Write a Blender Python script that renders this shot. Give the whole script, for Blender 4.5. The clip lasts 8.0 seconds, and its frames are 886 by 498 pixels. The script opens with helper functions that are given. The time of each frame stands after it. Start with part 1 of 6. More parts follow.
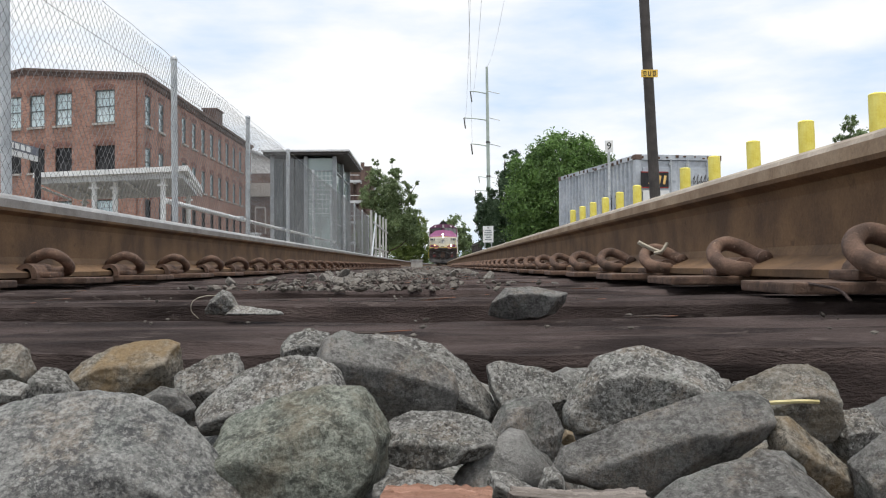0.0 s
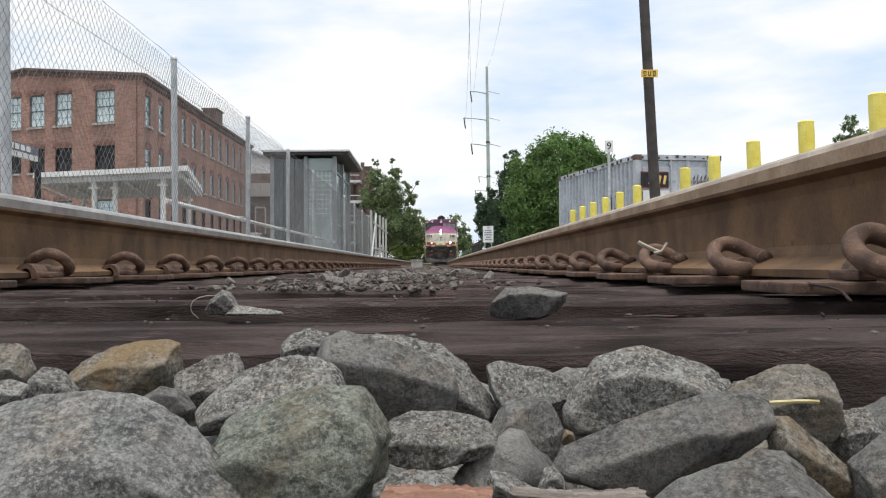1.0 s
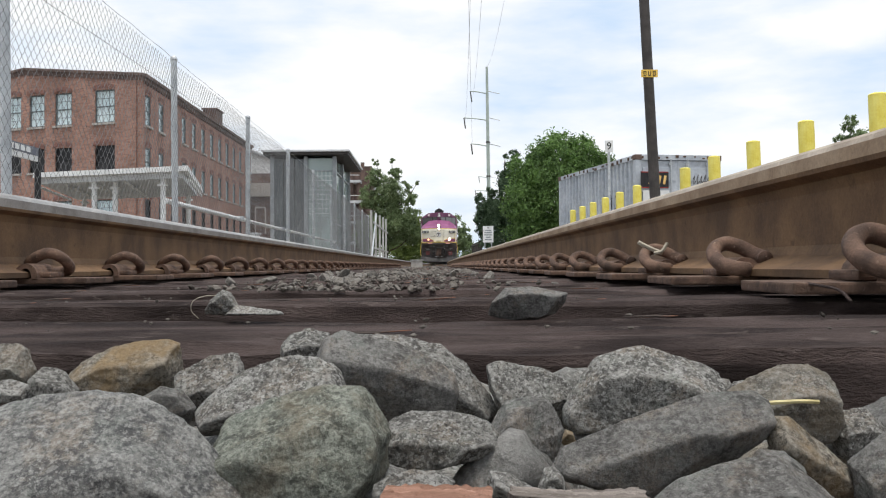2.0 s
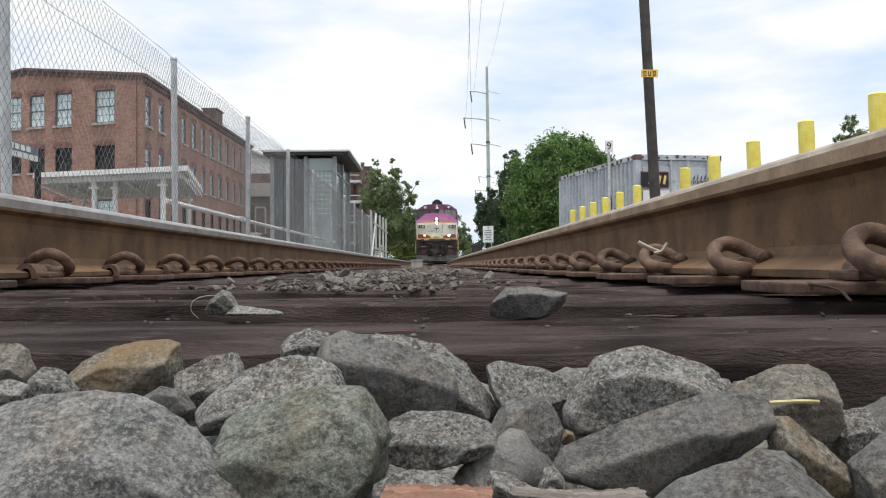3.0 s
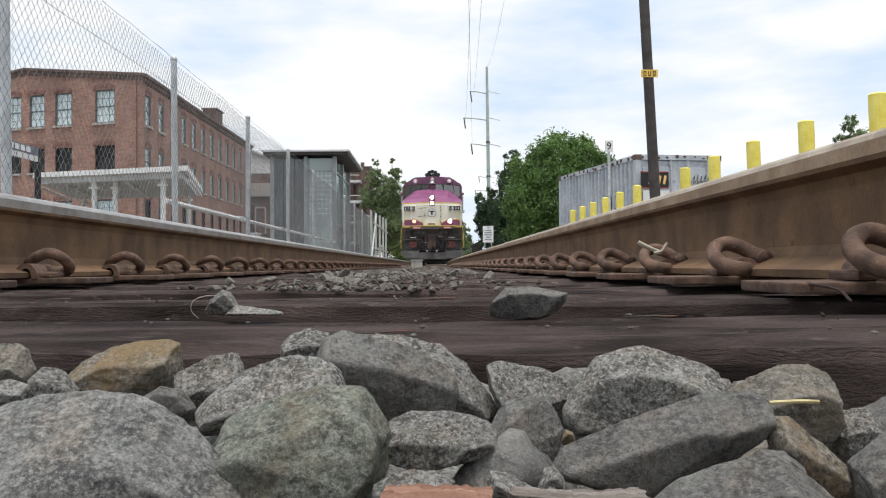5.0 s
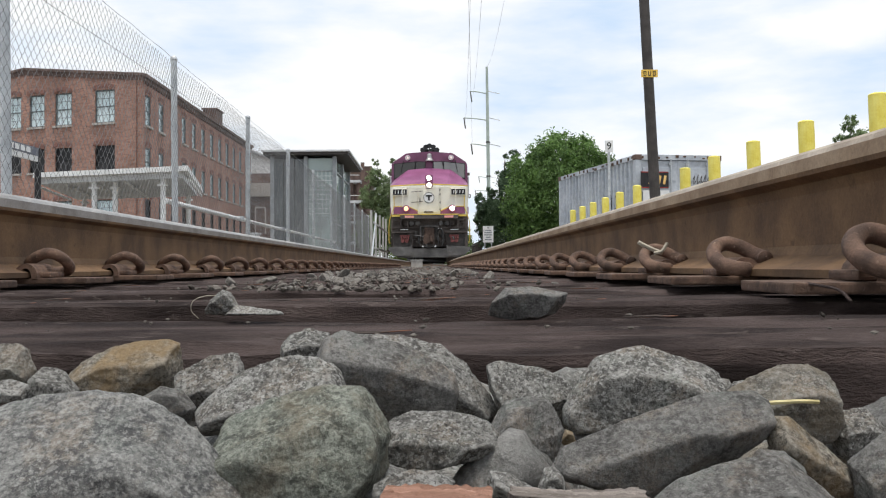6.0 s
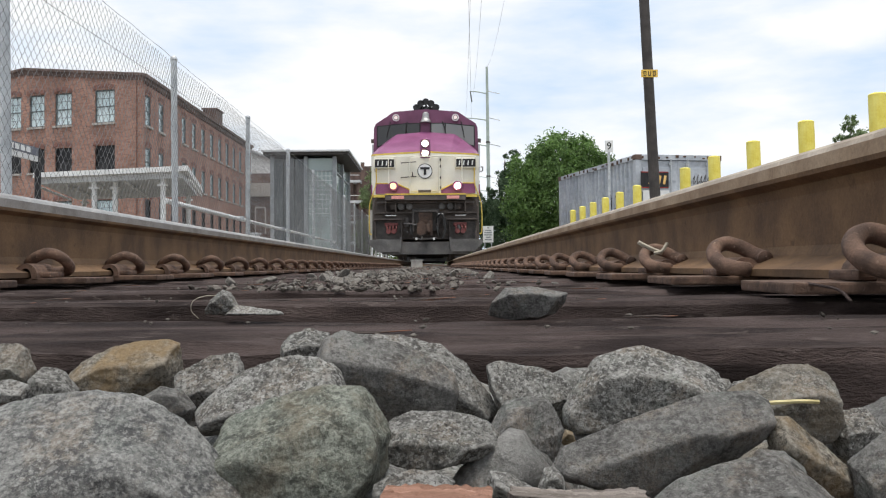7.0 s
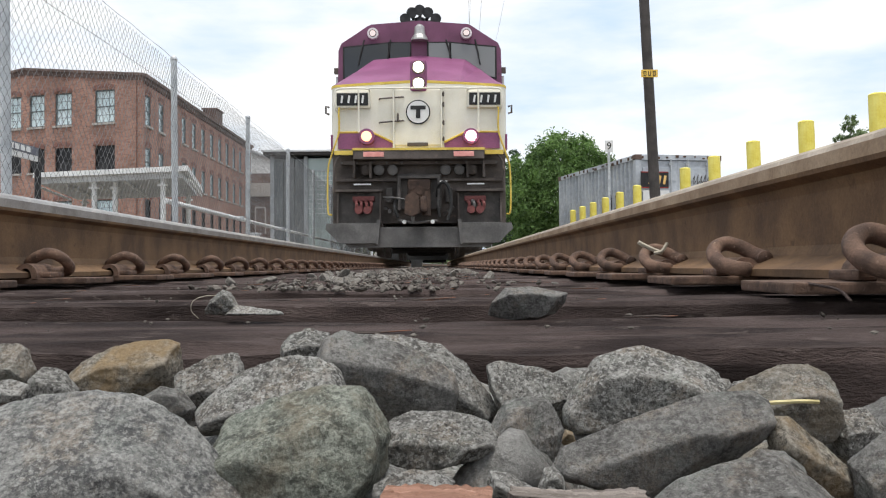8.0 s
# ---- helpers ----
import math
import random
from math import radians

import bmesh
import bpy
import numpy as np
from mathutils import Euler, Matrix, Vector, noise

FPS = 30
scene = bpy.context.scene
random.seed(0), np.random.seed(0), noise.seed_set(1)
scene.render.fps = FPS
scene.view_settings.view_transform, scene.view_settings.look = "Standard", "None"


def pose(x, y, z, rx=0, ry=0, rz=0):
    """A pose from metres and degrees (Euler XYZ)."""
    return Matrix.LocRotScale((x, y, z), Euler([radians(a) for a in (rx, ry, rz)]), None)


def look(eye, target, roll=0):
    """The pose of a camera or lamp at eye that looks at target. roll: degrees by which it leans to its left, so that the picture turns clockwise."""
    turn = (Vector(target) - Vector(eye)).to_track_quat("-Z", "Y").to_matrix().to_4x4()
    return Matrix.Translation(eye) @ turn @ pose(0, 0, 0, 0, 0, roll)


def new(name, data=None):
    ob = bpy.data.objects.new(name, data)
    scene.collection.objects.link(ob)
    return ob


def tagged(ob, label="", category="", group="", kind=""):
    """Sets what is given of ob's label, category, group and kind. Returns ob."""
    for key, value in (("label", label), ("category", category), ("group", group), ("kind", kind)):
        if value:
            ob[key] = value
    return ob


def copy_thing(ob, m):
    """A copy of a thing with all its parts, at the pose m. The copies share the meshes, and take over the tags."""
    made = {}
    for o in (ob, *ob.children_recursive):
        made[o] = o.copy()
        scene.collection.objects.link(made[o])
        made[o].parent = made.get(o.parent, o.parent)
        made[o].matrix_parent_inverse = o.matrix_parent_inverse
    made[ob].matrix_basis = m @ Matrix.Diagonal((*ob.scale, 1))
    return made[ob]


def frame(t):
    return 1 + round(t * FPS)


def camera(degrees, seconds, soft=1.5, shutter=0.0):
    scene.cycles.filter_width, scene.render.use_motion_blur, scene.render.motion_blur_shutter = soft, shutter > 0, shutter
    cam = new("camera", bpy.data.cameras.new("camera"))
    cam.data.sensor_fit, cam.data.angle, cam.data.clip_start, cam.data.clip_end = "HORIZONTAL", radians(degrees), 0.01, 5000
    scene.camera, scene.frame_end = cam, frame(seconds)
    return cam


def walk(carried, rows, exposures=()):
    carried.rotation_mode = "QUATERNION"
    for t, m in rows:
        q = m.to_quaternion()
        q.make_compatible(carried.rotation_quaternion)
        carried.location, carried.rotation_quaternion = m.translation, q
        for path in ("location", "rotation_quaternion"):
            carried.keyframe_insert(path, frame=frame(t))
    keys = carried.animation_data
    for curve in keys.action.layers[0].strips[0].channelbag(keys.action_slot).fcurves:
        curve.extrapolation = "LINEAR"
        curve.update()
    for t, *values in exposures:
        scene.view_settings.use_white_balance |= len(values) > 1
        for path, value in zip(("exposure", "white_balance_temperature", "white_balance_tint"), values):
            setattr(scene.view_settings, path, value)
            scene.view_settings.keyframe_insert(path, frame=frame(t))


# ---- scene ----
import functools

# camera: low between the rails, standing still
cam = camera(50.65, 8.0, 1.15)
EYE = (0.0, 0.0, 0.04)
VIEW = look(EYE, (24 / 1657, 1.0, 0.04 + 29 / 1657), -0.4)
walk(cam, [(0.0, VIEW), (8.0, VIEW)], [(0.0, 0.0), (7.5, 0.0), (8.0, 0.1)])

# ---- daylight under a broken white overcast ----
world = bpy.data.worlds.new("overcast_sky")
scene.world = world
world.use_nodes = True


def build_sky():
    nt = world.node_tree
    nt.nodes.clear()
    N, L = nt.nodes.new, nt.links.new
    sky = N("ShaderNodeTexSky")
    sky.sky_type = "NISHITA"
    sky.sun_disc = False
    sky.sun_elevation = radians(78)
    sky.sun_rotation = radians(175)
    b1 = N("ShaderNodeBackground")
    b1.inputs[1].default_value = 0.11
    L(sky.outputs[0], b1.inputs[0])
    tc = N("ShaderNodeTexCoord")
    mp = N("ShaderNodeMapping")
    mp.inputs["Scale"].default_value = (1.6, 1.6, 5.5)
    mp.inputs["Location"].default_value = (3.1, 0.4, 0.25)
    L(tc.outputs["Generated"], mp.inputs[0])
    nz = N("ShaderNodeTexNoise")
    nz.inputs["Scale"].default_value = 2.1
    nz.inputs["Detail"].default_value = 7
    nz.inputs["Roughness"].default_value = 0.52
    L(mp.outputs[0], nz.inputs["Vector"])
    rp = N("ShaderNodeValToRGB")
    e = rp.color_ramp.elements
    e[0].position, e[0].color = 0.36, (0.6, 0.75, 0.95, 1)
    e[1].position, e[1].color = 0.57, (1.0, 1.0, 1.0, 1)
    L(nz.outputs[0], rp.inputs[0])
    b2 = N("ShaderNodeBackground")
    b2.inputs[1].default_value = 1.1
    L(rp.outputs[0], b2.inputs[0])
    mx = N("ShaderNodeMixShader")
    mx.inputs[0].default_value = 0.9
    L(b1.outputs[0], mx.inputs[1])
    L(b2.outputs[0], mx.inputs[2])
    out = N("ShaderNodeOutputWorld")
    L(mx.outputs[0], out.inputs[0])


build_sky()
sun = new("sun", bpy.data.lights.new("sun", "SUN"))
sun.data.energy, sun.data.angle, sun.data.color = 2.9, radians(20), (1.0, 0.96, 0.9)
sun.matrix_world = look((0, 0, 30), (-0.5, 6.2, 0))
scene.view_settings.exposure = 0.0


# ---- materials ----
def mat(name, c1, c2, scale=6.0, rough=0.8, metal=0.0, bump=0.3, fine=80.0, spots=None, spot_at=0.62,
        per_object=0.0, stretch=(1, 1, 1), bump_dist=0.002, rough2=None, spec=0.4):
    """Two colours mixed by broad noise, a finer grain over it, spots of a third colour, relief."""
    m = bpy.data.materials.new(name)
    m.use_nodes = True
    nt = m.node_tree
    N, L = nt.nodes.new, nt.links.new
    bs = nt.nodes["Principled BSDF"]
    bs.inputs["Roughness"].default_value = rough
    bs.inputs["Metallic"].default_value = metal
    bs.inputs["Specular IOR Level"].default_value = spec
    tc = N("ShaderNodeTexCoord")
    mp = N("ShaderNodeMapping")
    mp.inputs["Scale"].default_value = stretch
    L(tc.outputs["Object"], mp.inputs[0])
    vec = mp.outputs[0]
    oi = None
    if per_object:
        oi = N("ShaderNodeObjectInfo")
        add = N("ShaderNodeVectorMath")
        mul = N("ShaderNodeVectorMath")
        mul.operation = "SCALE"
        mul.inputs[0].default_value = (7.3, 3.1, 5.7)
        L(oi.outputs["Random"], mul.inputs["Scale"])
        L(vec, add.inputs[0])
        L(mul.outputs[0], add.inputs[1])
        vec = add.outputs[0]
    n1 = N("ShaderNodeTexNoise")
    n1.inputs["Scale"].default_value = scale
    n1.inputs["Detail"].default_value = 5
    L(vec, n1.inputs["Vector"])
    r1 = N("ShaderNodeValToRGB")
    r1.color_ramp.elements[0].position, r1.color_ramp.elements[1].position = 0.36, 0.64
    r1.color_ramp.elements[0].color, r1.color_ramp.elements[1].color = (*c1, 1), (*c2, 1)
    L(n1.outputs[0], r1.inputs[0])
    n2 = N("ShaderNodeTexNoise")
    n2.inputs["Scale"].default_value = fine
    n2.inputs["Detail"].default_value = 4
    n2.inputs["Roughness"].default_value = 0.7
    L(vec, n2.inputs["Vector"])
    col = r1.outputs[0]
    g = N("ShaderNodeMixRGB")
    g.blend_type = "OVERLAY"
    g.inputs[0].default_value = 0.45
    L(col, g.inputs[1])
    L(n2.outputs[0], g.inputs[2])
    col = g.outputs[0]
    if spots:
        n3 = N("ShaderNodeTexNoise")
        n3.inputs["Scale"].default_value = scale * 2.7
        n3.inputs["Detail"].default_value = 6
        n3.inputs["Roughness"].default_value = 0.65
        L(vec, n3.inputs["Vector"])
        r3 = N("ShaderNodeValToRGB")
        r3.color_ramp.elements[0].position, r3.color_ramp.elements[1].position = spot_at, spot_at + 0.1
        L(n3.outputs[0], r3.inputs[0])
        s = N("ShaderNodeMixRGB")
        L(r3.outputs[0], s.inputs[0])
        L(col, s.inputs[1])
        s.inputs[2].default_value = (*spots, 1)
        col = s.outputs[0]
    if per_object:
        hs = N("ShaderNodeHueSaturation")
        mr = N("ShaderNodeMapRange")
        mr.inputs["To Min"].default_value, mr.inputs["To Max"].default_value = 1 - per_object, 1 + per_object
        L(oi.outputs["Random"], mr.inputs["Value"])
        L(mr.outputs[0], hs.inputs["Value"])
        L(col, hs.inputs["Color"])
        col = hs.outputs[0]
    L(col, bs.inputs["Base Color"])
    if rough2 is not None:
        mr = N("ShaderNodeMapRange")
        mr.inputs["To Min"].default_value, mr.inputs["To Max"].default_value = rough, rough2
        L(n1.outputs[0], mr.inputs["Value"])
        L(mr.outputs[0], bs.inputs["Roughness"])
    if bump:
        bp = N("ShaderNodeBump")
        bp.inputs["Strength"].default_value = bump
        bp.inputs["Distance"].default_value = bump_dist
        L(n2.outputs[0], bp.inputs["Height"])
        L(bp.outputs[0], bs.inputs["Normal"])
    return m


def glow(name, color, strength):
    m = bpy.data.materials.new(name)
    m.use_nodes = True
    bs = m.node_tree.nodes["Principled BSDF"]
    bs.inputs["Base Color"].default_value = (*color, 1)
    bs.inputs["Emission Color"].default_value = (*color, 1)
    bs.inputs["Emission Strength"].default_value = strength
    return m


def glass(name, tint=(0.8, 0.9, 0.9), rough=0.05, clear=0.5, body=0.25):
    """Thin window glass: part gloss, part see-through."""
    m = bpy.data.materials.new(name)
    m.use_nodes = True
    nt = m.node_tree
    N, L = nt.nodes.new, nt.links.new
    bs = nt.nodes["Principled BSDF"]
    bs.inputs["Base Color"].default_value = (*[c * body for c in tint], 1)
    bs.inputs["Roughness"].default_value = rough
    bs.inputs["Specular IOR Level"].default_value = 0.8
    tr = N("ShaderNodeBsdfTransparent")
    tr.inputs[0].default_value = (*tint, 1)
    mx = N("ShaderNodeMixShader")
    mx.inputs[0].default_value = 1 - clear
    L(tr.outputs[0], mx.inputs[1])
    L(bs.outputs[0], mx.inputs[2])
    L(mx.outputs[0], nt.nodes["Material Output"].inputs[0])
    return m


M_RAIL = mat("rusty_rail", (0.095, 0.054, 0.029), (0.185, 0.106, 0.052), 9, 0.8, 0.05, 0.35, 160, (0.1, 0.058, 0.03), 0.6)
M_RAILHEAD = mat("dull_rail_head", (0.26, 0.17, 0.1), (0.4, 0.29, 0.19), 12, 0.6, 0.15, 0.2, 160)
M_RAILTOP = mat("worn_rail_steel", (0.34, 0.32, 0.3), (0.5, 0.47, 0.44), 14, 0.38, 0.85, 0.1, 200)
M_RUSTYTOP = mat("rust_filmed_rail_top", (0.34, 0.27, 0.2), (0.5, 0.42, 0.33), 14, 0.5, 0.3, 0.1, 200)
M_RAILGREY = mat("grey_rail_side", (0.19, 0.165, 0.15), (0.3, 0.27, 0.25), 12, 0.5, 0.4, 0.2, 160)
M_CLIP = mat("rusty_spring_steel", (0.075, 0.046, 0.034), (0.165, 0.1, 0.07), 40, 0.85, 0.05, 0.6, 300, (0.25, 0.17, 0.125), 0.6, 0.2)
M_TIE = mat("creosoted_oak", (0.036, 0.027, 0.025), (0.115, 0.087, 0.08), 9, 0.85, 0, 1.0, 170, (0.16, 0.128, 0.116), 0.6, 0.15, (1, 3.2, 3.2), 0.006, None, 0.08)
M_OLDTIE = mat("rotten_oak", (0.06, 0.05, 0.045), (0.2, 0.16, 0.14), 8, 0.9, 0, 0.9, 70, (0.36, 0.16, 0.1), 0.52, 0, (1, 8, 8), 0.004, None, 0.1)
M_EARTH = mat("gravelly_earth", (0.1, 0.09, 0.075), (0.2, 0.18, 0.15), 0.8, 0.95, 0, 0.6, 14, (0.07, 0.09, 0.04), 0.6, 0, (1, 1, 1), 0.02)
M_BALLAST = mat("granite_ballast", (0.08, 0.07, 0.062), (0.175, 0.158, 0.139), 30, 0.9, 0, 0.5, 200, (0.28, 0.26, 0.235), 0.62, 0, (1, 1, 1), 0.002, None, 0.15)
M_STEEL = mat("galvanised_steel", (0.42, 0.44, 0.46), (0.58, 0.6, 0.61), 8, 0.5, 0.5, 0.1, 90)
M_WHITE = mat("white_paint", (0.72, 0.72, 0.71), (0.84, 0.84, 0.83), 4, 0.6, 0, 0.1, 60)
M_BLACK = mat("black_paint", (0.012, 0.012, 0.013), (0.03, 0.03, 0.032), 6, 0.6, 0, 0.2, 60)
M_YELLOW = mat("yellow_paint", (0.78, 0.64, 0.09), (0.9, 0.79, 0.2), 5, 0.55, 0, 0.2, 60, (0.5, 0.42, 0.1), 0.68)
M_ROOF = mat("dark_cornice", (0.1, 0.07, 0.06), (0.18, 0.12, 0.1), 1, 0.85)
M_PALE = mat("pale_siding", (0.55, 0.56, 0.58), (0.68, 0.69, 0.7), 1, 0.7, 0, 0.2, 12)
M_CLEAR = glass("tower_glass", (0.8, 0.92, 0.9), 0.05, 0.4, 0.7)
M_CONT = mat("container_grey", (0.40, 0.43, 0.47), (0.54, 0.57, 0.61), 1.2, 0.6, 0.0, 0.15, 9, (0.24, 0.18, 0.14), 0.68)
M_POLE = mat("dark_steel_pole", (0.045, 0.04, 0.038), (0.085, 0.075, 0.07), 5, 0.7, 0.2, 0.2, 60)
M_BARK = mat("bark", (0.06, 0.045, 0.035), (0.12, 0.09, 0.07), 6, 0.9, 0, 0.6, 40, None, 0.6, 0, (3, 3, 1), 0.01)
M_CREAM = mat("cream_loco_paint", (0.73, 0.70, 0.60), (0.83, 0.80, 0.70), 2.2, 0.45, 0, 0.08, 50, (0.45, 0.39, 0.3), 0.68)
M_PURPLE = mat("purple_loco_paint", (0.21, 0.062, 0.145), (0.28, 0.095, 0.2), 2.2, 0.4, 0, 0.08, 50, (0.15, 0.05, 0.1), 0.68)
# cab purple: grime, and the shade of its upright faces put into the colour
M_CABPURPLE = mat("sooty_shaded_purple_paint", (0.13, 0.045, 0.09), (0.185, 0.068, 0.13), 2.2, 0.5, 0, 0.08, 50, (0.09, 0.045, 0.07), 0.64)
M_GOLD = mat("yellow_stripe_paint", (0.6, 0.42, 0.06), (0.75, 0.56, 0.12), 5, 0.5, 0, 0.08, 50, (0.35, 0.26, 0.1), 0.66)
M_GRIME = mat("grimy_dark_underframe", (0.06, 0.05, 0.045), (0.14, 0.117, 0.104), 2.2, 0.8, 0.0, 0.4, 30, (0.17, 0.13, 0.105), 0.6)
M_PLOUGH = mat("worn_grey_plough", (0.1, 0.096, 0.093), (0.18, 0.172, 0.166), 3, 0.6, 0.2, 0.2, 40, (0.17, 0.15, 0.13), 0.64)
M_RED = mat("red_hose_fitting", (0.14, 0.04, 0.04), (0.22, 0.07, 0.062), 12, 0.6)
M_LAMP = glow("headlamp_glow", (1.0, 0.88, 0.66), 18)

M_WARMLAMP = glow("dim_amber_lamp_glow", (1.0, 0.55, 0.3), 1.6)


# ---- mesh helpers ----
def part(name, bm, material, parent=None, label="", smooth=False):
    me = bpy.data.meshes.new(name)
    bmesh.ops.recalc_face_normals(bm, faces=bm.faces)
    if smooth:
        for fc in bm.faces:
            fc.smooth = True
    bm.to_mesh(me)
    bm.free()
    for one in (material if isinstance(material, (list, tuple)) else [material]):
        me.materials.append(one)
    ob = new(name, me)
    if parent:
        ob.parent = parent
    return tagged(ob, label)


def raw(name, verts, faces, material, parent=None, smooth=False):
    me = bpy.data.meshes.new(name)
    me.from_pydata([tuple(v) for v in verts], [], [tuple(q) for q in faces])
    if smooth:
        me.polygons.foreach_set("use_smooth", [True] * len(me.polygons))
    me.materials.append(material)
    ob = new(name, me)
    if parent:
        ob.parent = parent
    return ob


def thing(name, m=None):
    ob = new(name)
    ob.empty_display_size = 0.1
    if m is not None:
        ob.matrix_basis = m
    return ob


def box(bm, c, s, turn=None, bevel=0.0):
    m = Matrix.Translation(c) @ (turn or Matrix()) @ Matrix.Diagonal((*s, 1))
    r = bmesh.ops.create_cube(bm, size=1.0, matrix=m)
    if bevel:
        es = list({e for v in r["verts"] for e in v.link_edges})
        bmesh.ops.bevel(bm, geom=es, offset=bevel, segments=2, affect="EDGES", profile=0.6)
    return bm


def rod(bm, a, b, r, seg=10, r2=None):
    a, b = Vector(a), Vector(b)
    m = Matrix.Translation((a + b) / 2) @ (b - a).to_track_quat("Z", "Y").to_matrix().to_4x4()
    bmesh.ops.create_cone(bm, cap_ends=True, segments=seg, radius1=r, radius2=r if r2 is None else r2,
                          depth=(b - a).length, matrix=m)
    return bm


def tube(bm, pts, r, seg=8, closed=False):
    """A round bar along points."""
    pts = [Vector(p) for p in pts]
    n = len(pts)
    rings = []
    up = Vector((0.13, 0.21, 0.97))
    for i, p in enumerate(pts):
        a = pts[(i - 1) % n] if closed else pts[max(0, i - 1)]
        b = pts[(i + 1) % n] if closed else pts[min(n - 1, i + 1)]
        d = (b - a).normalized()
        u = d.cross(up)
        u = u.normalized() if u.length > 1e-4 else Vector((1, 0, 0))
        w = u.cross(d)
        up = w
        rings.append([bm.verts.new(p + (u * math.cos(k * math.tau / seg) + w * math.sin(k * math.tau / seg)) * r) for k in range(seg)])
    for i in range(n if closed else n - 1):
        A, B = rings[i], rings[(i + 1) % n]
        for k in range(seg):
            bm.faces.new((A[k], A[(k + 1) % seg], B[(k + 1) % seg], B[k]))
    if not closed:
        bm.faces.new(rings[0][::-1])
        bm.faces.new(rings[-1])
    return bm


def smooth_path(pts, per=5):
    """Points rounded by a Catmull-Rom curve."""
    P = [Vector(p) for p in pts]
    P = [P[0] * 2 - P[1]] + P + [P[-1] * 2 - P[-2]]
    res = []
    for i in range(1, len(P) - 2):
        for k in range(per):
            t = k / per
            a, b, c, d = P[i - 1], P[i], P[i + 1], P[i + 2]
            res.append(0.5 * ((2 * b) + (c - a) * t + (2 * a - 5 * b + 4 * c - d) * t * t + (3 * b - a - 3 * c + d) * t ** 3))
    return res + [P[-2]]


def prism(bm, outline, a, b, axis="y"):
    """An outline of (u, z) pairs drawn out from a to b along y, or of (y, z) pairs along x."""
    def put(u, z, w):
        return (u, w, z) if axis == "y" else (w, u, z)
    A = [bm.verts.new(put(u, z, a)) for u, z in outline]
    B = [bm.verts.new(put(u, z, b)) for u, z in outline]
    n = len(outline)
    bm.faces.new(A[::-1])
    bm.faces.new(B)
    for i in range(n):
        bm.faces.new((A[i], A[(i + 1) % n], B[(i + 1) % n], B[i]))
    return bm


B = bmesh.new

# ---- the track: a gentle curve to the right ----
ZR = 0.205           # top of rail
RAIL_H = 0.185
TIE0, PITCH = 0.50, 0.508


def centre(y):
    return -0.172 + (0.000159 * y * y if y > 0 else 0.0)


def heading(y):
    return math.atan(2 * 0.000159 * max(y, 0))


# ---- ground ----
def ground():
    bm = B()
    xs = [-3000, -400, -120, -50, -20, -8, -3.2, -2.2, 1.9, 3.2, 8, 20, 50, 120, 400, 3000]
    ys = [-3000, -300, -60, -20, -5, 0, 5, 12, 25, 40, 60, 90, 130, 200, 350, 800, 3000]
    g = [[bm.verts.new((x, y, -0.16)) for x in xs] for y in ys]
    for i in range(len(ys) - 1):
        for j in range(len(xs) - 1):
            bm.faces.new((g[i][j], g[i][j + 1], g[i + 1][j + 1], g[i + 1][j]))
    tagged(part("ground", bm, M_EARTH), "bare gravelly earth beside the railway", "ground", kind="structure")


ground()


# ---- rails ----
def rail(side):
    prof = [(-0.070, 0.0), (0.070, 0.0), (0.070, 0.010), (0.045, 0.017), (0.016, 0.028), (0.0085, 0.042), (0.008, 0.075),
            (0.009, 0.112), (0.014, 0.126), (0.033, 0.133), (0.0345, 0.139), (0.034, 0.156), (0.031, 0.1625), (0.026, 0.1665), (0.018, 0.168)]
    prof = [(u, z * RAIL_H / 0.168) for u, z in prof]
    outline = prof[1:] + [(-u, z) for u, z in prof[:1:-1]] + [prof[0]]
    ys = [-6, -3, -1] + [i * 0.5 for i in range(0, 40)] + [20 + i * 2 for i in range(0, 60)] + [140 + 10 * i for i in range(0, 20)]
    z0 = ZR - RAIL_H
    low = 0.973 if side < 0 else 1.0      # left rail squashed to fit its line in the camera's view
    verts = []
    n = len(outline)
    for y in ys:
        c, h = centre(y), heading(y)
        for u, z in outline:
            o = side * 0.7515 + u
            verts.append((c + o * math.cos(h), y - o * math.sin(h), z0 + z * low))
    t = thing("rail")
    tagged(t, "rust-brown steel running rail with a polished top", "rail", "running rails")
    for name, lo, hi in (("rail_foot", 0.0, 0.2), ("rail_web", 0.2, 0.7), ("rail_head", 0.7, 1.0)):
        faces, which = [], []
        for k in range(n):
            za, zb = sorted((outline[k][1] / RAIL_H, outline[(k + 1) % n][1] / RAIL_H))
            if not lo <= (za + zb) / 2 < hi + 1e-6:
                continue
            for i in range(len(ys) - 1):
                a, b = i * n + k, i * n + (k + 1) % n
                faces.append((a, b, b + n, a + n))
                which.append(1 if za > 0.91 else 2 if za > 0.8 else 0)
        used = sorted({v for q in faces for v in q})
        back = {v: m for m, v in enumerate(used)}
        ob = raw(name, [verts[v] for v in used], [[back[v] for v in q] for q in faces], M_RAIL, t)
        ob.data.materials.append(M_RAILTOP if side < 0 else M_RUSTYTOP)
        ob.data.materials.append(M_RAILGREY if side < 0 else M_RAILHEAD)
        ob.data.polygons.foreach_set("material_index", which)


rail(-1)
rail(1)


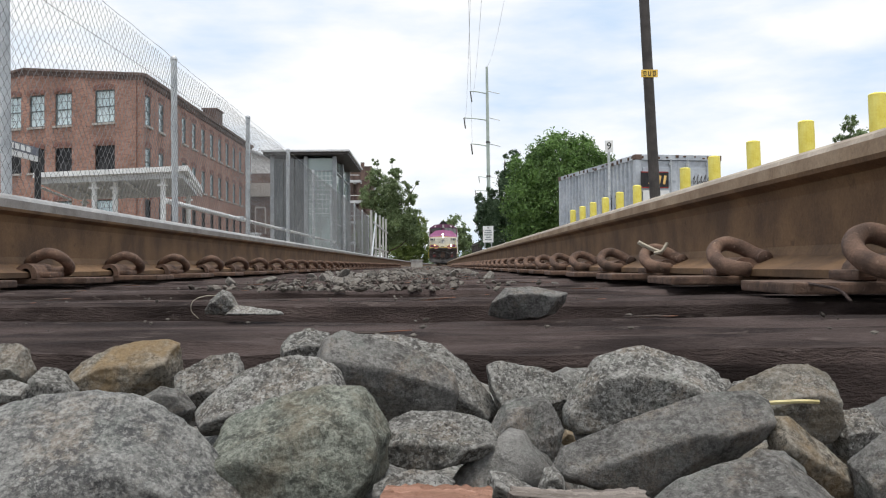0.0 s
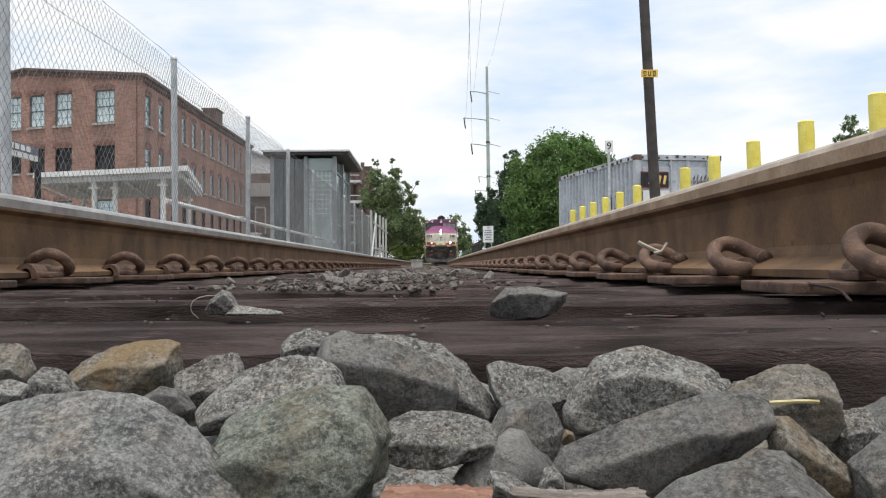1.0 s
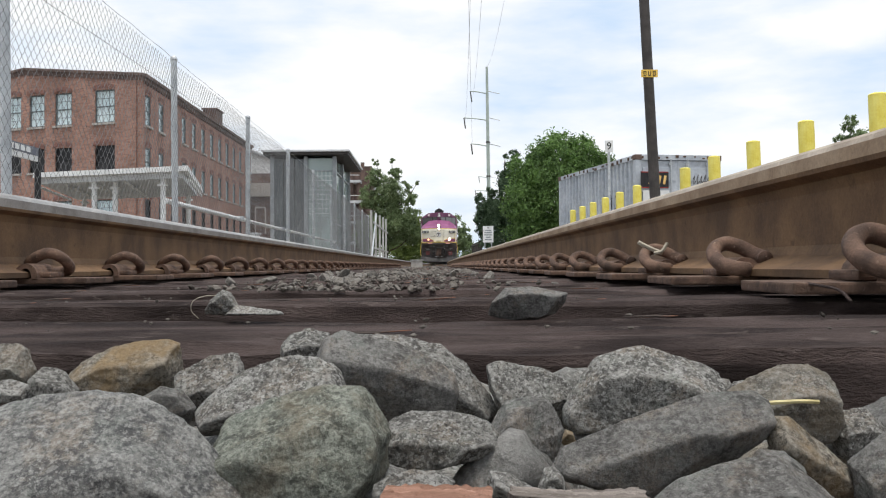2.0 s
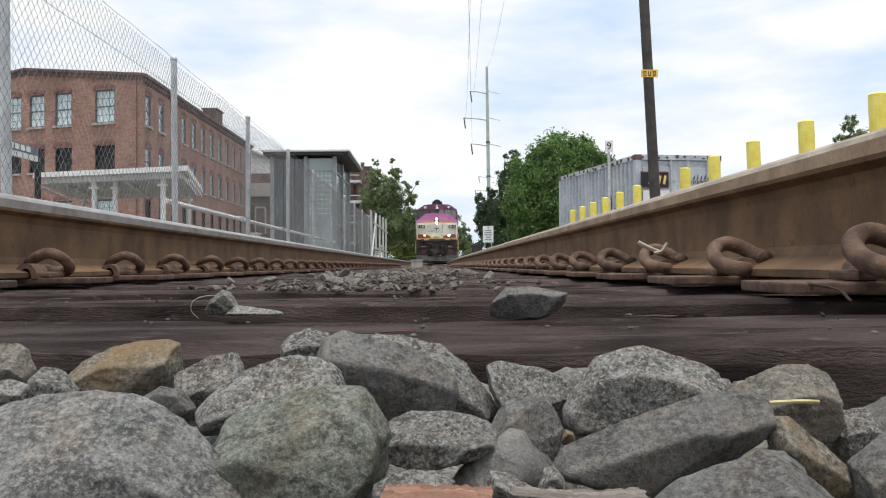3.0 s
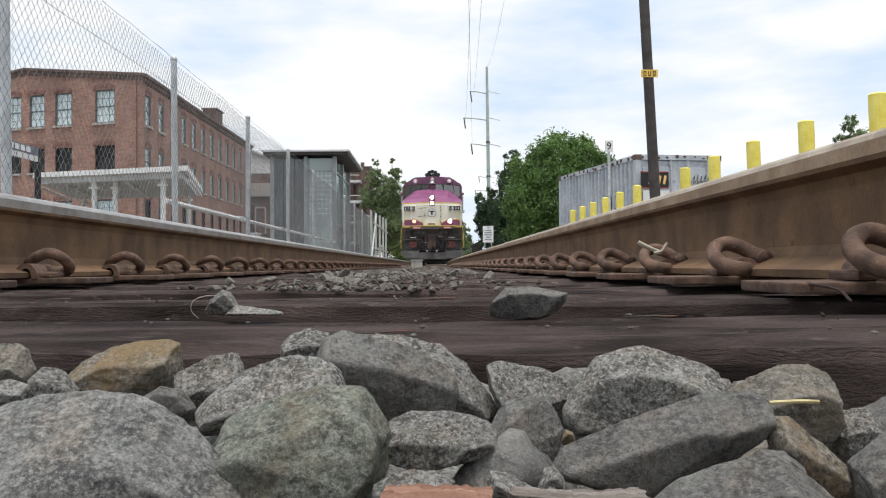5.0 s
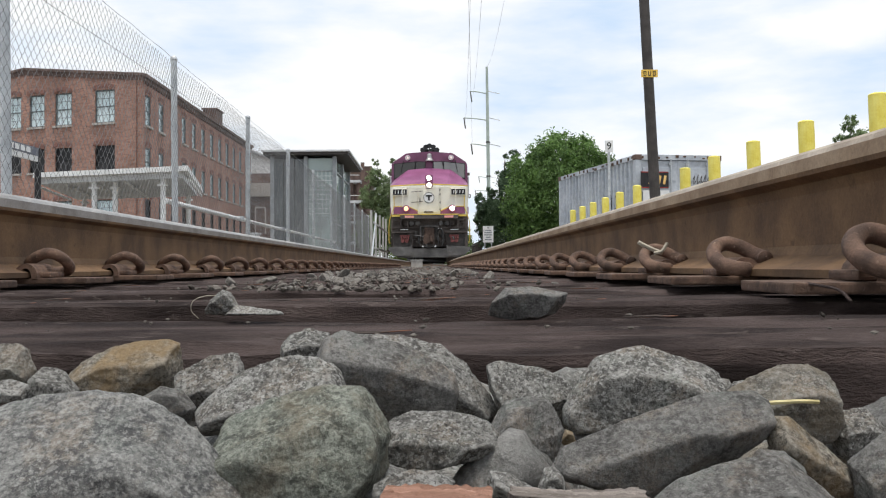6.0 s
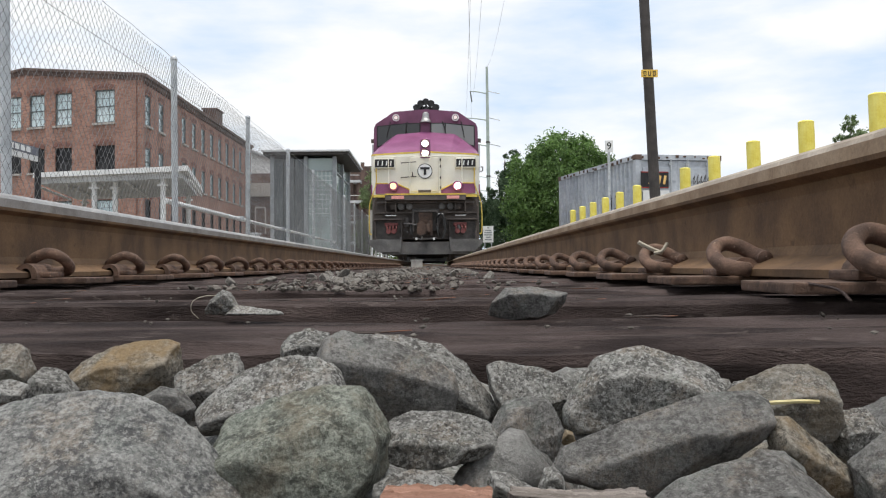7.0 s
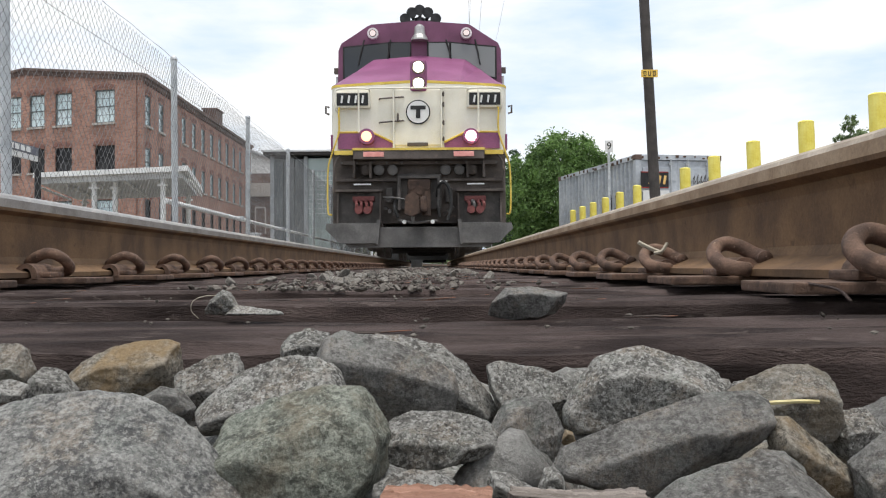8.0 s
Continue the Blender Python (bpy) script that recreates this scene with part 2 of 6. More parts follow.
# ---- ties: weathered timbers with split tops ----
def tie_mesh(seed, nx, wide=0.23, rag=1.0):
    rng = random.Random(seed)
    ring = []
    w, h, r = wide, 0.18, 0.010
    for k in range(13):
        ring.append((r + (w - 2 * r) * k / 12, 0.0))
    ring += [(w - 0.002, -0.004), (w, -0.012)]
    for k in range(1, 7):
        ring.append((w, -0.012 - (h - 0.012) * k / 6))
    for k in range(1, 6):
        ring.append((w - w * k / 5, -h))
    for k in range(1, 7):
        ring.append((0, -h + (h - 0.012) * k / 6))
    ring += [(0.002, -0.004)]
    n = len(ring)
    verts, faces = [], []
    off = Vector((rng.random() * 50, rng.random() * 50, rng.random() * 50))
    for i in range(nx + 1):
        x = -1.3 + 2.6 * i / nx
        for y, z in ring:
            p = Vector((x * 2.2, y * 26, z * 26)) + off
            a = noise.noise(p) * 0.006 * rag + noise.noise(Vector((x * 7, y * 90, z * 90)) + off) * 0.0035 * rag
            b = noise.noise(Vector((x * 1.3, y * 6, z * 6)) + off) * 0.006
            dy = (a + b) * (1 if y > w / 2 else -1) * (0.6 if -0.17 < z < -0.003 else 0.3)
            dz = (a - abs(a) * 0.5 + b * 0.5) if z > -0.006 else 0.0
            verts.append((x, y + dy, z + dz - 0.002))
    for i in range(nx):
        for k in range(n):
            a, b = i * n + k, i * n + (k + 1) % n
            faces.append((a, a + n, b + n, b))
    faces.append(tuple(range(n)))
    faces.append(tuple(reversed(range(nx * n, nx * n + n))))
    return verts, faces


def place_on_track(y, z=0.0, skew=0.0):
    return pose(centre(y), y, z, 0, 0, -math.degrees(heading(y)) + skew)


TIES = 62


def ties():
    rng = random.Random(8)
    kinds = []
    for seed, nx in ((3, 420), (4, 300), (5, 220), (6, 60), (7, 60)):
        v, q = tie_mesh(seed, nx, 0.23, 1.5)
        ob = thing("railway_tie")
        raw("timber", v, q, M_TIE, ob)
        for k in range(7):
            x = rng.uniform(-0.5, 0.45) if k else rng.uniform(0.1, 0.2)
            long, thick = rng.uniform(0.012, 0.04), rng.uniform(0.0008, 0.002)
            bm = B()
            rod(bm, (-long, 0, 0), (long * 0.2, 0.001, 0.0005), thick * 0.3, 5, thick)
            rod(bm, (long * 0.2, 0.001, 0.0005), (long, -0.002, 0.001), thick, 5, thick * 0.2)
            sp = part("splinter", bm, M_OLDTIE, ob, "pale lifted splinter of wood")
            sp.matrix_basis = pose(x, rng.uniform(0.004, 0.05) if k < 4 else rng.uniform(0.05, 0.22), rng.uniform(0.0, 0.003), 0, rng.uniform(-4, 2), rng.uniform(-6, 6))
        tagged(ob, "weathered dark creosoted timber railway tie", "railway tie", "ties under the rails")
        kinds.append(ob)
    for i in range(TIES):
        m = place_on_track(TIE0 + i * PITCH, rng.uniform(-0.004, 0.002) if i > 2 else 0.0, rng.uniform(-0.5, 0.5) if i > 1 else 0)
        if i < len(kinds):
            kinds[i].matrix_basis = m
        else:
            copy_thing(kinds[3 + i % 2], m)
    for i in range(2, 12):
        copy_thing(kinds[3 + i % 2], place_on_track(TIE0 - i * PITCH, -0.006))
    v, q = tie_mesh(9, 300, 0.23, 2.2)
    old = thing("railway_tie")
    raw("timber", v, q, M_OLDTIE, old)
    old.matrix_basis = pose(centre(0), -0.045, -0.03)
    tagged(old, "rotten splintered timber tie under loose stones", "railway tie", "ties under the rails")
    bm = B()
    for i in range(TIES, 330):
        y = TIE0 + i * PITCH
        box(bm, (centre(y), y + 0.115, -0.09), (2.6, 0.23, 0.18))
    far = part("distant_ties", bm, M_TIE)
    tagged(far, "distant dark timber ties under the rails", "railway ties", kind="stuff")


ties()


# ---- tie plates with cast shoulders and spring clips ----
def plate_set():
    t = thing("tie_plate")
    tagged(t, "rusty steel tie plate with two spring clips", "tie plate", "plates on the ties")
    h = ZR - RAIL_H
    bm = B()
    box(bm, (0, 0, h - 0.0075), (0.38, 0.175, 0.013), None, 0.003)
    part("plate", bm, M_CLIP, t)
    for s in (-1, 1):
        m = Matrix.Translation((0, -0.03, 0)) @ Matrix.Diagonal((s, s, 1, 1))
        # cast shoulder: an arched socket, open towards the side away from the loop, on a stub of plate
        bm = B()
        arc = [(0.064 + 0.025 * math.cos(a), h - 0.003 + 0.033 * max(0.0, math.sin(a)) ** 0.8) for a in [math.pi * k / 10 for k in range(11)]]
        bore = [(0.064 + 0.0125 * math.cos(a), h - 0.002 + 0.022 * max(0.0, math.sin(a)) ** 0.8) for a in [math.pi * k / 10 for k in range(11)]]
        near = [[bm.verts.new((u, y, z)) for u, z in c] for y, c in ((-0.062, bore), (-0.062, arc), (0.042, arc), (0.042, bore))]
        for P, Q in zip(near, near[1:] + near[:1]):
            for k in range(10):
                bm.faces.new((P[k], P[k + 1], Q[k + 1], Q[k]))
        box(bm, (0.092, -0.006, h + 0.006), (0.036, 0.08, 0.012), None, 0.004)
        bm.transform(m)
        part("shoulder", bm, M_CLIP, t)
        pts = [(0.064, -0.02, h + 0.011), (0.064, 0.03, h + 0.011), (0.067, 0.058, h + 0.010), (0.080, 0.080, h + 0.011), (0.099, 0.078, h + 0.014), (0.112, 0.056, h + 0.022),
               (0.113, 0.03, h + 0.036), (0.102, 0.014, h + 0.048), (0.083, 0.008, h + 0.053), (0.060, 0.009, h + 0.046), (0.043, 0.016, h + 0.036), (0.033, 0.03, h + 0.030), (0.032, 0.044, h + 0.028)]
        bm = B()
        tube(bm, smooth_path(pts, 4), 0.0122, 12)
        bm.transform(m)
        part("spring_clip", bm, M_CLIP, t, "rusty looped steel rail clip", smooth=True)
    return t


def plates():
    rng = random.Random(2)
    first = {-1: plate_set(), 1: plate_set()}
    for i in [*range(0, 46), *range(-11, 0)]:
        y = TIE0 + i * PITCH + 0.072
        for s in (-1, 1):
            o = s * 0.7515
            h = heading(y)
            m = pose(centre(y) + o * math.cos(h), y - o * math.sin(h) + rng.uniform(-0.008, 0.008), 0, 0, 0, -math.degrees(h) + rng.uniform(-1, 1))
            if i == 0:
                first[s].matrix_basis = m
            else:
                copy_thing(first[s], m)


plates()


# ---- broken stone ----
def stone(name, c1, c2, dark, light, warm=None, speck=0.75):
    """Granite: clouded body, dark and pale grains, lichen-like patches."""
    m = bpy.data.materials.new(name)
    m.use_nodes = True
    nt = m.node_tree
    N, L = nt.nodes.new, nt.links.new
    bs = nt.nodes["Principled BSDF"]
    bs.inputs["Roughness"].default_value = 0.9
    bs.inputs["Specular IOR Level"].default_value = 0.2
    tc = N("ShaderNodeTexCoord")
    oi = N("ShaderNodeObjectInfo")
    sc = N("ShaderNodeVectorMath")
    sc.operation = "SCALE"
    sc.inputs[0].default_value = (3.7, 1.9, 2.3)
    L(oi.outputs["Random"], sc.inputs["Scale"])
    add = N("ShaderNodeVectorMath")
    L(tc.outputs["Object"], add.inputs[0])
    L(sc.outputs[0], add.inputs[1])
    vec = add.outputs[0]

    def nz(scale, detail, rough):
        n = N("ShaderNodeTexNoise")
        n.inputs["Scale"].default_value, n.inputs["Detail"].default_value, n.inputs["Roughness"].default_value = scale, detail, rough
        L(vec, n.inputs["Vector"])
        return n.outputs[0]

    def ramp(src, a, b, ca=(0, 0, 0), cb=(1, 1, 1)):
        r = N("ShaderNodeValToRGB")
        r.color_ramp.elements[0].position, r.color_ramp.elements[1].position = a, b
        r.color_ramp.elements[0].color, r.color_ramp.elements[1].color = (*ca, 1), (*cb, 1)
        L(src, r.inputs[0])
        return r.outputs[0]

    def mix(fac, a, colour):
        x = N("ShaderNodeMixRGB")
        L(fac, x.inputs[0])
        L(a, x.inputs[1])
        x.inputs[2].default_value = (*colour, 1)
        return x.outputs[0]

    col = ramp(nz(42, 5, 0.6), 0.35, 0.65, c1, c2)
    grain = nz(520, 5, 0.8)
    tint = [0.62 * c + 0.38 * t for c, t in zip(c2, (0.22, 0.15, 0.09))]
    cool = [0.75 * c + 0.25 * t for c, t in zip(c2, (0.14, 0.19, 0.16))]
    col = mix(ramp(nz(52, 6, 0.7), 0.5, 0.6, (0, 0, 0), (0.8, 0.8, 0.8)), col, tint)
    col = mix(ramp(nz(64, 6, 0.7), 0.52, 0.62, (0, 0, 0), (0.8, 0.8, 0.8)), col, cool)
    col = mix(ramp(nz(110, 7, 0.8), 0.5, 0.58, (0, 0, 0), (0.75, 0.75, 0.75)), col, dark)
    col = mix(ramp(nz(75, 7, 0.8), 0.53, 0.62, (0, 0, 0), (0.7, 0.7, 0.7)), col, light)
    col = mix(ramp(grain, 0.53, 0.62, (0, 0, 0), (0.6, 0.6, 0.6)), col, light)
    col = mix(ramp(grain, 0.39, 0.47, (0.6, 0.6, 0.6), (0, 0, 0)), col, dark)
    # crystals of about a millimetre
    salt = nz(640, 3, 0.6)
    pepper = nz(790, 3, 0.6)
    col = mix(ramp(salt, 0.54, 0.61, (0, 0, 0), (speck,) * 3), col, light)
    col = mix(ramp(pepper, 0.55, 0.62, (0, 0, 0), (speck,) * 3), col, dark)
    if warm:
        col = mix(ramp(nz(36, 5, 0.65), 0.47, 0.62, (0, 0, 0), (0.75, 0.75, 0.75)), col, warm)
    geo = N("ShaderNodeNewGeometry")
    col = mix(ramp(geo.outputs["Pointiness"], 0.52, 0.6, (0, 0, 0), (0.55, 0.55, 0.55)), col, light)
    hs = N("ShaderNodeHueSaturation")
    mr = N("ShaderNodeMapRange")
    mr.inputs["To Min"].default_value, mr.inputs["To Max"].default_value = 0.85, 1.15
    L(oi.outputs["Random"], mr.inputs["Value"])
    L(mr.outputs[0], hs.inputs["Value"])
    L(col, hs.inputs["Color"])
    L(hs.outputs[0], bs.inputs["Base Color"])
    bp = N("ShaderNodeBump")
    bp.inputs["Strength"].default_value, bp.inputs["Distance"].default_value = 1.0, 0.0018
    L(nz(300, 6, 0.7), bp.inputs["Height"])
    L(bp.outputs[0], bs.inputs["Normal"])
    return m


STONE = {
    "grey": stone("grey_granite", (0.125, 0.119, 0.109), (0.218, 0.211, 0.194), (0.045, 0.043, 0.040), (0.36, 0.353, 0.332)),
    "mottled": stone("mottled_grey_granite", (0.105, 0.104, 0.100), (0.215, 0.213, 0.200), (0.048, 0.048, 0.050), (0.33, 0.328, 0.31), None, 0.4),
    "green": stone("greenish_granite", (0.122, 0.128, 0.108), (0.205, 0.215, 0.182), (0.050, 0.052, 0.044), (0.35, 0.365, 0.31), (0.175, 0.148, 0.108), 0.45),
    "dark": stone("dark_trap_rock", (0.108, 0.103, 0.096), (0.175, 0.170, 0.160), (0.055, 0.052, 0.049), (0.265, 0.258, 0.244), None, 0.3),
    "tan": stone("iron_stained_granite", (0.135, 0.120, 0.098), (0.232, 0.208, 0.170), (0.050, 0.044, 0.036), (0.34, 0.31, 0.26), (0.25, 0.172, 0.088), 0.6),
    "brown": stone("brownish_granite", (0.108, 0.100, 0.086), (0.176, 0.165, 0.145), (0.055, 0.050, 0.043), (0.30, 0.288, 0.262), (0.135, 0.112, 0.083), 0.4),
    "dusty": stone("dusty_ballast_stone", (0.100, 0.089, 0.079), (0.170, 0.156, 0.140), (0.055, 0.048, 0.043), (0.27, 0.255, 0.232), None, 0.4),
}


@functools.lru_cache(None)
def ball(level):
    bm = B()
    bmesh.ops.create_icosphere(bm, subdivisions=level, radius=1.0)
    d = np.array([v.co[:] for v in bm.verts])
    faces = [[v.index for v in fc.verts] for fc in bm.faces]
    bm.free()
    return d / np.linalg.norm(d, axis=1)[:, None], faces


def rock_points(seed, level, sharp=30.0, planes=15):
    """A broken stone that fills the unit cube: a ball cut by many flats, edges rounded, then roughened."""
    rng = np.random.RandomState(seed)
    d, faces = ball(level)
    n = rng.normal(size=(planes, 3))
    n = np.vstack([n, [[0.1, -0.35, 1], [-0.2, -1, 0.15]]])
    n /= np.linalg.norm(n, axis=1)[:, None]
    off = np.concatenate([rng.uniform(0.48, 0.86, planes), rng.uniform(0.48, 0.62, 2)])
    dots = np.clip(d @ n.T, 0, None) / off
    r = (np.sum(dots ** sharp, axis=1) + 0.9 ** sharp) ** (-1 / sharp)
    sh = Vector(rng.uniform(-40, 40, 3))
    for i, v in enumerate(d):
        q = Vector(v)
        r[i] *= 1 + 0.05 * noise.noise(q * 1.7 + sh) + 0.045 * noise.noise(q * 4.5 + sh) + (0.03 * noise.noise(q * 11 + sh) + 0.02 * noise.noise(q * 25 + sh) if level > 3 else 0)
    p = d * r[:, None]
    lo, hi = p.min(0), p.max(0)
    return (p - (lo + hi) / 2) / ((hi - lo) / 2), faces


STONE_LABEL = {"grey": "rough grey granite ballast stone", "green": "rounded greenish granite ballast stone",
               "dark": "dark flat-faced trap rock ballast stone", "tan": "rust-stained tan granite ballast stone", "brown": "brownish rounded granite ballast stone", "mottled": "large rounded mottled grey ballast stone"}


def front_stone(x, y, z, deep, cuts, tone, sharp, seed):
    """One loose stone, cut by flats that fit its outline in the camera's view: each has its direction round the stone
    in degrees, its distance from the middle in millimetres and its slope towards the near side; deep is the half depth
    in millimetres."""
    rng = np.random.RandomState(seed * 13 + 5)
    ns, off = [], []
    for deg, mm, slope in cuts:
        c, w = math.cos(radians(deg)), math.sin(radians(deg))
        for k in (-slope, rng.uniform(0.2, 0.5)):
            ns.append((c, k, w))
            off.append(mm / math.sqrt(1 + k * k))
    # near flats lean under, shaped so that the stone fronts turn darker
    for q in ((rng.uniform(-0.2, 0.2), -1, rng.uniform(-0.3, -0.05) if sharp > 20 else 0.3), (rng.uniform(-0.6, 0.6), -1, -0.7 if sharp > 20 else -0.15), (0.1, 1, 0.1)):
        ns.append(q)
        off.append(deep * rng.uniform(0.9, 1.05))
    n = np.array(ns)
    n /= np.linalg.norm(n, axis=1)[:, None]
    off = np.array(off) / 1000
    d, faces = ball(6 if deep > 8 else 5)
    wide = max(mm for deg, mm, k in cuts if abs(math.cos(radians(deg))) > 0.7) if any(abs(math.cos(radians(q[0]))) > 0.7 for q in cuts) else deep
    tall = max(mm for deg, mm, k in cuts)
    d = d * np.array([max(wide, tall), deep, min(wide, tall)])
    d /= np.linalg.norm(d, axis=1)[:, None]
    dots = np.clip(d @ n.T, 0, None) / off
    big = dots.max(axis=1)
    r = 1 / (big * np.sum((dots / big[:, None]) ** (sharp * 4), axis=1) ** (1 / (sharp * 4)))
    p = d * r[:, None]
    rough = {"dark": 0.6, "green": 1.1}.get(tone, 1.0) * min(1.0, 0.35 + deep / 20)
    sh = Vector(rng.uniform(-40, 40, 3))
    for i, v in enumerate(p):
        q = Vector(v)
        g = 0.9 * noise.noise(q * 50 + sh) + 0.8 * noise.noise(q * 120 + sh) + 0.5 * noise.noise(q * 300 + sh) + 0.34 * noise.noise(q * 700 + sh)
        p[i] += d[i] * g * rough * 0.001
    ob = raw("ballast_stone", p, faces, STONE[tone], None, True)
    ob.matrix_basis = pose(x, y, z)
    tagged(ob, STONE_LABEL[tone] + (" lying on a timber tie" if y > 0.6 else " between two ties"), "stone", "track ballast")


front_stone(-0.0881, 0.2620, -0.0174, 30, [(123, 34.1, 0.5), (103, 26.6, 0.6), (97, 24.9, 0.7), (82, 22.7, 0.6), (64, 22.6, 0.5), (52, 23.9, 0.5), (42, 26.0, 0.4), (38, 27.7, 0.25), (-7, 45.0, 0.25), (-91, 23.6, 0.25), (178, 42.9, 0.25)], 'mottled', 14, 1)
front_stone(-0.0378, 0.2750, -0.0168, 22, [(149, 25.4, 0.25), (115, 20.7, 0.5), (104, 20.6, 0.6), (88, 22.5, 0.4), (45, 27.6, 0.3), (29, 27.7, 0.25), (-9, 25.2, 0.25), (-34, 22.3, 0.25), (-37, 22.3, 0.25), (-91, 22.2, 0.25), (-152, 27.0, 0.25), (180, 26.8, 0.25)], 'green', 16, 2)
front_stone(-0.0545, 0.3220, -0.0042, 18, [(138, 15.8, 0.4), (121, 12.6, 0.6), (104, 11.6, 0.8), (93, 12.7, 0.8), (68, 17.7, 0.4), (33, 23.9, 0.25), (-14, 24.6, 0.25), (-83, 10.7, 0.25), (-160, 26.5, 0.25)], 'grey', 22, 3)
front_stone(-0.0824, 0.3560, -0.0046, 11, [(161, 14.1, 0.25), (100, 10.3, 1.0), (117, 9.7, 0.9), (75, 14.8, 0.25), (28, 14.1, 0.25), (9, 13.1, 0.25), (-42, 13.1, 0.25), (-91, 13.7, 0.25), (-150, 13.6, 0.25), (-177, 13.7, 0.25)], 'grey', 45, 4)
front_stone(-0.0556, 0.4280, 0.0021, 12, [(145, 11.2, 0.25), (105, 9.1, 0.5), (79, 9.3, 0.5), (11, 11.0, 0.25), (-81, 7.6, 0.25), (-178, 12.2, 0.25)], 'grey', 30, 5)
front_stone(-0.0179, 0.3850, -0.0077, 9, [(162, 30.4, 0.25), (115, 27.3, 0.25), (76, 16.8, 0.5), (77, 17.0, 0.9), (65, 16.7, 0.9), (53, 19.7, 0.5), (9, 28.7, 0.25), (-12, 30.4, 0.25), (-88, 20.8, 0.25), (-160, 25.9, 0.25)], 'dark', 110, 6)
front_stone(-0.0045, 0.4040, -0.0111, 13, [(89, 21.4, 0.25), (76, 18.5, 0.8), (53, 18.9, 0.7), (39, 21.2, 0.5), (36, 22.0, 0.5), (-33, 34.9, 0.25), (-81, 23.1, 0.25), (-105, 19.1, 0.25), (-172, 31.6, 0.25)], 'grey', 40, 7)
front_stone(-0.1218, 0.3760, -0.0034, 14, [(128, 14.9, 0.4), (121, 13.8, 0.5), (99, 13.0, 0.4), (93, 13.6, 0.6), (71, 19.6, 0.25), (5, 23.1, 0.25), (-6, 22.4, 0.25), (-62, 18.1, 0.25), (-91, 14.5, 0.25), (-140, 21.5, 0.25), (-172, 22.6, 0.25)], 'tan', 40, 8)
front_stone(-0.1706, 0.3800, -0.0004, 10, [(104, 10.0, 0.25), (91, 9.7, 0.8), (60, 10.7, 0.25), (24, 10.5, 0.4), (-11, 11.7, 0.25), (-91, 9.7, 0.25), (-180, 11.8, 0.25)], 'brown', 40, 9)
front_stone(-0.1509, 0.3360, -0.0038, 7, [(104, 4.1, 0.6), (73, 5.0, 0.6), (3, 8.2, 0.25), (-91, 4.6, 0.25), (-180, 8.4, 0.25)], 'grey', 40, 10)
front_stone(-0.1411, 0.3520, -0.0054, 8, [(161, 8.4, 0.25), (133, 8.9, 0.25), (84, 8.3, 0.5), (66, 7.8, 0.6), (37, 7.9, 0.25), (-6, 9.8, 0.25), (-91, 8.6, 0.25), (-171, 10.2, 0.25)], 'grey', 60, 11)
front_stone(-0.0933, 0.3370, -0.0090, 7, [(121, 7.5, 0.25), (80, 6.1, 0.25), (39, 6.7, 0.25), (-25, 9.2, 0.25), (-93, 6.4, 0.25), (-172, 9.0, 0.25)], 'dark', 30, 12)
front_stone(0.0017, 0.3020, -0.0183, 15, [(148, 17.4, 0.25), (111, 13.7, 0.4), (87, 11.4, 0.55), (77, 12.0, 0.55), (44, 17.9, 0.4), (-13, 20.2, 0.25), (-62, 11.1, 0.25), (-83, 8.2, 0.25), (-78, 7.6, 0.25), (-165, 21.1, 0.25)], 'grey', 36, 13)
front_stone(-0.0049, 0.2560, -0.0195, 7, [(115, 4.7, 0.7), (95, 3.3, 0.7), (64, 6.1, 0.25), (-8, 11.5, 0.25), (-91, 3.8, 0.25), (164, 10.5, 0.25)], 'grey', 36, 14)
front_stone(0.0426, 0.3960, -0.0141, 12, [(109, 17.3, 0.25), (79, 10.8, 1.6), (63, 11.3, 1.2), (43, 14.4, 0.25), (-28, 16.3, 0.25), (-83, 13.5, 0.25), (-115, 12.5, 0.25), (-159, 16.2, 0.25), (-177, 18.3, 0.25)], 'grey', 50, 15)
front_stone(0.0327, 0.3180, -0.0185, 10, [(148, 12.8, 0.25), (103, 13.6, 0.4), (98, 13.8, 0.5), (54, 14.5, 0.6), (25, 12.5, 1.3), (-15, 11.7, 1.1), (-31, 11.8, 0.25), (-87, 14.1, 0.25), (-162, 13.6, 0.25), (180, 12.7, 0.25)], 'dark', 70, 16)
front_stone(0.0843, 0.3680, -0.0091, 17, [(149, 23.8, 0.25), (142, 22.7, 0.45), (108, 17.7, 0.55), (96, 17.0, 0.6), (74, 18.2, 0.6), (60, 19.8, 0.55), (73, 15.9, 0.5), (37, 26.8, 0.25), (-14, 30.8, 0.25), (-68, 19.9, 0.25), (-88, 16.7, 0.25), (-133, 31.4, 0.25), (179, 32.1, 0.25)], 'grey', 55, 17)
front_stone(0.0703, 0.2860, -0.0158, 14, [(148, 25.5, 0.4), (112, 11.6, 0.6), (109, 11.2, 0.55), (92, 16.2, 0.7), (55, 30.5, 0.4), (13, 35.5, 0.25), (-25, 27.9, 0.25), (-54, 16.3, 0.25), (-64, 14.1, 0.25), (-105, 17.6, 0.25), (-123, 24.6, 0.25)], 'dark', 95, 18)
front_stone(0.1340, 0.3560, -0.0149, 14, [(119, 15.5, 0.6), (111, 14.7, 0.5), (94, 15.5, 0.55), (63, 19.1, 0.5), (24, 21.5, 0.25), (1, 20.9, 0.25), (-23, 21.0, 0.25), (-81, 16.5, 0.25), (-113, 13.7, 0.25), (-146, 14.1, 0.25)], 'brown', 40, 19)
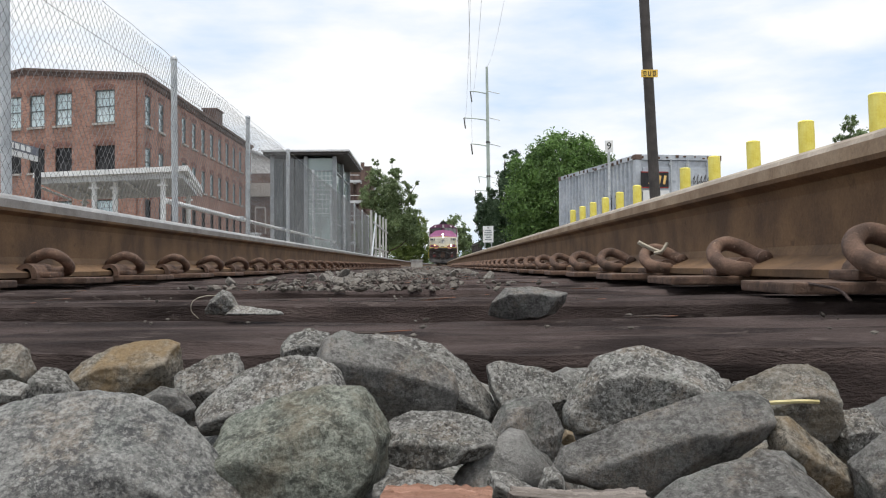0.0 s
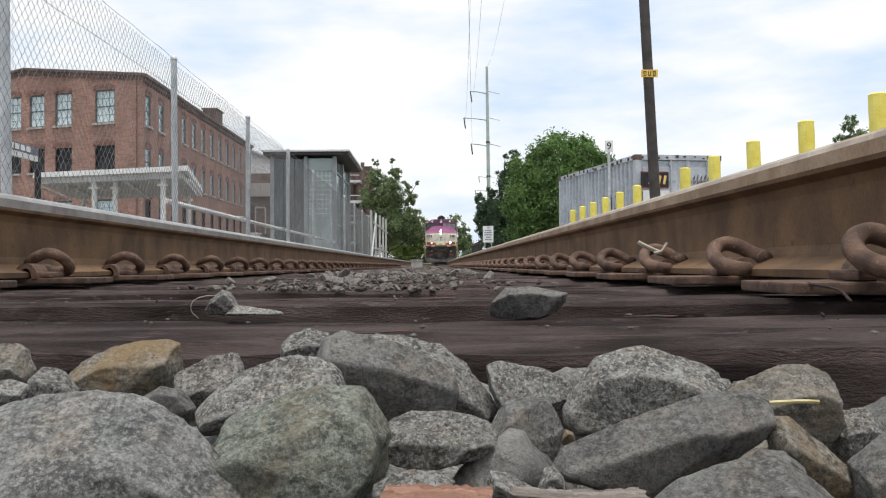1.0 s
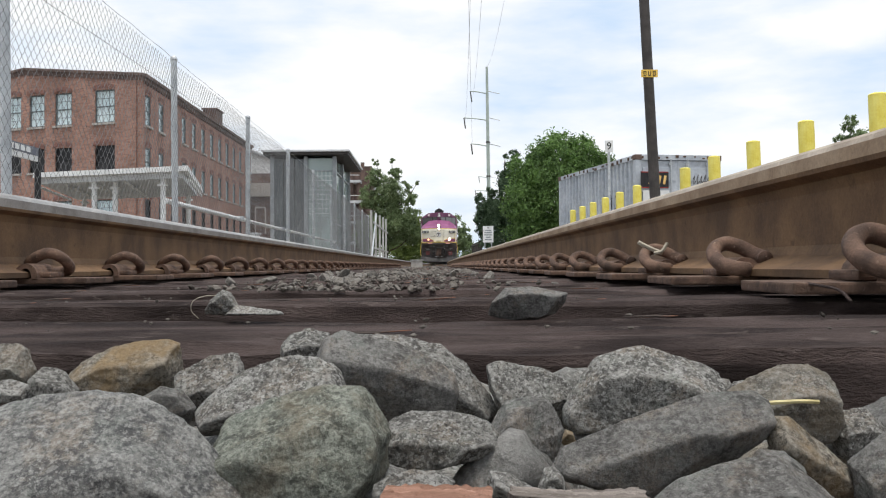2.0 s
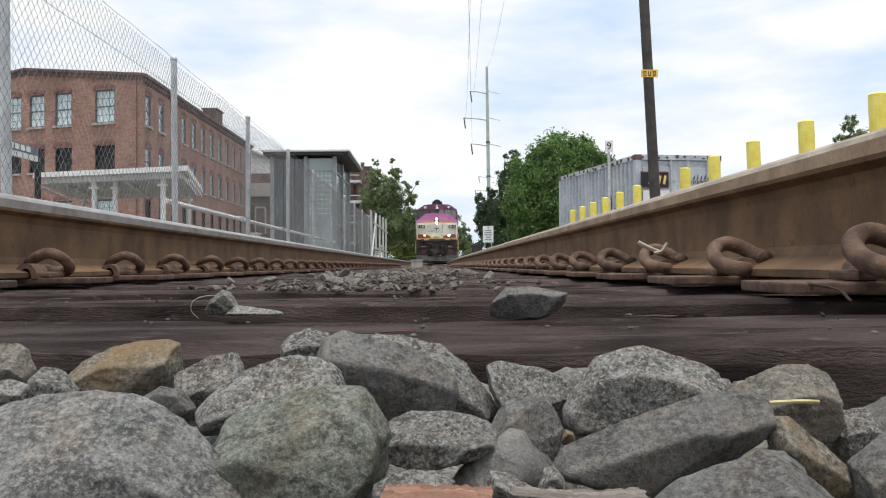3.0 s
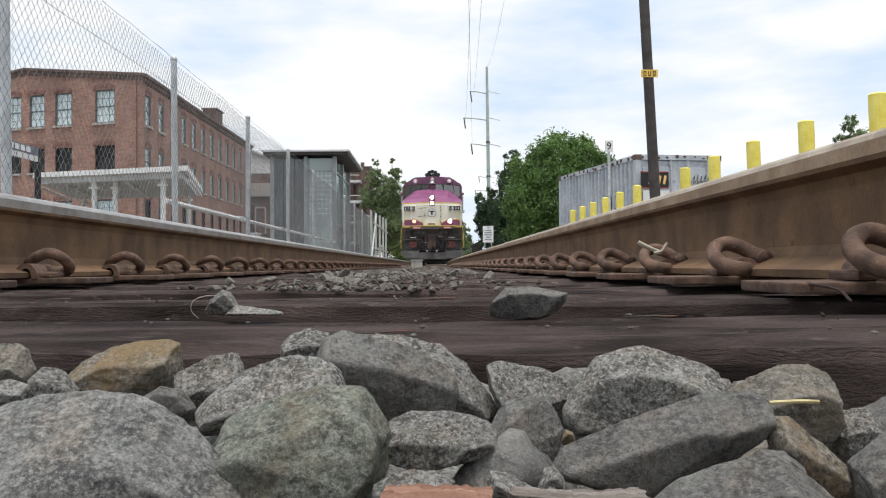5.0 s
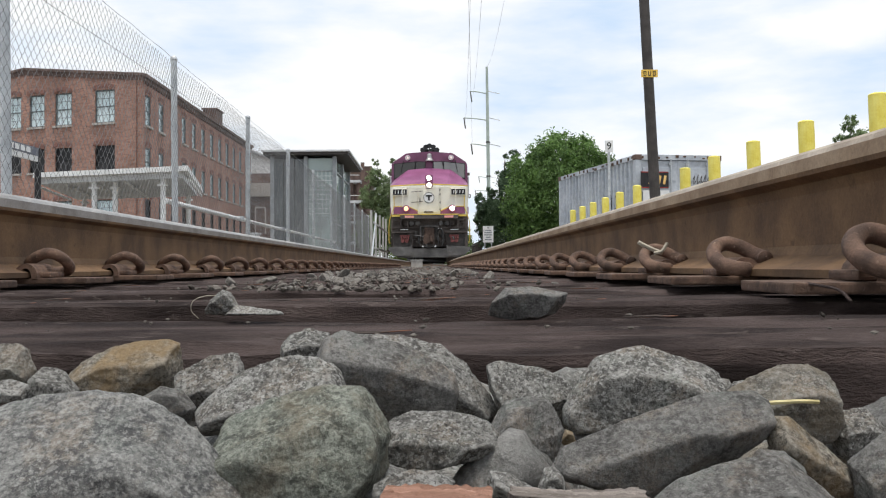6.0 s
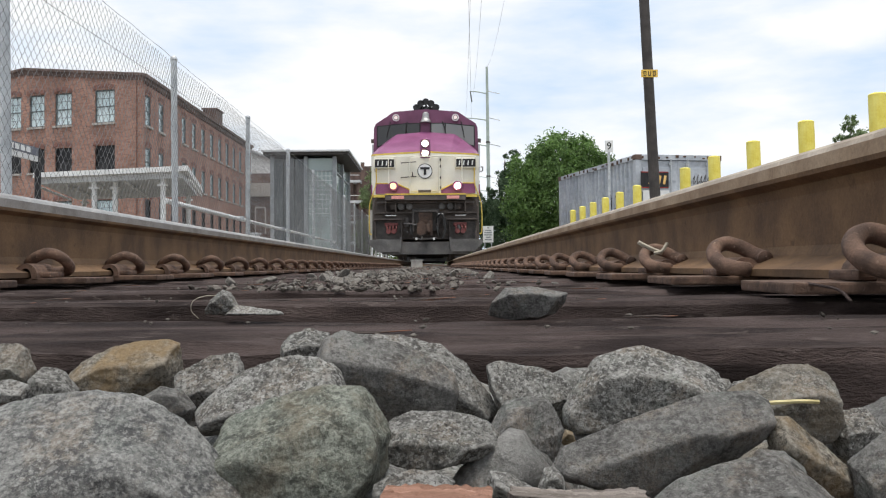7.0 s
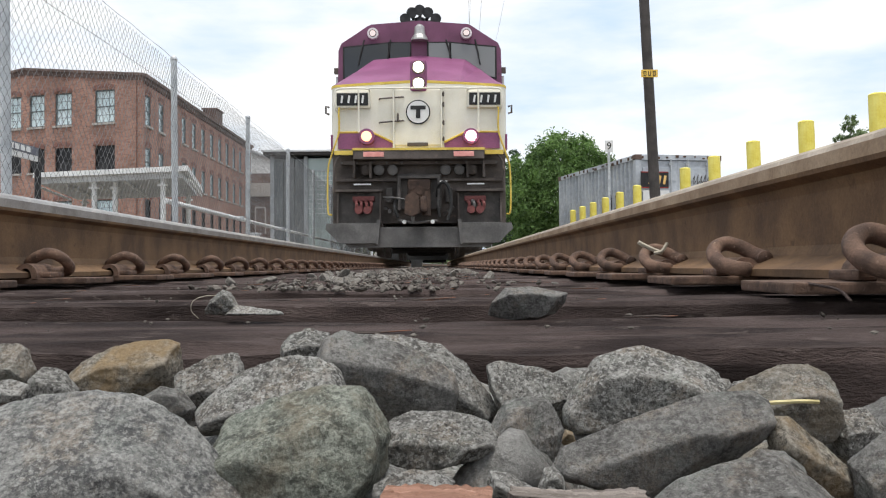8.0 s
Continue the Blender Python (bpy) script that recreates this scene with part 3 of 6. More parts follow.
front_stone(0.1144, 0.2790, -0.0186, 9, [(147, 16.7, 0.25), (82, 11.6, 0.4), (50, 5.0, 0.6), (48, 5.0, 0.6), (34, 7.2, 0.25), (-37, 16.5, 0.25), (-108, 9.4, 0.25), (-124, 7.3, 0.25), (-135, 7.9, 0.25), (179, 14.3, 0.25)], 'tan', 50, 20)
front_stone(0.1620, 0.3540, -0.0260, 10, [(153, 10.4, 0.25), (94, 10.5, 0.7), (50, 10.0, 0.5), (2, 10.8, 0.25), (-61, 8.7, 0.25), (-118, 10.1, 0.25), (-163, 10.2, 0.25)], 'grey', 45, 21)
front_stone(0.1337, 0.2720, -0.0215, 10, [(137, 9.8, 0.5), (128, 10.0, 0.5), (67, 13.2, 0.25), (-1, 11.1, 0.25), (-91, 13.6, 0.25), (-176, 11.1, 0.25)], 'dark', 45, 22)
front_stone(0.0820, 0.2450, -0.0203, 14, [(127, 13.6, 0.4), (111, 10.0, 0.45), (103, 9.1, 0.45), (85, 10.5, 0.25), (55, 13.6, 0.4), (50, 14.4, 0.25), (-13, 25.9, 0.25), (-91, 10.0, 0.25), (-153, 24.2, 0.25)], 'dark', 70, 23)
front_stone(0.0993, 0.2680, -0.0182, 6, [(152, 7.2, 0.25), (83, 4.6, 0.25), (49, 4.7, 0.25), (-39, 6.9, 0.25), (-91, 5.3, 0.25), (-163, 7.7, 0.25)], 'dark', 45, 24)
front_stone(0.0327, 0.2540, -0.0193, 4, [(163, 3.5, 0.25), (99, 4.6, 0.6), (41, 3.6, 0.25), (14, 3.5, 0.25), (-80, 3.9, 0.25), (174, 3.9, 0.25)], 'grey', 36, 25)
front_stone(0.0218, 0.2460, -0.0177, 6, [(159, 7.1, 0.25), (60, 2.1, 0.5), (80, 2.8, 0.25), (10, 6.4, 0.25), (-88, 5.2, 0.25), (-175, 7.3, 0.25)], 'grey', 30, 26)
front_stone(0.0489, 0.3340, -0.0219, 3, [(152, 2.7, 0.25), (70, 3.1, 0.25), (15, 2.6, 0.25), (-71, 3.2, 0.25), (-147, 3.0, 0.25)], 'tan', 36, 27)
front_stone(-0.1556, 0.7060, 0.0135, 8, [(149, 8.6, 0.25), (132, 7.5, 0.5), (66, 9.3, 0.3), (32, 9.1, 0.25), (24, 10.2, 0.25), (-91, 9.7, 0.25)], 'grey', 60, 28)
front_stone(-0.1296, 0.6960, 0.0076, 7, [(129, 11.8, 0.25), (84, 2.6, 1.0), (81, 2.5, 1.0), (48, 12.7, 0.25), (-90, 3.9, 0.25)], 'grey', 40, 29)
front_stone(0.0724, 0.7120, 0.0109, 12, [(150, 22.6, 0.25), (136, 19.0, 0.4), (93, 12.6, 0.35), (79, 13.6, 0.35), (-15, 29.7, 0.8), (-41, 23.0, 0.7), (-73, 15.0, 0.25), (-90, 12.9, 0.25), (-103, 18.1, 0.25)], 'dark', 70, 30)
front_stone(0.1240, 0.3720, -0.0110, 9, [(139, 5.6, 0.25), (95, 4.8, 0.25), (46, 6.5, 0.25), (-32, 7.0, 0.25), (-105, 3.8, 0.25)], 'grey', 40, 31)


def loose_ballast():
    rng = random.Random(21)
    kinds = []
    tones = ("grey", "dark", "grey", "tan", "grey", "green", "dark", "grey")
    for k in range(8):
        p, q = rock_points(300 + k, 4, 70, 11)
        kinds.append((p, q, tones[k]))
    meshes = []
    for k, (p, q, tone) in enumerate(kinds):
        me = bpy.data.meshes.new("ballast_stone")
        me.from_pydata([tuple(v) for v in p * 0.027 * np.array([1.15, 0.95, 0.72])], [], q)
        me.polygons.foreach_set("use_smooth", [True] * len(me.polygons))
        me.materials.append(STONE[tone])
        meshes.append(me)

    dusty = []
    for k in range(6):
        p, q = rock_points(340 + k, 3, 60, 9)
        me = bpy.data.meshes.new("ballast_stone")
        me.from_pydata([tuple(v) for v in p * 0.027 * np.array([1.25, 0.95, 0.6])], [], q)
        me.materials.append(STONE["dusty"])
        dusty.append(me)

    def one(x, y, z, s, dust=False):
        ob = new("ballast_stone", dusty[rng.randrange(6)] if dust else meshes[rng.randrange(8)])
        ob.matrix_basis = pose(x, y, z, rng.uniform(-35, 35), rng.uniform(-35, 35), rng.uniform(0, 360)) @ Matrix.Scale(s, 4)
        tagged(ob, "angular broken ballast stone among the ties", "stone", "track ballast")

    # under and behind the heap in front
    for _ in range(70):
        one(rng.uniform(-0.3, 0.3), rng.uniform(0.2, 0.49), rng.uniform(-0.062, -0.035), rng.uniform(0.8, 1.2))
    # stones strewn along the middle of the track, half bedded in grit
    for count, y0, y1, x0, x1, s0, s1 in ((22, 1.53, 1.73, -0.34, -0.05, 0.1, 0.34), (13, 2.03, 2.26, -0.48, 0.08, 0.12, 0.7), (10, 2.03, 2.25, 0.1, 0.42, 0.08, 0.25),
                                          (18, 2.5, 2.8, -0.5, 0.15, 0.15, 0.85), (30, 3.0, 3.8, -0.55, 0.25, 0.2, 0.9), (34, 3.8, 6.0, -0.6, 0.3, 0.3, 1.0)):
        for _ in range(count):
            s = s0 + (s1 - s0) * rng.random() ** 1.8
            y = rng.uniform(y0, y1)
            one(centre(y) + 0.172 + rng.triangular(x0, x1), y, 0.004 * s + rng.uniform(-0.004, 0.0), s, True)
    # the rest of the bed
    low = [rock_points(400 + k, 1 if k > 1 else 2, 40, 9) for k in range(5)]
    verts, faces, base = [], [], 0
    for i in range(-12, 70):
        y0 = TIE0 + i * PITCH + 0.24
        for _ in range(100 if i < 12 else 45):
            y = y0 + rng.random() * 0.26
            x = centre(y) + rng.uniform(-1.25, 1.25)
            y += 0.02 if i == 0 else 0.0
            p, q = low[rng.randrange(5)]
            s = rng.uniform(0.018, 0.034)
            if i == -1 and abs(x) < 0.6:
                continue
            z = (-0.05 if i > 1 else -0.058) + rng.uniform(-0.012, 0.010)
            if abs(x - centre(y) - 0.06) < 0.35 and rng.random() < 0.3 and i > 6:
                z += 0.036
                y += rng.uniform(-0.25, 0.25)
            m = pose(x, y, z, rng.uniform(-40, 40), rng.uniform(-40, 40), rng.uniform(0, 360))
            R = np.array(m.to_3x3())
            w = (p * s * np.array([1.15, 0.95, 0.75])) @ R.T + np.array(m.translation)
            verts.append(w)
            faces += [[a + base for a in fc] for fc in q]
            base += len(w)
    # crumbs of stone lying on the first ties
    for _ in range(70):
        p, q = low[rng.randrange(2, 5)]
        s = rng.uniform(0.0008, 0.0026)
        m = pose(rng.uniform(-0.6, 0.5), TIE0 + rng.randrange(3) * PITCH + rng.uniform(0.02, 0.22), s * 0.3, rng.uniform(-40, 40), rng.uniform(-40, 40), rng.uniform(0, 360))
        w = (p * s * np.array([1.3, 0.95, 0.6])) @ np.array(m.to_3x3()).T + np.array(m.translation)
        verts.append(w)
        faces += [[a + base for a in fc] for fc in q]
        base += len(w)
    # fine chips and grit along the middle
    for _ in range(900):
        y = 1.5 + 7.0 * rng.random() ** 1.5
        x = centre(y) + rng.gauss(0.02, 0.13)
        p, q = low[rng.randrange(5)]
        s = rng.uniform(0.002, 0.007)
        m = pose(x, y, s * 0.25 + 0.001, rng.uniform(-40, 40), rng.uniform(-40, 40), rng.uniform(0, 360))
        w = (p * s * np.array([1.3, 0.95, 0.6])) @ np.array(m.to_3x3()).T + np.array(m.translation)
        verts.append(w)
        faces += [[a + base for a in fc] for fc in q]
        base += len(w)
    ob = raw("ballast", np.vstack(verts), faces, M_BALLAST)
    tagged(ob, "grey broken stone ballast filling the track bed", "ballast", kind="stuff")
    vs, fs = [], []
    ysteps = list(range(-6, 300, 6))
    for y in ysteps:
        c = centre(y)
        vs += [(c - 2.2, y, -0.155), (c - 1.5, y, -0.055), (c + 1.5, y, -0.055), (c + 2.0, y, -0.155)]
    for i in range(len(ysteps) - 1):
        for k in range(3):
            a = i * 4 + k
            fs.append((a, a + 1, a + 5, a + 4))
    bed = raw("track_bed", vs, fs, M_BALLAST)
    tagged(bed, "packed stone bed under the ties", "track bed", kind="structure")


loose_ballast()


def straws():
    def straw(pts, r, material, label):
        bm = B()
        tube(bm, smooth_path(pts, 4), r, 6)
        tagged(part("dry_straw", bm, material), label, "straw", "dry straws")
    m = mat("dry_straw", (0.5, 0.42, 0.2), (0.62, 0.54, 0.3), 60, 0.7, 0, 0.1, 200)
    m2 = mat("dead_wood_chip", (0.3, 0.26, 0.2), (0.45, 0.4, 0.32), 60, 0.8, 0, 0.1, 200)
    straw([(0.120, 0.331, -0.0095), (0.130, 0.329, -0.0088), (0.138, 0.332, -0.0095)], 0.0008, m, "bent dry yellow straw lying on a stone")
    straw([(0.432, 1.93, 0.085), (0.455, 1.93, 0.073), (0.482, 1.93, 0.062)], 0.0045, m2, "pale splinter of wood caught on a rail clip")
    straw([(0.462, 1.92, 0.062), (0.478, 1.92, 0.066), (0.49, 1.92, 0.083)], 0.004, m2, "pale splinter of wood caught on a rail clip")
    straw([(-0.170, 0.692, 0.002), (-0.1755, 0.692, 0.008), (-0.174, 0.691, 0.015), (-0.166, 0.690, 0.0185), (-0.157, 0.689, 0.0192)], 0.0003, m2, "thin curled rootlet standing on the tie")
    straw([(0.405, 1.0, 0.018), (0.425, 0.97, 0.012), (0.43, 0.95, 0.0)], 0.0018, M_TIE, "thin dark root curling over the tie")


straws()


def wood_scraps():
    """Broken pieces of old tie lying among the stones."""
    rng = random.Random(31)
    m_red = mat("reddish_heartwood", (0.18, 0.095, 0.065), (0.32, 0.18, 0.13), 30, 0.9, 0, 0.8, 300, (0.5, 0.32, 0.24), 0.6, 0, (1, 6, 6), 0.001, None, 0.1)
    m_grey = mat("grey_splintered_wood", (0.13, 0.11, 0.095), (0.3, 0.26, 0.23), 30, 0.9, 0, 0.8, 300, (0.38, 0.34, 0.3), 0.6, 0, (1, 8, 8), 0.001, None, 0.1)
    for x, y, z, a, b, c, m, lab in ((0.001, 0.204, -0.0155, 0.012, 0.014, 0.005, m_red, "reddish broken piece of old timber"), (0.038, 0.208, -0.0158, 0.010, 0.012, 0.004, m_grey, "grey splintered piece of old timber"),
                                     (0.03, 0.214, -0.0152, 0.012, 0.006, 0.003, m_grey, "grey splintered piece of old timber")):
        v, q = tie_mesh(rng.randrange(99), 60, 0.23, 2.5)
        k = np.array(v) - np.array([0, 0.115, -0.09])
        k = k / np.array([1.3, 0.115, 0.09]) * np.array([a, b, c])
        k[:, 0] *= 1 + 0.05 * np.sin(k[:, 1] * 700 + x * 99) + 0.04 * np.sin(k[:, 2] * 2100)
        ob = raw("wood_scrap", k, q, m)
        ob.matrix_basis = pose(x, y, z, rng.uniform(-4, 4), rng.uniform(-3, 3), rng.uniform(-6, 6))
        tagged(ob, lab + " among the stones", "wood scrap", "scraps of wood")


wood_scraps()


# ---- chain-link fence beside the track ----
def mesh_bay(y0, y1, x, z0, z1, name, parent):
    """Woven wire: one zigzag wire after another, each hooked into the next."""
    step, r = 0.036, 0.0015
    nz = int((z1 - z0) / step)
    nw = int(round((y1 - y0) / step))
    tri = [(math.cos(a) * r, math.sin(a) * r) for a in (0.5, 2.6, 4.7)]
    verts, faces = [], []
    for k in range(nw):
        base = len(verts)
        for j in range(nz + 1):
            yy = y0 + step * (k + (j + k) % 2)
            xx = x + 0.002 * (1 if (j + k) % 2 else -1) + 0.012 * math.sin(yy * 1.9 + j * 0.06)
            for a, b in tri:
                verts.append((xx + a, yy + b, z0 + j * step))
        for j in range(nz):
            for t in range(3):
                a, b = base + j * 3 + t, base + j * 3 + (t + 1) % 3
                faces.append((a, b, b + 3, a + 3))
    return raw(name, verts, faces, M_WIRE, parent)


M_WIRE = mat("galvanised_wire", (0.16, 0.16, 0.16), (0.28, 0.28, 0.28), 8, 0.55, 0.3, 0, 90)
M_ASH = mat("weathered_grey_timber", (0.36, 0.35, 0.33), (0.52, 0.51, 0.48), 4, 0.85, 0, 0.5, 40, None, 0.6, 0, (6, 6, 1))


def chain_fence():
    X = -2.08
    f = thing("chain_link_fence", pose(X, 4.65, -0.16))
    tagged(f, "tall galvanised chain-link fence with tubular posts", "fence")

    def local(bm):
        bm.transform(Matrix.Translation((-X, -4.65, 0.16)))
        return bm
    ys = [1.6] + [4.65 + 3.05 * i for i in range(0, 10)]
    for i, y in enumerate(ys):
        bm = B()
        lean = 0.025 if i == 1 else random.Random(i).uniform(-0.012, 0.012)
        rod(bm, (X, y, -0.16), (X - lean, y, 1.745), 0.026, 12)
        bmesh.ops.create_uvsphere(bm, u_segments=10, v_segments=6, radius=0.03, matrix=Matrix.Translation((X - lean, y, 1.75)))
        part("post", local(bm), M_STEEL, f)
    for i in range(len(ys) - 1):
        ob = mesh_bay(ys[i], ys[i + 1], X + 0.032, 0.0, 1.72, "wire_mesh", f)
        ob.data.transform(Matrix.Translation((-X, -4.65, 0.16)))
    bm = B()
    tube(bm, [(X - 0.006, y, 1.5 + 0.006 * math.sin(y)) for y in np.linspace(1.6, 32, 40)], 0.0016, 6)
    part("tension_wire", local(bm), M_POLE, f)
    bm = B()
    tube(bm, [(X + 0.032, y, 1.72 + 0.004 * math.sin(y * 9)) for y in np.linspace(1.6, 32, 120)], 0.002, 6)
    part("selvage", local(bm), M_STEEL, f, "twisted top edge of the wire mesh")
    bm = B()
    rod(bm, (X - 0.1, 7.75, 0.59), (X - 0.1, 21.6, 0.59), 0.023, 10)
    part("guard_rail", local(bm), M_WHITE, f, "white tubular guard rail")
    for y in (10.7, 13.7, 16.8, 19.9):
        bm = B()
        box(bm, (X - 0.07, y, 0.59), (0.08, 0.03, 0.05), None, 0.004)
        part("bracket", local(bm), M_STEEL, f)
    # the end section: heavier grey posts and two rails
    t = thing("post_and_rail_fence", pose(X, 34.5, -0.16))
    tagged(t, "grey weathered timber fence with heavy square posts", "fence")
    for k, y in enumerate((33.6, 36.4, 39.3, 42.1, 44.9)):
        bm = B()
        box(bm, (0, y - 34.5, 1.1 + 0.03 * k), (0.08, 0.09, 2.2 + 0.06 * k), None, 0.01)
        part("post", bm, M_ASH, t)
    for z in (0.85, 1.75):
        bm = B()
        box(bm, (0.09, 4.7, z), (0.04, 11.5, 0.07), None, 0.006)
        part("rail", bm, M_ASH, t)
    bm = B()
    rod(bm, (0.1, -2.6, 0.35), (0.1, 0.4, 2.1), 0.03, 8)
    part("brace", bm, M_STEEL, t, "pale steel diagonal brace")


chain_fence()


# ---- the brick mill ----
M_SASH = mat("dark_green_sash", (0.1, 0.13, 0.14), (0.16, 0.19, 0.2), 6, 0.6, 0, 0.1, 50)
M_SILL = mat("granite_sill", (0.36, 0.33, 0.3), (0.48, 0.45, 0.41), 6, 0.85, 0, 0.2, 40)
# glossy panes with the sky's pale green reflection painted into the base colour
M_SKYPANE = mat("reflection_painted_pane", (0.58, 0.71, 0.73), (0.74, 0.85, 0.87), 0.7, 0.1, 0, 0, 10, None, 0.6, 0, (1, 1, 1), 0.002, None, 0.8)
# near-black for opaque panes: the unlit rooms' dark is put into the colour
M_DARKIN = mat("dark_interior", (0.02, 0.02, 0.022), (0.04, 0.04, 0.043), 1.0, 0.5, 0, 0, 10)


def brick_wall_material():
    m = bpy.data.materials.new("mill_brick")
    m.use_nodes = True
    nt = m.node_tree
    N, L = nt.nodes.new, nt.links.new
    bs = nt.nodes["Principled BSDF"]
    bs.inputs["Roughness"].default_value = 0.92
    tc = N("ShaderNodeTexCoord")
    sp = N("ShaderNodeSeparateXYZ")
    L(tc.outputs["Object"], sp.inputs[0])
    ad = N("ShaderNodeMath")
    L(sp.outputs[0], ad.inputs[0])
    L(sp.outputs[1], ad.inputs[1])
    cb = N("ShaderNodeCombineXYZ")
    L(ad.outputs[0], cb.inputs[0])
    L(sp.outputs[2], cb.inputs[1])
    br = N("ShaderNodeTexBrick")
    br.inputs["Scale"].default_value = 1.0
    br.inputs["Brick Width"].default_value, br.inputs["Row Height"].default_value, br.inputs["Mortar Size"].default_value = 0.215, 0.075, 0.006
    br.inputs["Color1"].default_value, br.inputs["Color2"].default_value = (0.24, 0.122, 0.092, 1), (0.41, 0.225, 0.165, 1)
    br.inputs["Mortar"].default_value = (0.36, 0.27, 0.23, 1)
    L(cb.outputs[0], br.inputs["Vector"])
    n = N("ShaderNodeTexNoise")
    n.inputs["Scale"].default_value, n.inputs["Detail"].default_value = 0.55, 6
    L(tc.outputs["Object"], n.inputs["Vector"])
    ov = N("ShaderNodeMixRGB")
    ov.blend_type = "OVERLAY"
    ov.inputs[0].default_value = 0.55
    L(br.outputs[0], ov.inputs[1])
    L(n.outputs[0], ov.inputs[2])
    L(ov.outputs[0], bs.inputs["Base Color"])
    return m


M_MILL = brick_wall_material()
M_ARCH = mat("brick_arch", (0.17, 0.085, 0.07), (0.27, 0.14, 0.115), 6, 0.9, 0, 0.3, 40)


def wall_with_holes(bm, a0, a1, z0, z1, holes, put, depth):
    """A wall in a grid of blocks, leaving out the openings. put(a, d, z) gives the place; d runs into the wall."""
    us = sorted({a0, a1, *[h[0] for h in holes], *[h[1] for h in holes]})
    vs = sorted({z0, z1, *[h[2] for h in holes], *[h[3] for h in holes]})
    solid = {}
    for i in range(len(us) - 1):
        for j in range(len(vs) - 1):
            mu, mv = (us[i] + us[i + 1]) / 2, (vs[j] + vs[j + 1]) / 2
            solid[i, j] = not any(h[0] < mu < h[1] and h[2] < mv < h[3] for h in holes)

    def face(*ps):
        bm.faces.new([bm.verts.new(put(*p)) for p in ps])
    for (i, j), full in solid.items():
        u0, u1, v0, v1 = us[i], us[i + 1], vs[j], vs[j + 1]
        if full:
            face((u0, 0, v0), (u1, 0, v0), (u1, 0, v1), (u0, 0, v1))
            face((u0, depth, v0), (u0, depth, v1), (u1, depth, v1), (u1, depth, v0))
        else:
            if solid.get((i - 1, j), True):
                face((u0, 0, v0), (u0, 0, v1), (u0, depth, v1), (u0, depth, v0))
            if solid.get((i + 1, j), True):
                face((u1, 0, v0), (u1, depth, v0), (u1, depth, v1), (u1, 0, v1))
            if solid.get((i, j - 1), True):
                face((u0, 0, v0), (u0, depth, v0), (u1, depth, v0), (u1, 0, v0))
            if solid.get((i, j + 1), True):
                face((u0, 0, v1), (u1, 0, v1), (u1, depth, v1), (u0, depth, v1))
    return bm


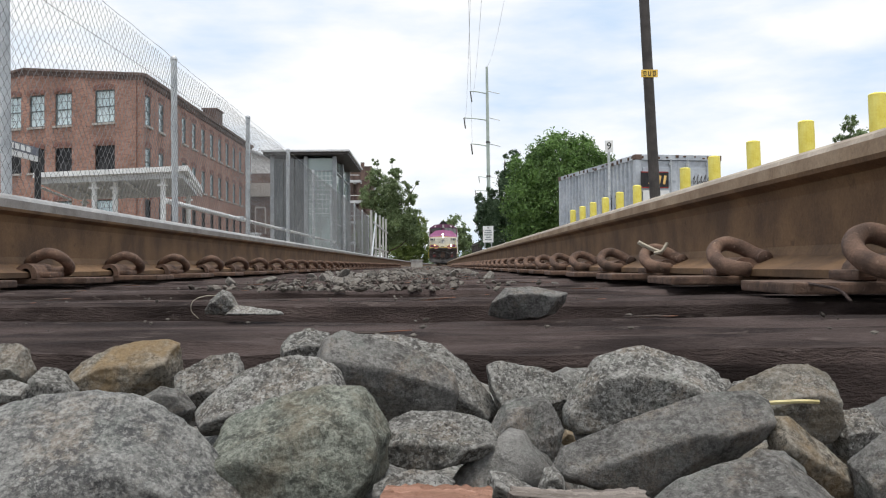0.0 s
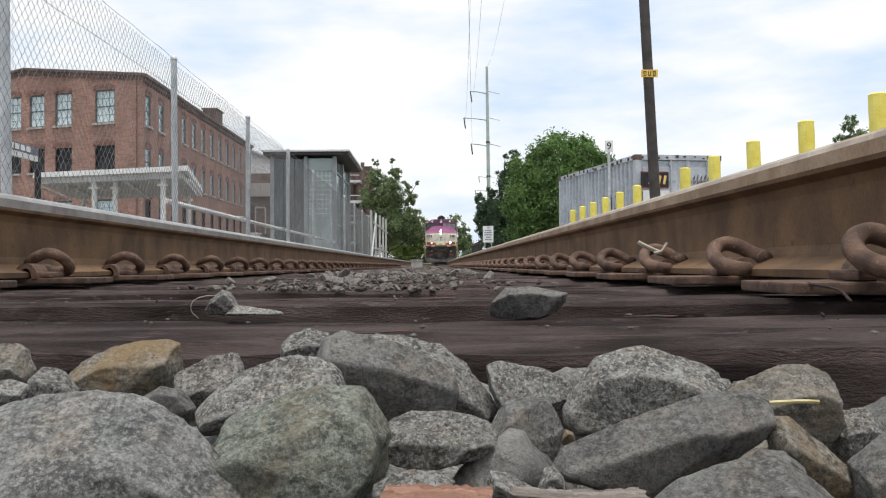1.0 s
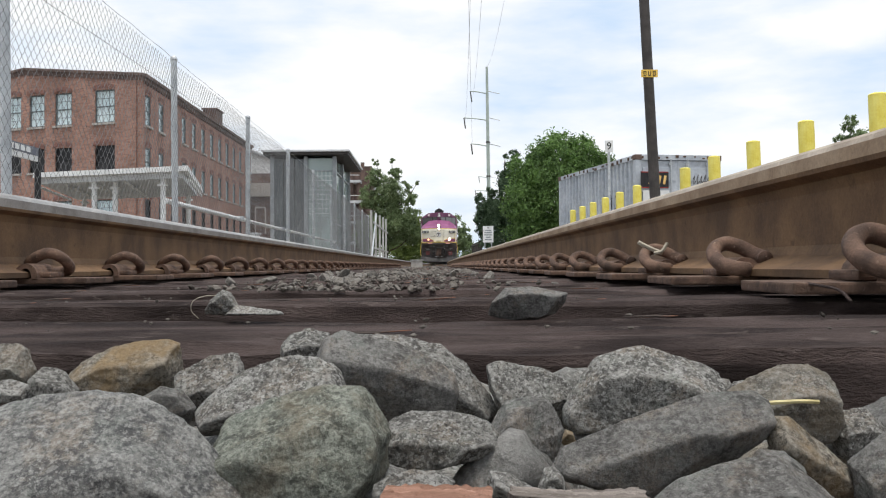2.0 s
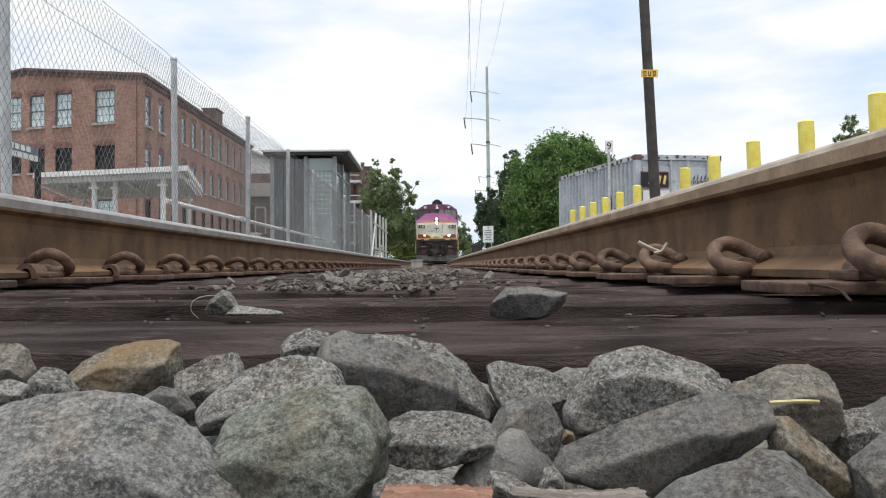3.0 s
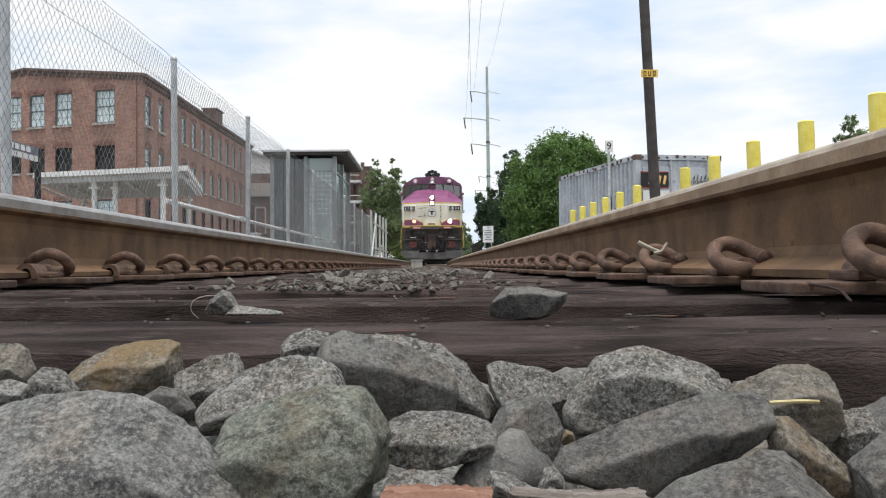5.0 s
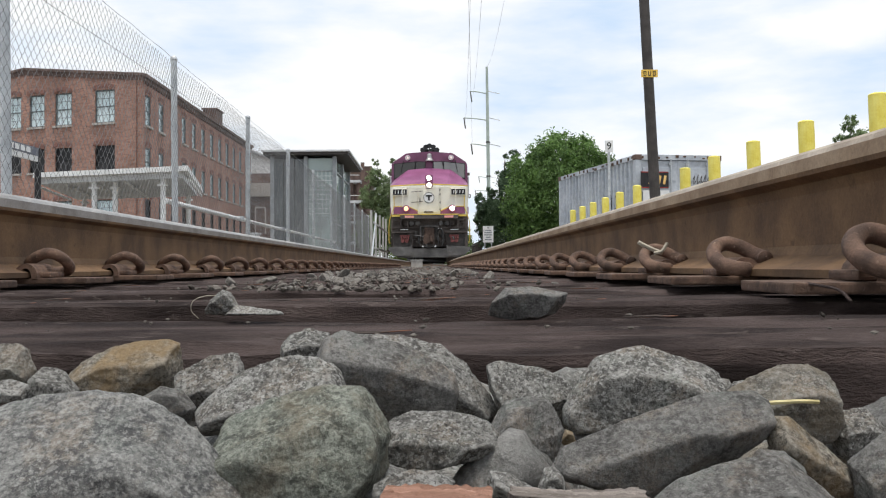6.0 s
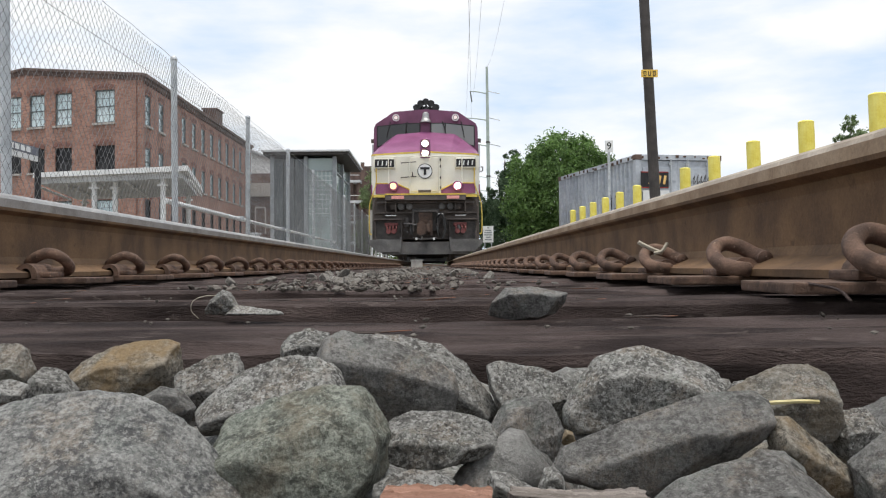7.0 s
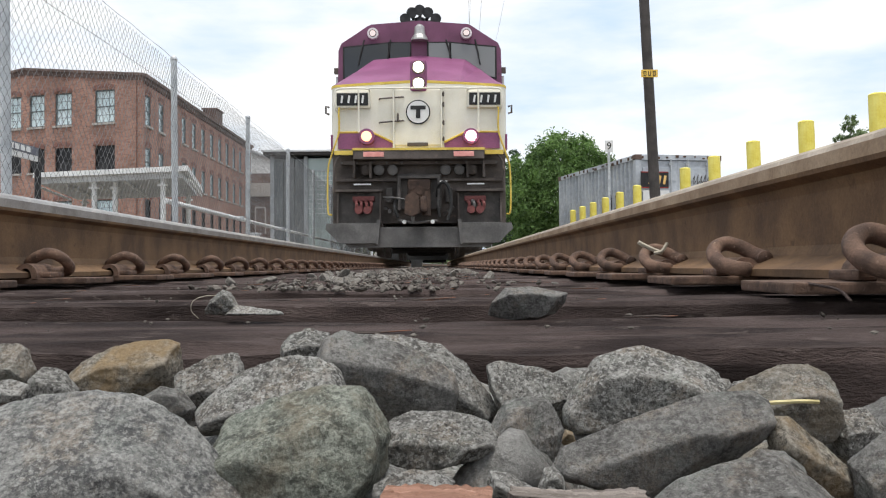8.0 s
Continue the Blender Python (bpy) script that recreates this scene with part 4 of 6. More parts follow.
def mill():
    X0, X1, Y0, Y1, H = -39.68, -20.13, 66.0, 106.0, 13.6
    t = thing("brick_mill_building", pose(X1, Y0, -0.16))
    tagged(t, "old red brick mill building with multi-pane sash windows", "building")
    O = Matrix.Translation((-X1, -Y0, 0.16))

    def sash(c, w, h, along, dark, arch=True):
        """One sash window: frame, sill, two panes and the glazing bars."""
        win = new("window")
        win.parent = t
        turn = pose(0, 0, 0, 0, 0, -20) if along == "x" else pose(0, 0, 0, 0, 0, 90)
        win.matrix_basis = O @ Matrix.Translation(c) @ turn
        bm = B()
        for s in (-1, 1):
            box(bm, (s * (w / 2 - 0.04), 0.0, 0), (0.08, 0.1, h))
            box(bm, (0, 0.0, s * (h / 2 - 0.04)), (w - 0.16, 0.1, 0.08))
        box(bm, (0, 0.0, 0), (w - 0.16, 0.09, 0.07))
        for k in (-1, 1):
            box(bm, (k * w / 6, 0.03, 0), (0.026, 0.03, h - 0.16))
        for k in (-1, 1):
            box(bm, (0, 0.03, k * h / 4), (w - 0.16, 0.03, 0.026))
        part("frame", bm, M_BLACK if dark else M_SASH, win)
        bm = B()
        box(bm, (0, 0.05, 0), (w - 0.1, 0.02, h - 0.1))
        part("pane", bm, M_DARKIN if dark else M_SKYPANE, win)
        bm = B()
        n = 8
        arc = [(-w / 2 - 0.1 + (w + 0.2) * k / n, h / 2 + 0.02 + 0.16 * math.sin(math.pi * k / n)) for k in range(n + 1)]
        front = -0.245 if along == "x" else -0.145
        prism(bm, arc + [(u, z + 0.26) for u, z in reversed(arc)], front, front + 0.055)
        part("arch", bm, M_ARCH, win)
        bm = B()
        box(bm, (0, -0.12, -h / 2 - 0.08), (w + 0.25, 0.36, 0.16), None, 0.02)
        part("sill", bm, M_SILL, win)

    # the gable end, askew to the long side, under a low-pitched parapet
    skew = radians(20)
    co, si = math.cos(skew), math.sin(skew)
    GW, PEAK = 20.8, 14.75

    def on_gable(a, d, z):
        return (X1 - a * co, Y0 + a * si + d, z)
    holes = []
    wins = []
    for a, w in ((3.2, 1.7), (6.85, 1.48), (9.25, 1.38), (11.4, 1.38), (14.0, 1.38), (17.2, 1.38)):
        for r, (z0, z1) in enumerate(((10.42, 12.78), (7.05, 8.78), (2.6, 4.9))):
            holes.append((a - w / 2, a + w / 2, z0, z1))
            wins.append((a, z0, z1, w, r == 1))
    bm = B()
    wall_with_holes(bm, 0.0, GW, -0.16, H - 0.1, holes, on_gable, 0.45)
    A = [bm.verts.new(on_gable(a, 0, z)) for a, z in ((0, H - 0.1), (0, H), (GW / 2, PEAK), (GW, H), (GW, H - 0.1))]
    C = [bm.verts.new(on_gable(a, 0.45, z)) for a, z in ((0, H - 0.1), (0, H), (GW / 2, PEAK), (GW, H), (GW, H - 0.1))]
    bm.faces.new(A)
    bm.faces.new(C[::-1])
    for i in range(1, 3):
        bm.faces.new((A[i], A[i + 1], C[i + 1], C[i]))
    bm.transform(O)
    part("wall", bm, M_MILL, t)
    for a, z0, z1, w, dark in wins:
        x, y, z = on_gable(a, 0.2, (z0 + z1) / 2)
        sash((x, y, z), w, z1 - z0, "x", dark)
    holes, wins = [], []
    for k in range(12):
        y = Y0 + 1.3 + 3.28 * k
        for r, (z0, z1) in enumerate(((10.15, 12.35), (6.6, 8.6), (2.6, 4.9))):
            holes.append((y - 0.65, y + 0.65, z0, z1))
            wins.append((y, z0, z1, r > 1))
    bm = B()
    wall_with_holes(bm, Y0, Y1, -0.16, H, holes, lambda a, d, z: (X1 - d, a, z), 0.45)
    bm.transform(O)
    part("wall", bm, M_MILL, t)
    for y, z0, z1, dark in wins:
        sash((X1 - 0.1, y, (z0 + z1) / 2), 1.3, z1 - z0, "y", dark)
    bm = B()
    box(bm, ((X0 + X1) / 2 - 0.25, Y1 - 0.2, H / 2), (X1 - X0 - 0.5, 0.4, H))
    box(bm, (X0 + 0.2, 90.0, H / 2), (0.4, 31, H))
    bm.transform(O)
    part("back_wall", bm, M_MILL, t)
    # roof planes, with the eaves cornice and the parapet's coping
    bm = B()
    eave = [(0.0, H - 0.02), (GW / 2, PEAK - 0.05), (GW, H - 0.02)]
    near = [bm.verts.new(on_gable(a, 0.46, z)) for a, z in eave]
    far = [bm.verts.new((X1 - a * co, Y1, z)) for a, z in eave]
    for i in range(2):
        bm.faces.new((near[i], near[i + 1], far[i + 1], far[i]))
    bm.faces.new(far)
    bm.transform(O)
    part("roof", bm, M_ROOF, t)
    bm = B()
    box(bm, (X1 + 0.06, (Y0 + Y1) / 2, H - 0.02), (0.5, Y1 - Y0 + 0.2, 0.22))
    box(bm, (X1 + 0.03, (Y0 + Y1) / 2, H - 0.25), (0.22, Y1 - Y0, 0.22))
    for k in range(60):
        box(bm, (X1 + 0.09, Y0 + 0.4 + k * 0.66, H - 0.46), (0.2, 0.2, 0.2))
    bm.transform(O)
    part("cornice", bm, M_ROOF, t)
    bm = B()
    for drop, out, thick in ((0.0, 0.16, 0.2), (0.22, 0.08, 0.3)):
        for p, q in (((-0.1, H), (GW / 2, PEAK)), ((GW / 2, PEAK), (GW + 0.1, H))):
            ring = []
            for a, z in (p, q):
                for d in (-out, 0.3):
                    for dz in (-drop - thick, -drop):
                        ring.append(bm.verts.new(on_gable(a, d, z + 0.12 + dz)))
            for f in ((0, 1, 3, 2), (4, 6, 7, 5), (0, 4, 5, 1), (2, 3, 7, 6), (1, 5, 7, 3), (0, 2, 6, 4)):
                bm.faces.new([ring[i] for i in f])
    bm.transform(O)
    part("coping", bm, M_ROOF, t)
    bm = B()
    box(bm, (-20.95, 91.0, 14.3), (1.3, 2.6, 1.7))
    box(bm, (-20.95, 91.0, 15.2), (1.5, 2.8, 0.16))
    bm.transform(O)
    part("chimney", bm, M_ROOF, t)
    bm = B()
    box(bm, ((X0 + X1) / 2, 90.0, 5.6), (X1 - X0 - 1.2, 31, 0.3))
    box(bm, ((X0 + X1) / 2, 90.0, 9.2), (X1 - X0 - 1.2, 31, 0.3))
    bm.transform(O)
    part("floor", bm, M_DARKIN, t)


mill()


def annex():
    t = thing("brick_annex", pose(-17, 104, -0.16))
    tagged(t, "low brick annex with a pale band and white upper storey", "building")
    bm = B()
    box(bm, (0, 3, 4.0), (5.6, 6, 8.0))
    part("wall", bm, M_ROOF, t)
    bm = B()
    box(bm, (0, 2.9, 8.7), (5.9, 6.4, 1.5), None, 0.05)
    part("band", bm, M_SILL, t)
    bm = B()
    prism(bm, [(-2.8, 10.6), (-0.5, 10.6), (-0.3, 12.0), (-2.8, 13.0)], 0.5, 5.5)
    part("upper_storey", bm, M_WHITE, t, "white boarded upper storey")
    bm = B()
    prism(bm, [(-3.0, 13.1), (0.0, 11.9), (0.0, 12.1), (-3.0, 13.35)], 0.2, 6)
    part("roof", bm, M_PALE, t)
    bm = B()
    prism(bm, [(-2.8, 9.46), (-0.2, 9.46), (-0.5, 10.58), (-2.8, 10.58)], 0.4, 5.8)
    part("lower_roof", bm, M_ROOF, t, "dark sloping lower roof")
    for x in (-1.7, 1.1):
        win = new("window")
        win.parent = t
        win.matrix_basis = pose(x, -0.04, 5.3)
        bm = B()
        for s in (-1, 1):
            box(bm, (s * 0.55, 0, 0), (0.16, 0.14, 3.0))
        box(bm, (0, 0, 1.45), (0.94, 0.14, 0.16))
        part("frame", bm, M_SILL, win)
        bm = B()
        box(bm, (0, 0.02, 0), (0.94, 0.06, 2.7))
        part("pane", bm, M_ROOF, win)


annex()


# ---- glass elevator tower of the station ----
def tower():
    X0, X1, Y0, Y1, H = -9.35, -5.64, 56.0, 65.5, 6.7
    t = thing("elevator_tower", pose(X1, Y0, -0.16))
    tagged(t, "grey steel and glass elevator tower with a flat overhanging roof", "tower")
    O = Matrix.Translation((-X1, -Y0, 0.16))

    def add(name, bm, m, label=""):
        bm.transform(O)
        return part(name, bm, m, t, label)
    bm = B()
    box(bm, ((X0 + X1) / 2 + 0.2, (Y0 + Y1) / 2, H + 0.18), (X1 - X0 + 1.5, Y1 - Y0 + 1.4, 0.12), None, 0.02)
    add("roof", bm, M_PALE)
    bm = B()
    box(bm, ((X0 + X1) / 2 + 0.2, (Y0 + Y1) / 2, H + 0.04), (X1 - X0 + 1.3, Y1 - Y0 + 1.2, 0.16))
    add("soffit", bm, M_POLE)
    m_alu = mat("dull_aluminium", (0.25, 0.265, 0.275), (0.36, 0.375, 0.385), 2, 0.5, 0.3, 0.05, 20)
    for x, y in ((X0, Y0), (-7.35, Y0), (X1, Y0), (X1, 60.5), (X1, Y1), (X0, Y1)):
        bm = B()
        box(bm, (x, y, H / 2 - 0.1), (0.24, 0.24, H), None, 0.02)
        add("column", bm, m_alu)
    for z in (2.6, 5.75):
        bm = B()
        box(bm, ((-7.35 + X1) / 2, Y0, z), (1.46, 0.08, 0.06))
        box(bm, (X1, 58.25, z), (0.08, 4.2, 0.06))
        box(bm, (X1, 63, z), (0.08, 4.7, 0.06))
        add("mullion", bm, m_alu)
    for c, s in (((-6.5, Y0 + 0.06, 3.3), (1.5, 0.02, 6.4)), ((X1 - 0.06, 58.25, 3.3), (0.02, 4.3, 6.4)), ((X1 - 0.06, 63, 3.3), (0.02, 4.8, 6.4))):
        bm = B()
        box(bm, c, s)
        add("pane", bm, M_CLEAR)
    for k in range(6):
        bm = B()
        box(bm, (-7.12 + 0.24 * k, Y0 + 0.02, 4.35), (0.028, 0.03, 2.7))
        add("lattice_bar", bm, M_PALE)
    for k in range(9):
        bm = B()
        box(bm, (-6.5, Y0 - 0.01, 3.2 + 0.28 * k), (1.46, 0.03, 0.028))
        add("lattice_bar", bm, M_PALE)
    m_panel = mat("grey_tinted_panel", (0.075, 0.083, 0.085), (0.125, 0.137, 0.14), 0.6, 0.3, 0.2, 0.05, 10)
    for k, x in enumerate((-8.95, -8.3, -7.66)):
        bm = B()
        box(bm, (x - 0.05, Y0 + 0.03, 3.2), (0.6, 0.1, 6.5), None, 0.01)
        add("panel", bm, m_panel)
    bm = B()
    box(bm, (X0 + 0.05, (Y0 + Y1) / 2, 3.2), (0.1, Y1 - Y0 - 0.3, 6.5))
    box(bm, ((X0 + X1) / 2, Y1 - 0.05, 3.2), (X1 - X0 - 0.3, 0.1, 6.5))
    add("back_wall", bm, m_panel)
    bm = B()
    box(bm, (-7.6, 61, 3.2), (2.0, 2.2, 6.4), None, 0.03)
    add("lift_shaft", bm, M_PALE)


tower()


# ---- shelter roof, sign and box behind the fence ----
def shelter():
    t = thing("platform_shelter", pose(-8, 27, -0.16))
    tagged(t, "white flat-roofed platform shelter on slim posts", "shelter")
    O = Matrix.Translation((8, -27, 0.16))
    A, Bc, C, D = (-6.4, 24.9), (-11.2, 26.6), (-12.6, 33.4), (-7.7, 31.9)

    def slab(z0, z1, inset):
        cx, cy = -9.48, 29.2
        bm = B()
        pts = [(cx + (x - cx) * inset, cy + (y - cy) * inset) for x, y in (A, Bc, C, D)]
        lo = [bm.verts.new((x, y, z0)) for x, y in pts]
        hi = [bm.verts.new((x, y, z1)) for x, y in pts]
        bm.faces.new(lo)
        bm.faces.new(hi[::-1])
        for i in range(4):
            bm.faces.new((lo[i], hi[i], hi[(i + 1) % 4], lo[(i + 1) % 4]))
        bm.transform(O)
        return bm
    part("roof", slab(2.6, 2.74, 1.0), M_WHITE, t)
    part("soffit", slab(2.44, 2.6, 0.93), M_PALE, t)
    for k in range(6):
        bm = B()
        u = k / 5
        a = Vector((A[0] + (Bc[0] - A[0]) * u, A[1] + (Bc[1] - A[1]) * u, 2.41)) * 1.0
        b = Vector((D[0] + (C[0] - D[0]) * u, D[1] + (C[1] - D[1]) * u, 2.41))
        a, b = a.lerp(b, 0.1), a.lerp(b, 0.9)
        rod(bm, a, b, 0.04, 6)
        bm.transform(O)
        part("rafter", bm, M_WHITE, t)
    for x, y in ((-7.25, 25.6), (-8.85, 26.5), (-9.4, 26.4), (-8.0, 31.2), (-11.8, 32.2)):
        bm = B()
        rod(bm, (x, y, -0.16), (x, y, 2.46), 0.075, 12)
        box(bm, (x, y, 2.28), (0.24, 0.24, 0.06))
        bm.transform(O)
        part("post", bm, M_WHITE, t)


shelter()


def station_sign():
    t = thing("station_sign", pose(-4.5, 10.8, -0.16))
    tagged(t, "white station sign with a dark lettered band on a black post", "sign")
    turn = pose(0.0, -0.75, 1.5, 0, 0, 90)
    bm = B()
    box(bm, (0, 0, 0), (1.5, 0.03, 0.16), None, 0.004)
    bm.transform(turn)
    part("board", bm, M_WHITE, t)
    m = mat("slate_blue_band", (0.12, 0.13, 0.16), (0.17, 0.18, 0.22), 5, 0.6)
    bm = B()
    box(bm, (0, -0.018, 0.03), (1.48, 0.006, 0.095))
    bm.transform(turn)
    part("band", bm, m, t)
    for k in range(9):
        bm = B()
        box(bm, (-0.66 + k * 0.14, -0.024, 0.03), (0.1, 0.006, 0.06))
        bm.transform(turn)
        part("letter_bar", bm, M_WHITE, t)
    bm = B()
    rod(bm, (0, 0.02, 0), (0, 0.02, 1.58), 0.036, 10)
    part("post", bm, M_BLACK, t)
    bm = B()
    box(bm, (-0.02, 0.06, 0.75), (0.05, 0.05, 1.5))
    part("back_strip", bm, M_WHITE, t)


station_sign()


def utility_box():
    t = thing("utility_box", pose(-2.55, 13.6, -0.16))
    tagged(t, "small white utility box on the ground behind the fence", "box")
    bm = B()
    box(bm, (0, 0, 0.33), (0.15, 0.2, 0.66), None, 0.01)
    part("body", bm, M_WHITE, t)
    bm = B()
    box(bm, (0, 0, 0.675), (0.19, 0.24, 0.03), None, 0.008)
    part("lid", bm, M_PALE, t)
    bm = B()
    box(bm, (0.02, -0.106, 0.55), (0.05, 0.012, 0.05))
    part("label_plate", bm, M_POLE, t)


utility_box()


# ---- the unfinished block behind the trees ----
def frame_block():
    t = thing("apartment_block", pose(-8.6, 112, -0.16))
    tagged(t, "distant block with red brick piers and open pale balconies", "building")
    for k in range(5):
        z = 3.0 + 2.45 * k
        bm = B()
        box(bm, (0.2 - 0.35 * k, 4, z), (4.6 - 0.7 * k, 8, 0.3))
        part("slab", bm, M_PALE, t)
        if k < 4:
            for j in range(4):
                bm = B()
                box(bm, (-1.6 + j * (1.1 - 0.12 * k), 0.6, z + 1.22), (0.42, 0.42, 2.14))
                part("pier", bm, M_ROOF, t)
            bm = B()
            box(bm, (0.1 - 0.3 * k, 0.2, z + 0.75), (4.2 - 0.7 * k, 0.06, 0.08))
            part("handrail", bm, M_WHITE, t)
    bm = B()
    box(bm, (0, 5, 6.2), (3.2, 5, 12.4))
    part("core", bm, M_ROOF, t)


frame_block()


# ---- shipping container ----
def container():
    t = thing("shipping_container", pose(5.17, 23.3, -0.16, 0, 0, 10.4))
    tagged(t, "weathered pale grey steel shipping container with corrugated sides", "container")
    W, Ln, H0, H1 = 2.3, 6.06, 0.2, 2.94

    def wave(n, length):
        res = []
        p = length / n
        for k in range(n):
            a = k * p
            res += [(a, 0), (a + p * 0.3, 0), (a + p * 0.42, 0.075), (a + p * 0.88, 0.075)]
        return res + [(length, 0)]
    for side in (0, 1):
        bm = B()
        w = wave(21, Ln - 0.3)
        a = [bm.verts.new(((0.02 + d) if side == 0 else (W - 0.02 - d), 0.15 + y, H0 + 0.12)) for y, d in w]
        b = [bm.verts.new(((0.02 + d) if side == 0 else (W - 0.02 - d), 0.15 + y, H1 - 0.1)) for y, d in w]
        for i in range(len(w) - 1):
            bm.faces.new((a[i], a[i + 1], b[i + 1], b[i]))
        part("side_panel", bm, M_CONT, t)
    for x in (0.07, W - 0.07):
        for y in (0.07, Ln - 0.07):
            bm = B()
            box(bm, (x, y, (H0 + H1) / 2), (0.15, 0.15, H1 - H0), None, 0.01)
            part("corner_post", bm, M_CONT, t)
            for z in (H0 + 0.06, H1 - 0.06):
                bm = B()
                box(bm, (x, y, z), (0.18, 0.18, 0.13), None, 0.012)
                part("corner_casting", bm, M_ROOF, t)
    for x in (0.05, W - 0.05):
        for z in (H0 + 0.07, H1 - 0.06):
            bm = B()
            box(bm, (x, Ln / 2, z), (0.09, Ln - 0.3, 0.12))
            part("side_rail", bm, M_CONT, t)
    bm = B()
    box(bm, (W / 2, Ln / 2, H1 - 0.05), (W - 0.16, Ln - 0.2, 0.05))
    part("roof", bm, M_CONT, t)
    bm = B()
    box(bm, (W / 2, Ln / 2, H0 + 0.06), (W - 0.16, Ln - 0.2, 0.1))
    part("floor", bm, M_ROOF, t)
    bm = B()
    box(bm, (W / 2, Ln - 0.05, (H0 + H1) / 2), (W - 0.3, 0.05, H1 - H0 - 0.2))
    part("end_wall", bm, M_CONT, t)
    for z in (H1 - 0.06, H0 + 0.07):
        bm = B()
        box(bm, (W / 2, 0.06, z), (W - 0.3, 0.12, 0.13))
        part("door_header", bm, M_CONT, t)
    for s in (0, 1):
        d = new("door")
        d.parent = t
        d.matrix_basis = pose(0.15 + s * (W / 2 - 0.15), 0.04, 0)
        w = W / 2 - 0.155
        bm = B()
        box(bm, (w / 2, 0.03, (H0 + H1) / 2), (w, 0.04, H1 - H0 - 0.28))
        for k in range(4):
            box(bm, (w / 2, 0.004, H0 + 0.4 + k * 0.62), (w - 0.1, 0.03, 0.34), None, 0.01)
        part("leaf", bm, M_CONT, d)
        for x in (0.25, w - 0.2):
            bm = B()
            rod(bm, (x, -0.05, H0 + 0.1), (x, -0.05, H1 - 0.1), 0.02, 8)
            for z in (H0 + 0.25, 1.2, 1.9, H1 - 0.22):
                box(bm, (x, -0.03, z), (0.1, 0.06, 0.06))
            part("locking_bar", bm, M_STEEL, d)
    # rusted-through patches along the top rails and scrawls on the doors
    rng = random.Random(12)
    m_rust = mat("flaking_dark_rust", (0.05, 0.032, 0.025), (0.13, 0.075, 0.05), 9, 0.9, 0, 0.5, 60)
    for k in range(16):
        bm = B()
        y, ln = 0.2 + 0.36 * k + rng.uniform(-0.1, 0.1), rng.uniform(0.05, 0.16)
        box(bm, (-0.001, y, H1 - 0.06 + rng.uniform(-0.03, 0.03)), (0.02, ln, rng.uniform(0.04, 0.1)), None, 0.004)
        part("rust_patch", bm, m_rust, t)
    for k in range(9):
        bm = B()
        box(bm, (0.2 + 0.23 * k + rng.uniform(-0.05, 0.05), -0.002, H1 - 0.05 + rng.uniform(-0.04, 0.02)), (rng.uniform(0.04, 0.14), 0.02, rng.uniform(0.03, 0.07)), None, 0.004)
        part("rust_patch", bm, m_rust, t)
    bm = B()
    for k in range(5):
        x = 1.5 + 0.1 * k
        tube(bm, smooth_path([(x, -0.075, 2.3), (x + 0.05, -0.075, 2.42 + 0.03 * (k % 2)), (x + 0.02, -0.075, 2.2), (x + 0.09, -0.075, 2.3)], 3), 0.008, 5)
    part("graffiti", bm, M_POLE, t, "thin dark spray-painted scrawl")
    # painted board and white sheet fixed on the door
    bd = new("sign_board")
    bd.parent = t
    bd.matrix_basis = pose(0.46, -0.1, 2.3)
    bm = B()
    box(bm, (0, 0, 0), (0.74, 0.02, 0.42), None, 0.004)
    part("board", bm, M_BLACK, bd, "black sign board with red edges")
    bm = B()
    for z in (-0.195, 0.195):
        box(bm, (0, -0.014, z), (0.72, 0.006, 0.025))
    part("stripe", bm, mat("dark_red_paint", (0.25, 0.03, 0.03), (0.36, 0.05, 0.04), 6, 0.6), bd)
    bm = B()
    for a, b in (((-0.16, -0.1), (-0.09, 0.12)), ((-0.09, 0.12), (-0.02, -0.1)), ((-0.13, -0.02), (-0.05, -0.02))):
        rod(bm, (a[0], -0.018, a[1]), (b[0], -0.018, b[1]), 0.022, 6)
    for x in (0.12, 0.26):
        box(bm, (x, -0.018, 0), (0.06, 0.012, 0.22), pose(0, 0, 0, 0, 12, 0))
    part("emblem", bm, mat("orange_yellow_paint", (0.7, 0.4, 0.1), (0.82, 0.55, 0.2), 6, 0.6), bd)
    bm = B()
    box(bm, (0.5, -0.095, 1.87), (0.7, 0.015, 0.34), None, 0.003)
    part("notice", bm, M_WHITE, t, "blank white notice sheet")
    bm = B()
    tube(bm, smooth_path([(0.005, 1.35, 2.0), (0.0, 1.2, 1.72), (0.0, 1.45, 1.62), (0.0, 1.25, 1.45), (0.0, 1.3, 1.3)], 4), 0.02, 5)
    tube(bm, smooth_path([(0.0, 1.75, 2.2), (0.0, 1.65, 1.8), (0.0, 1.75, 1.5)], 4), 0.015, 5)
    part("graffiti", bm, M_BLACK, t, "black spray-painted scrawl")


container()


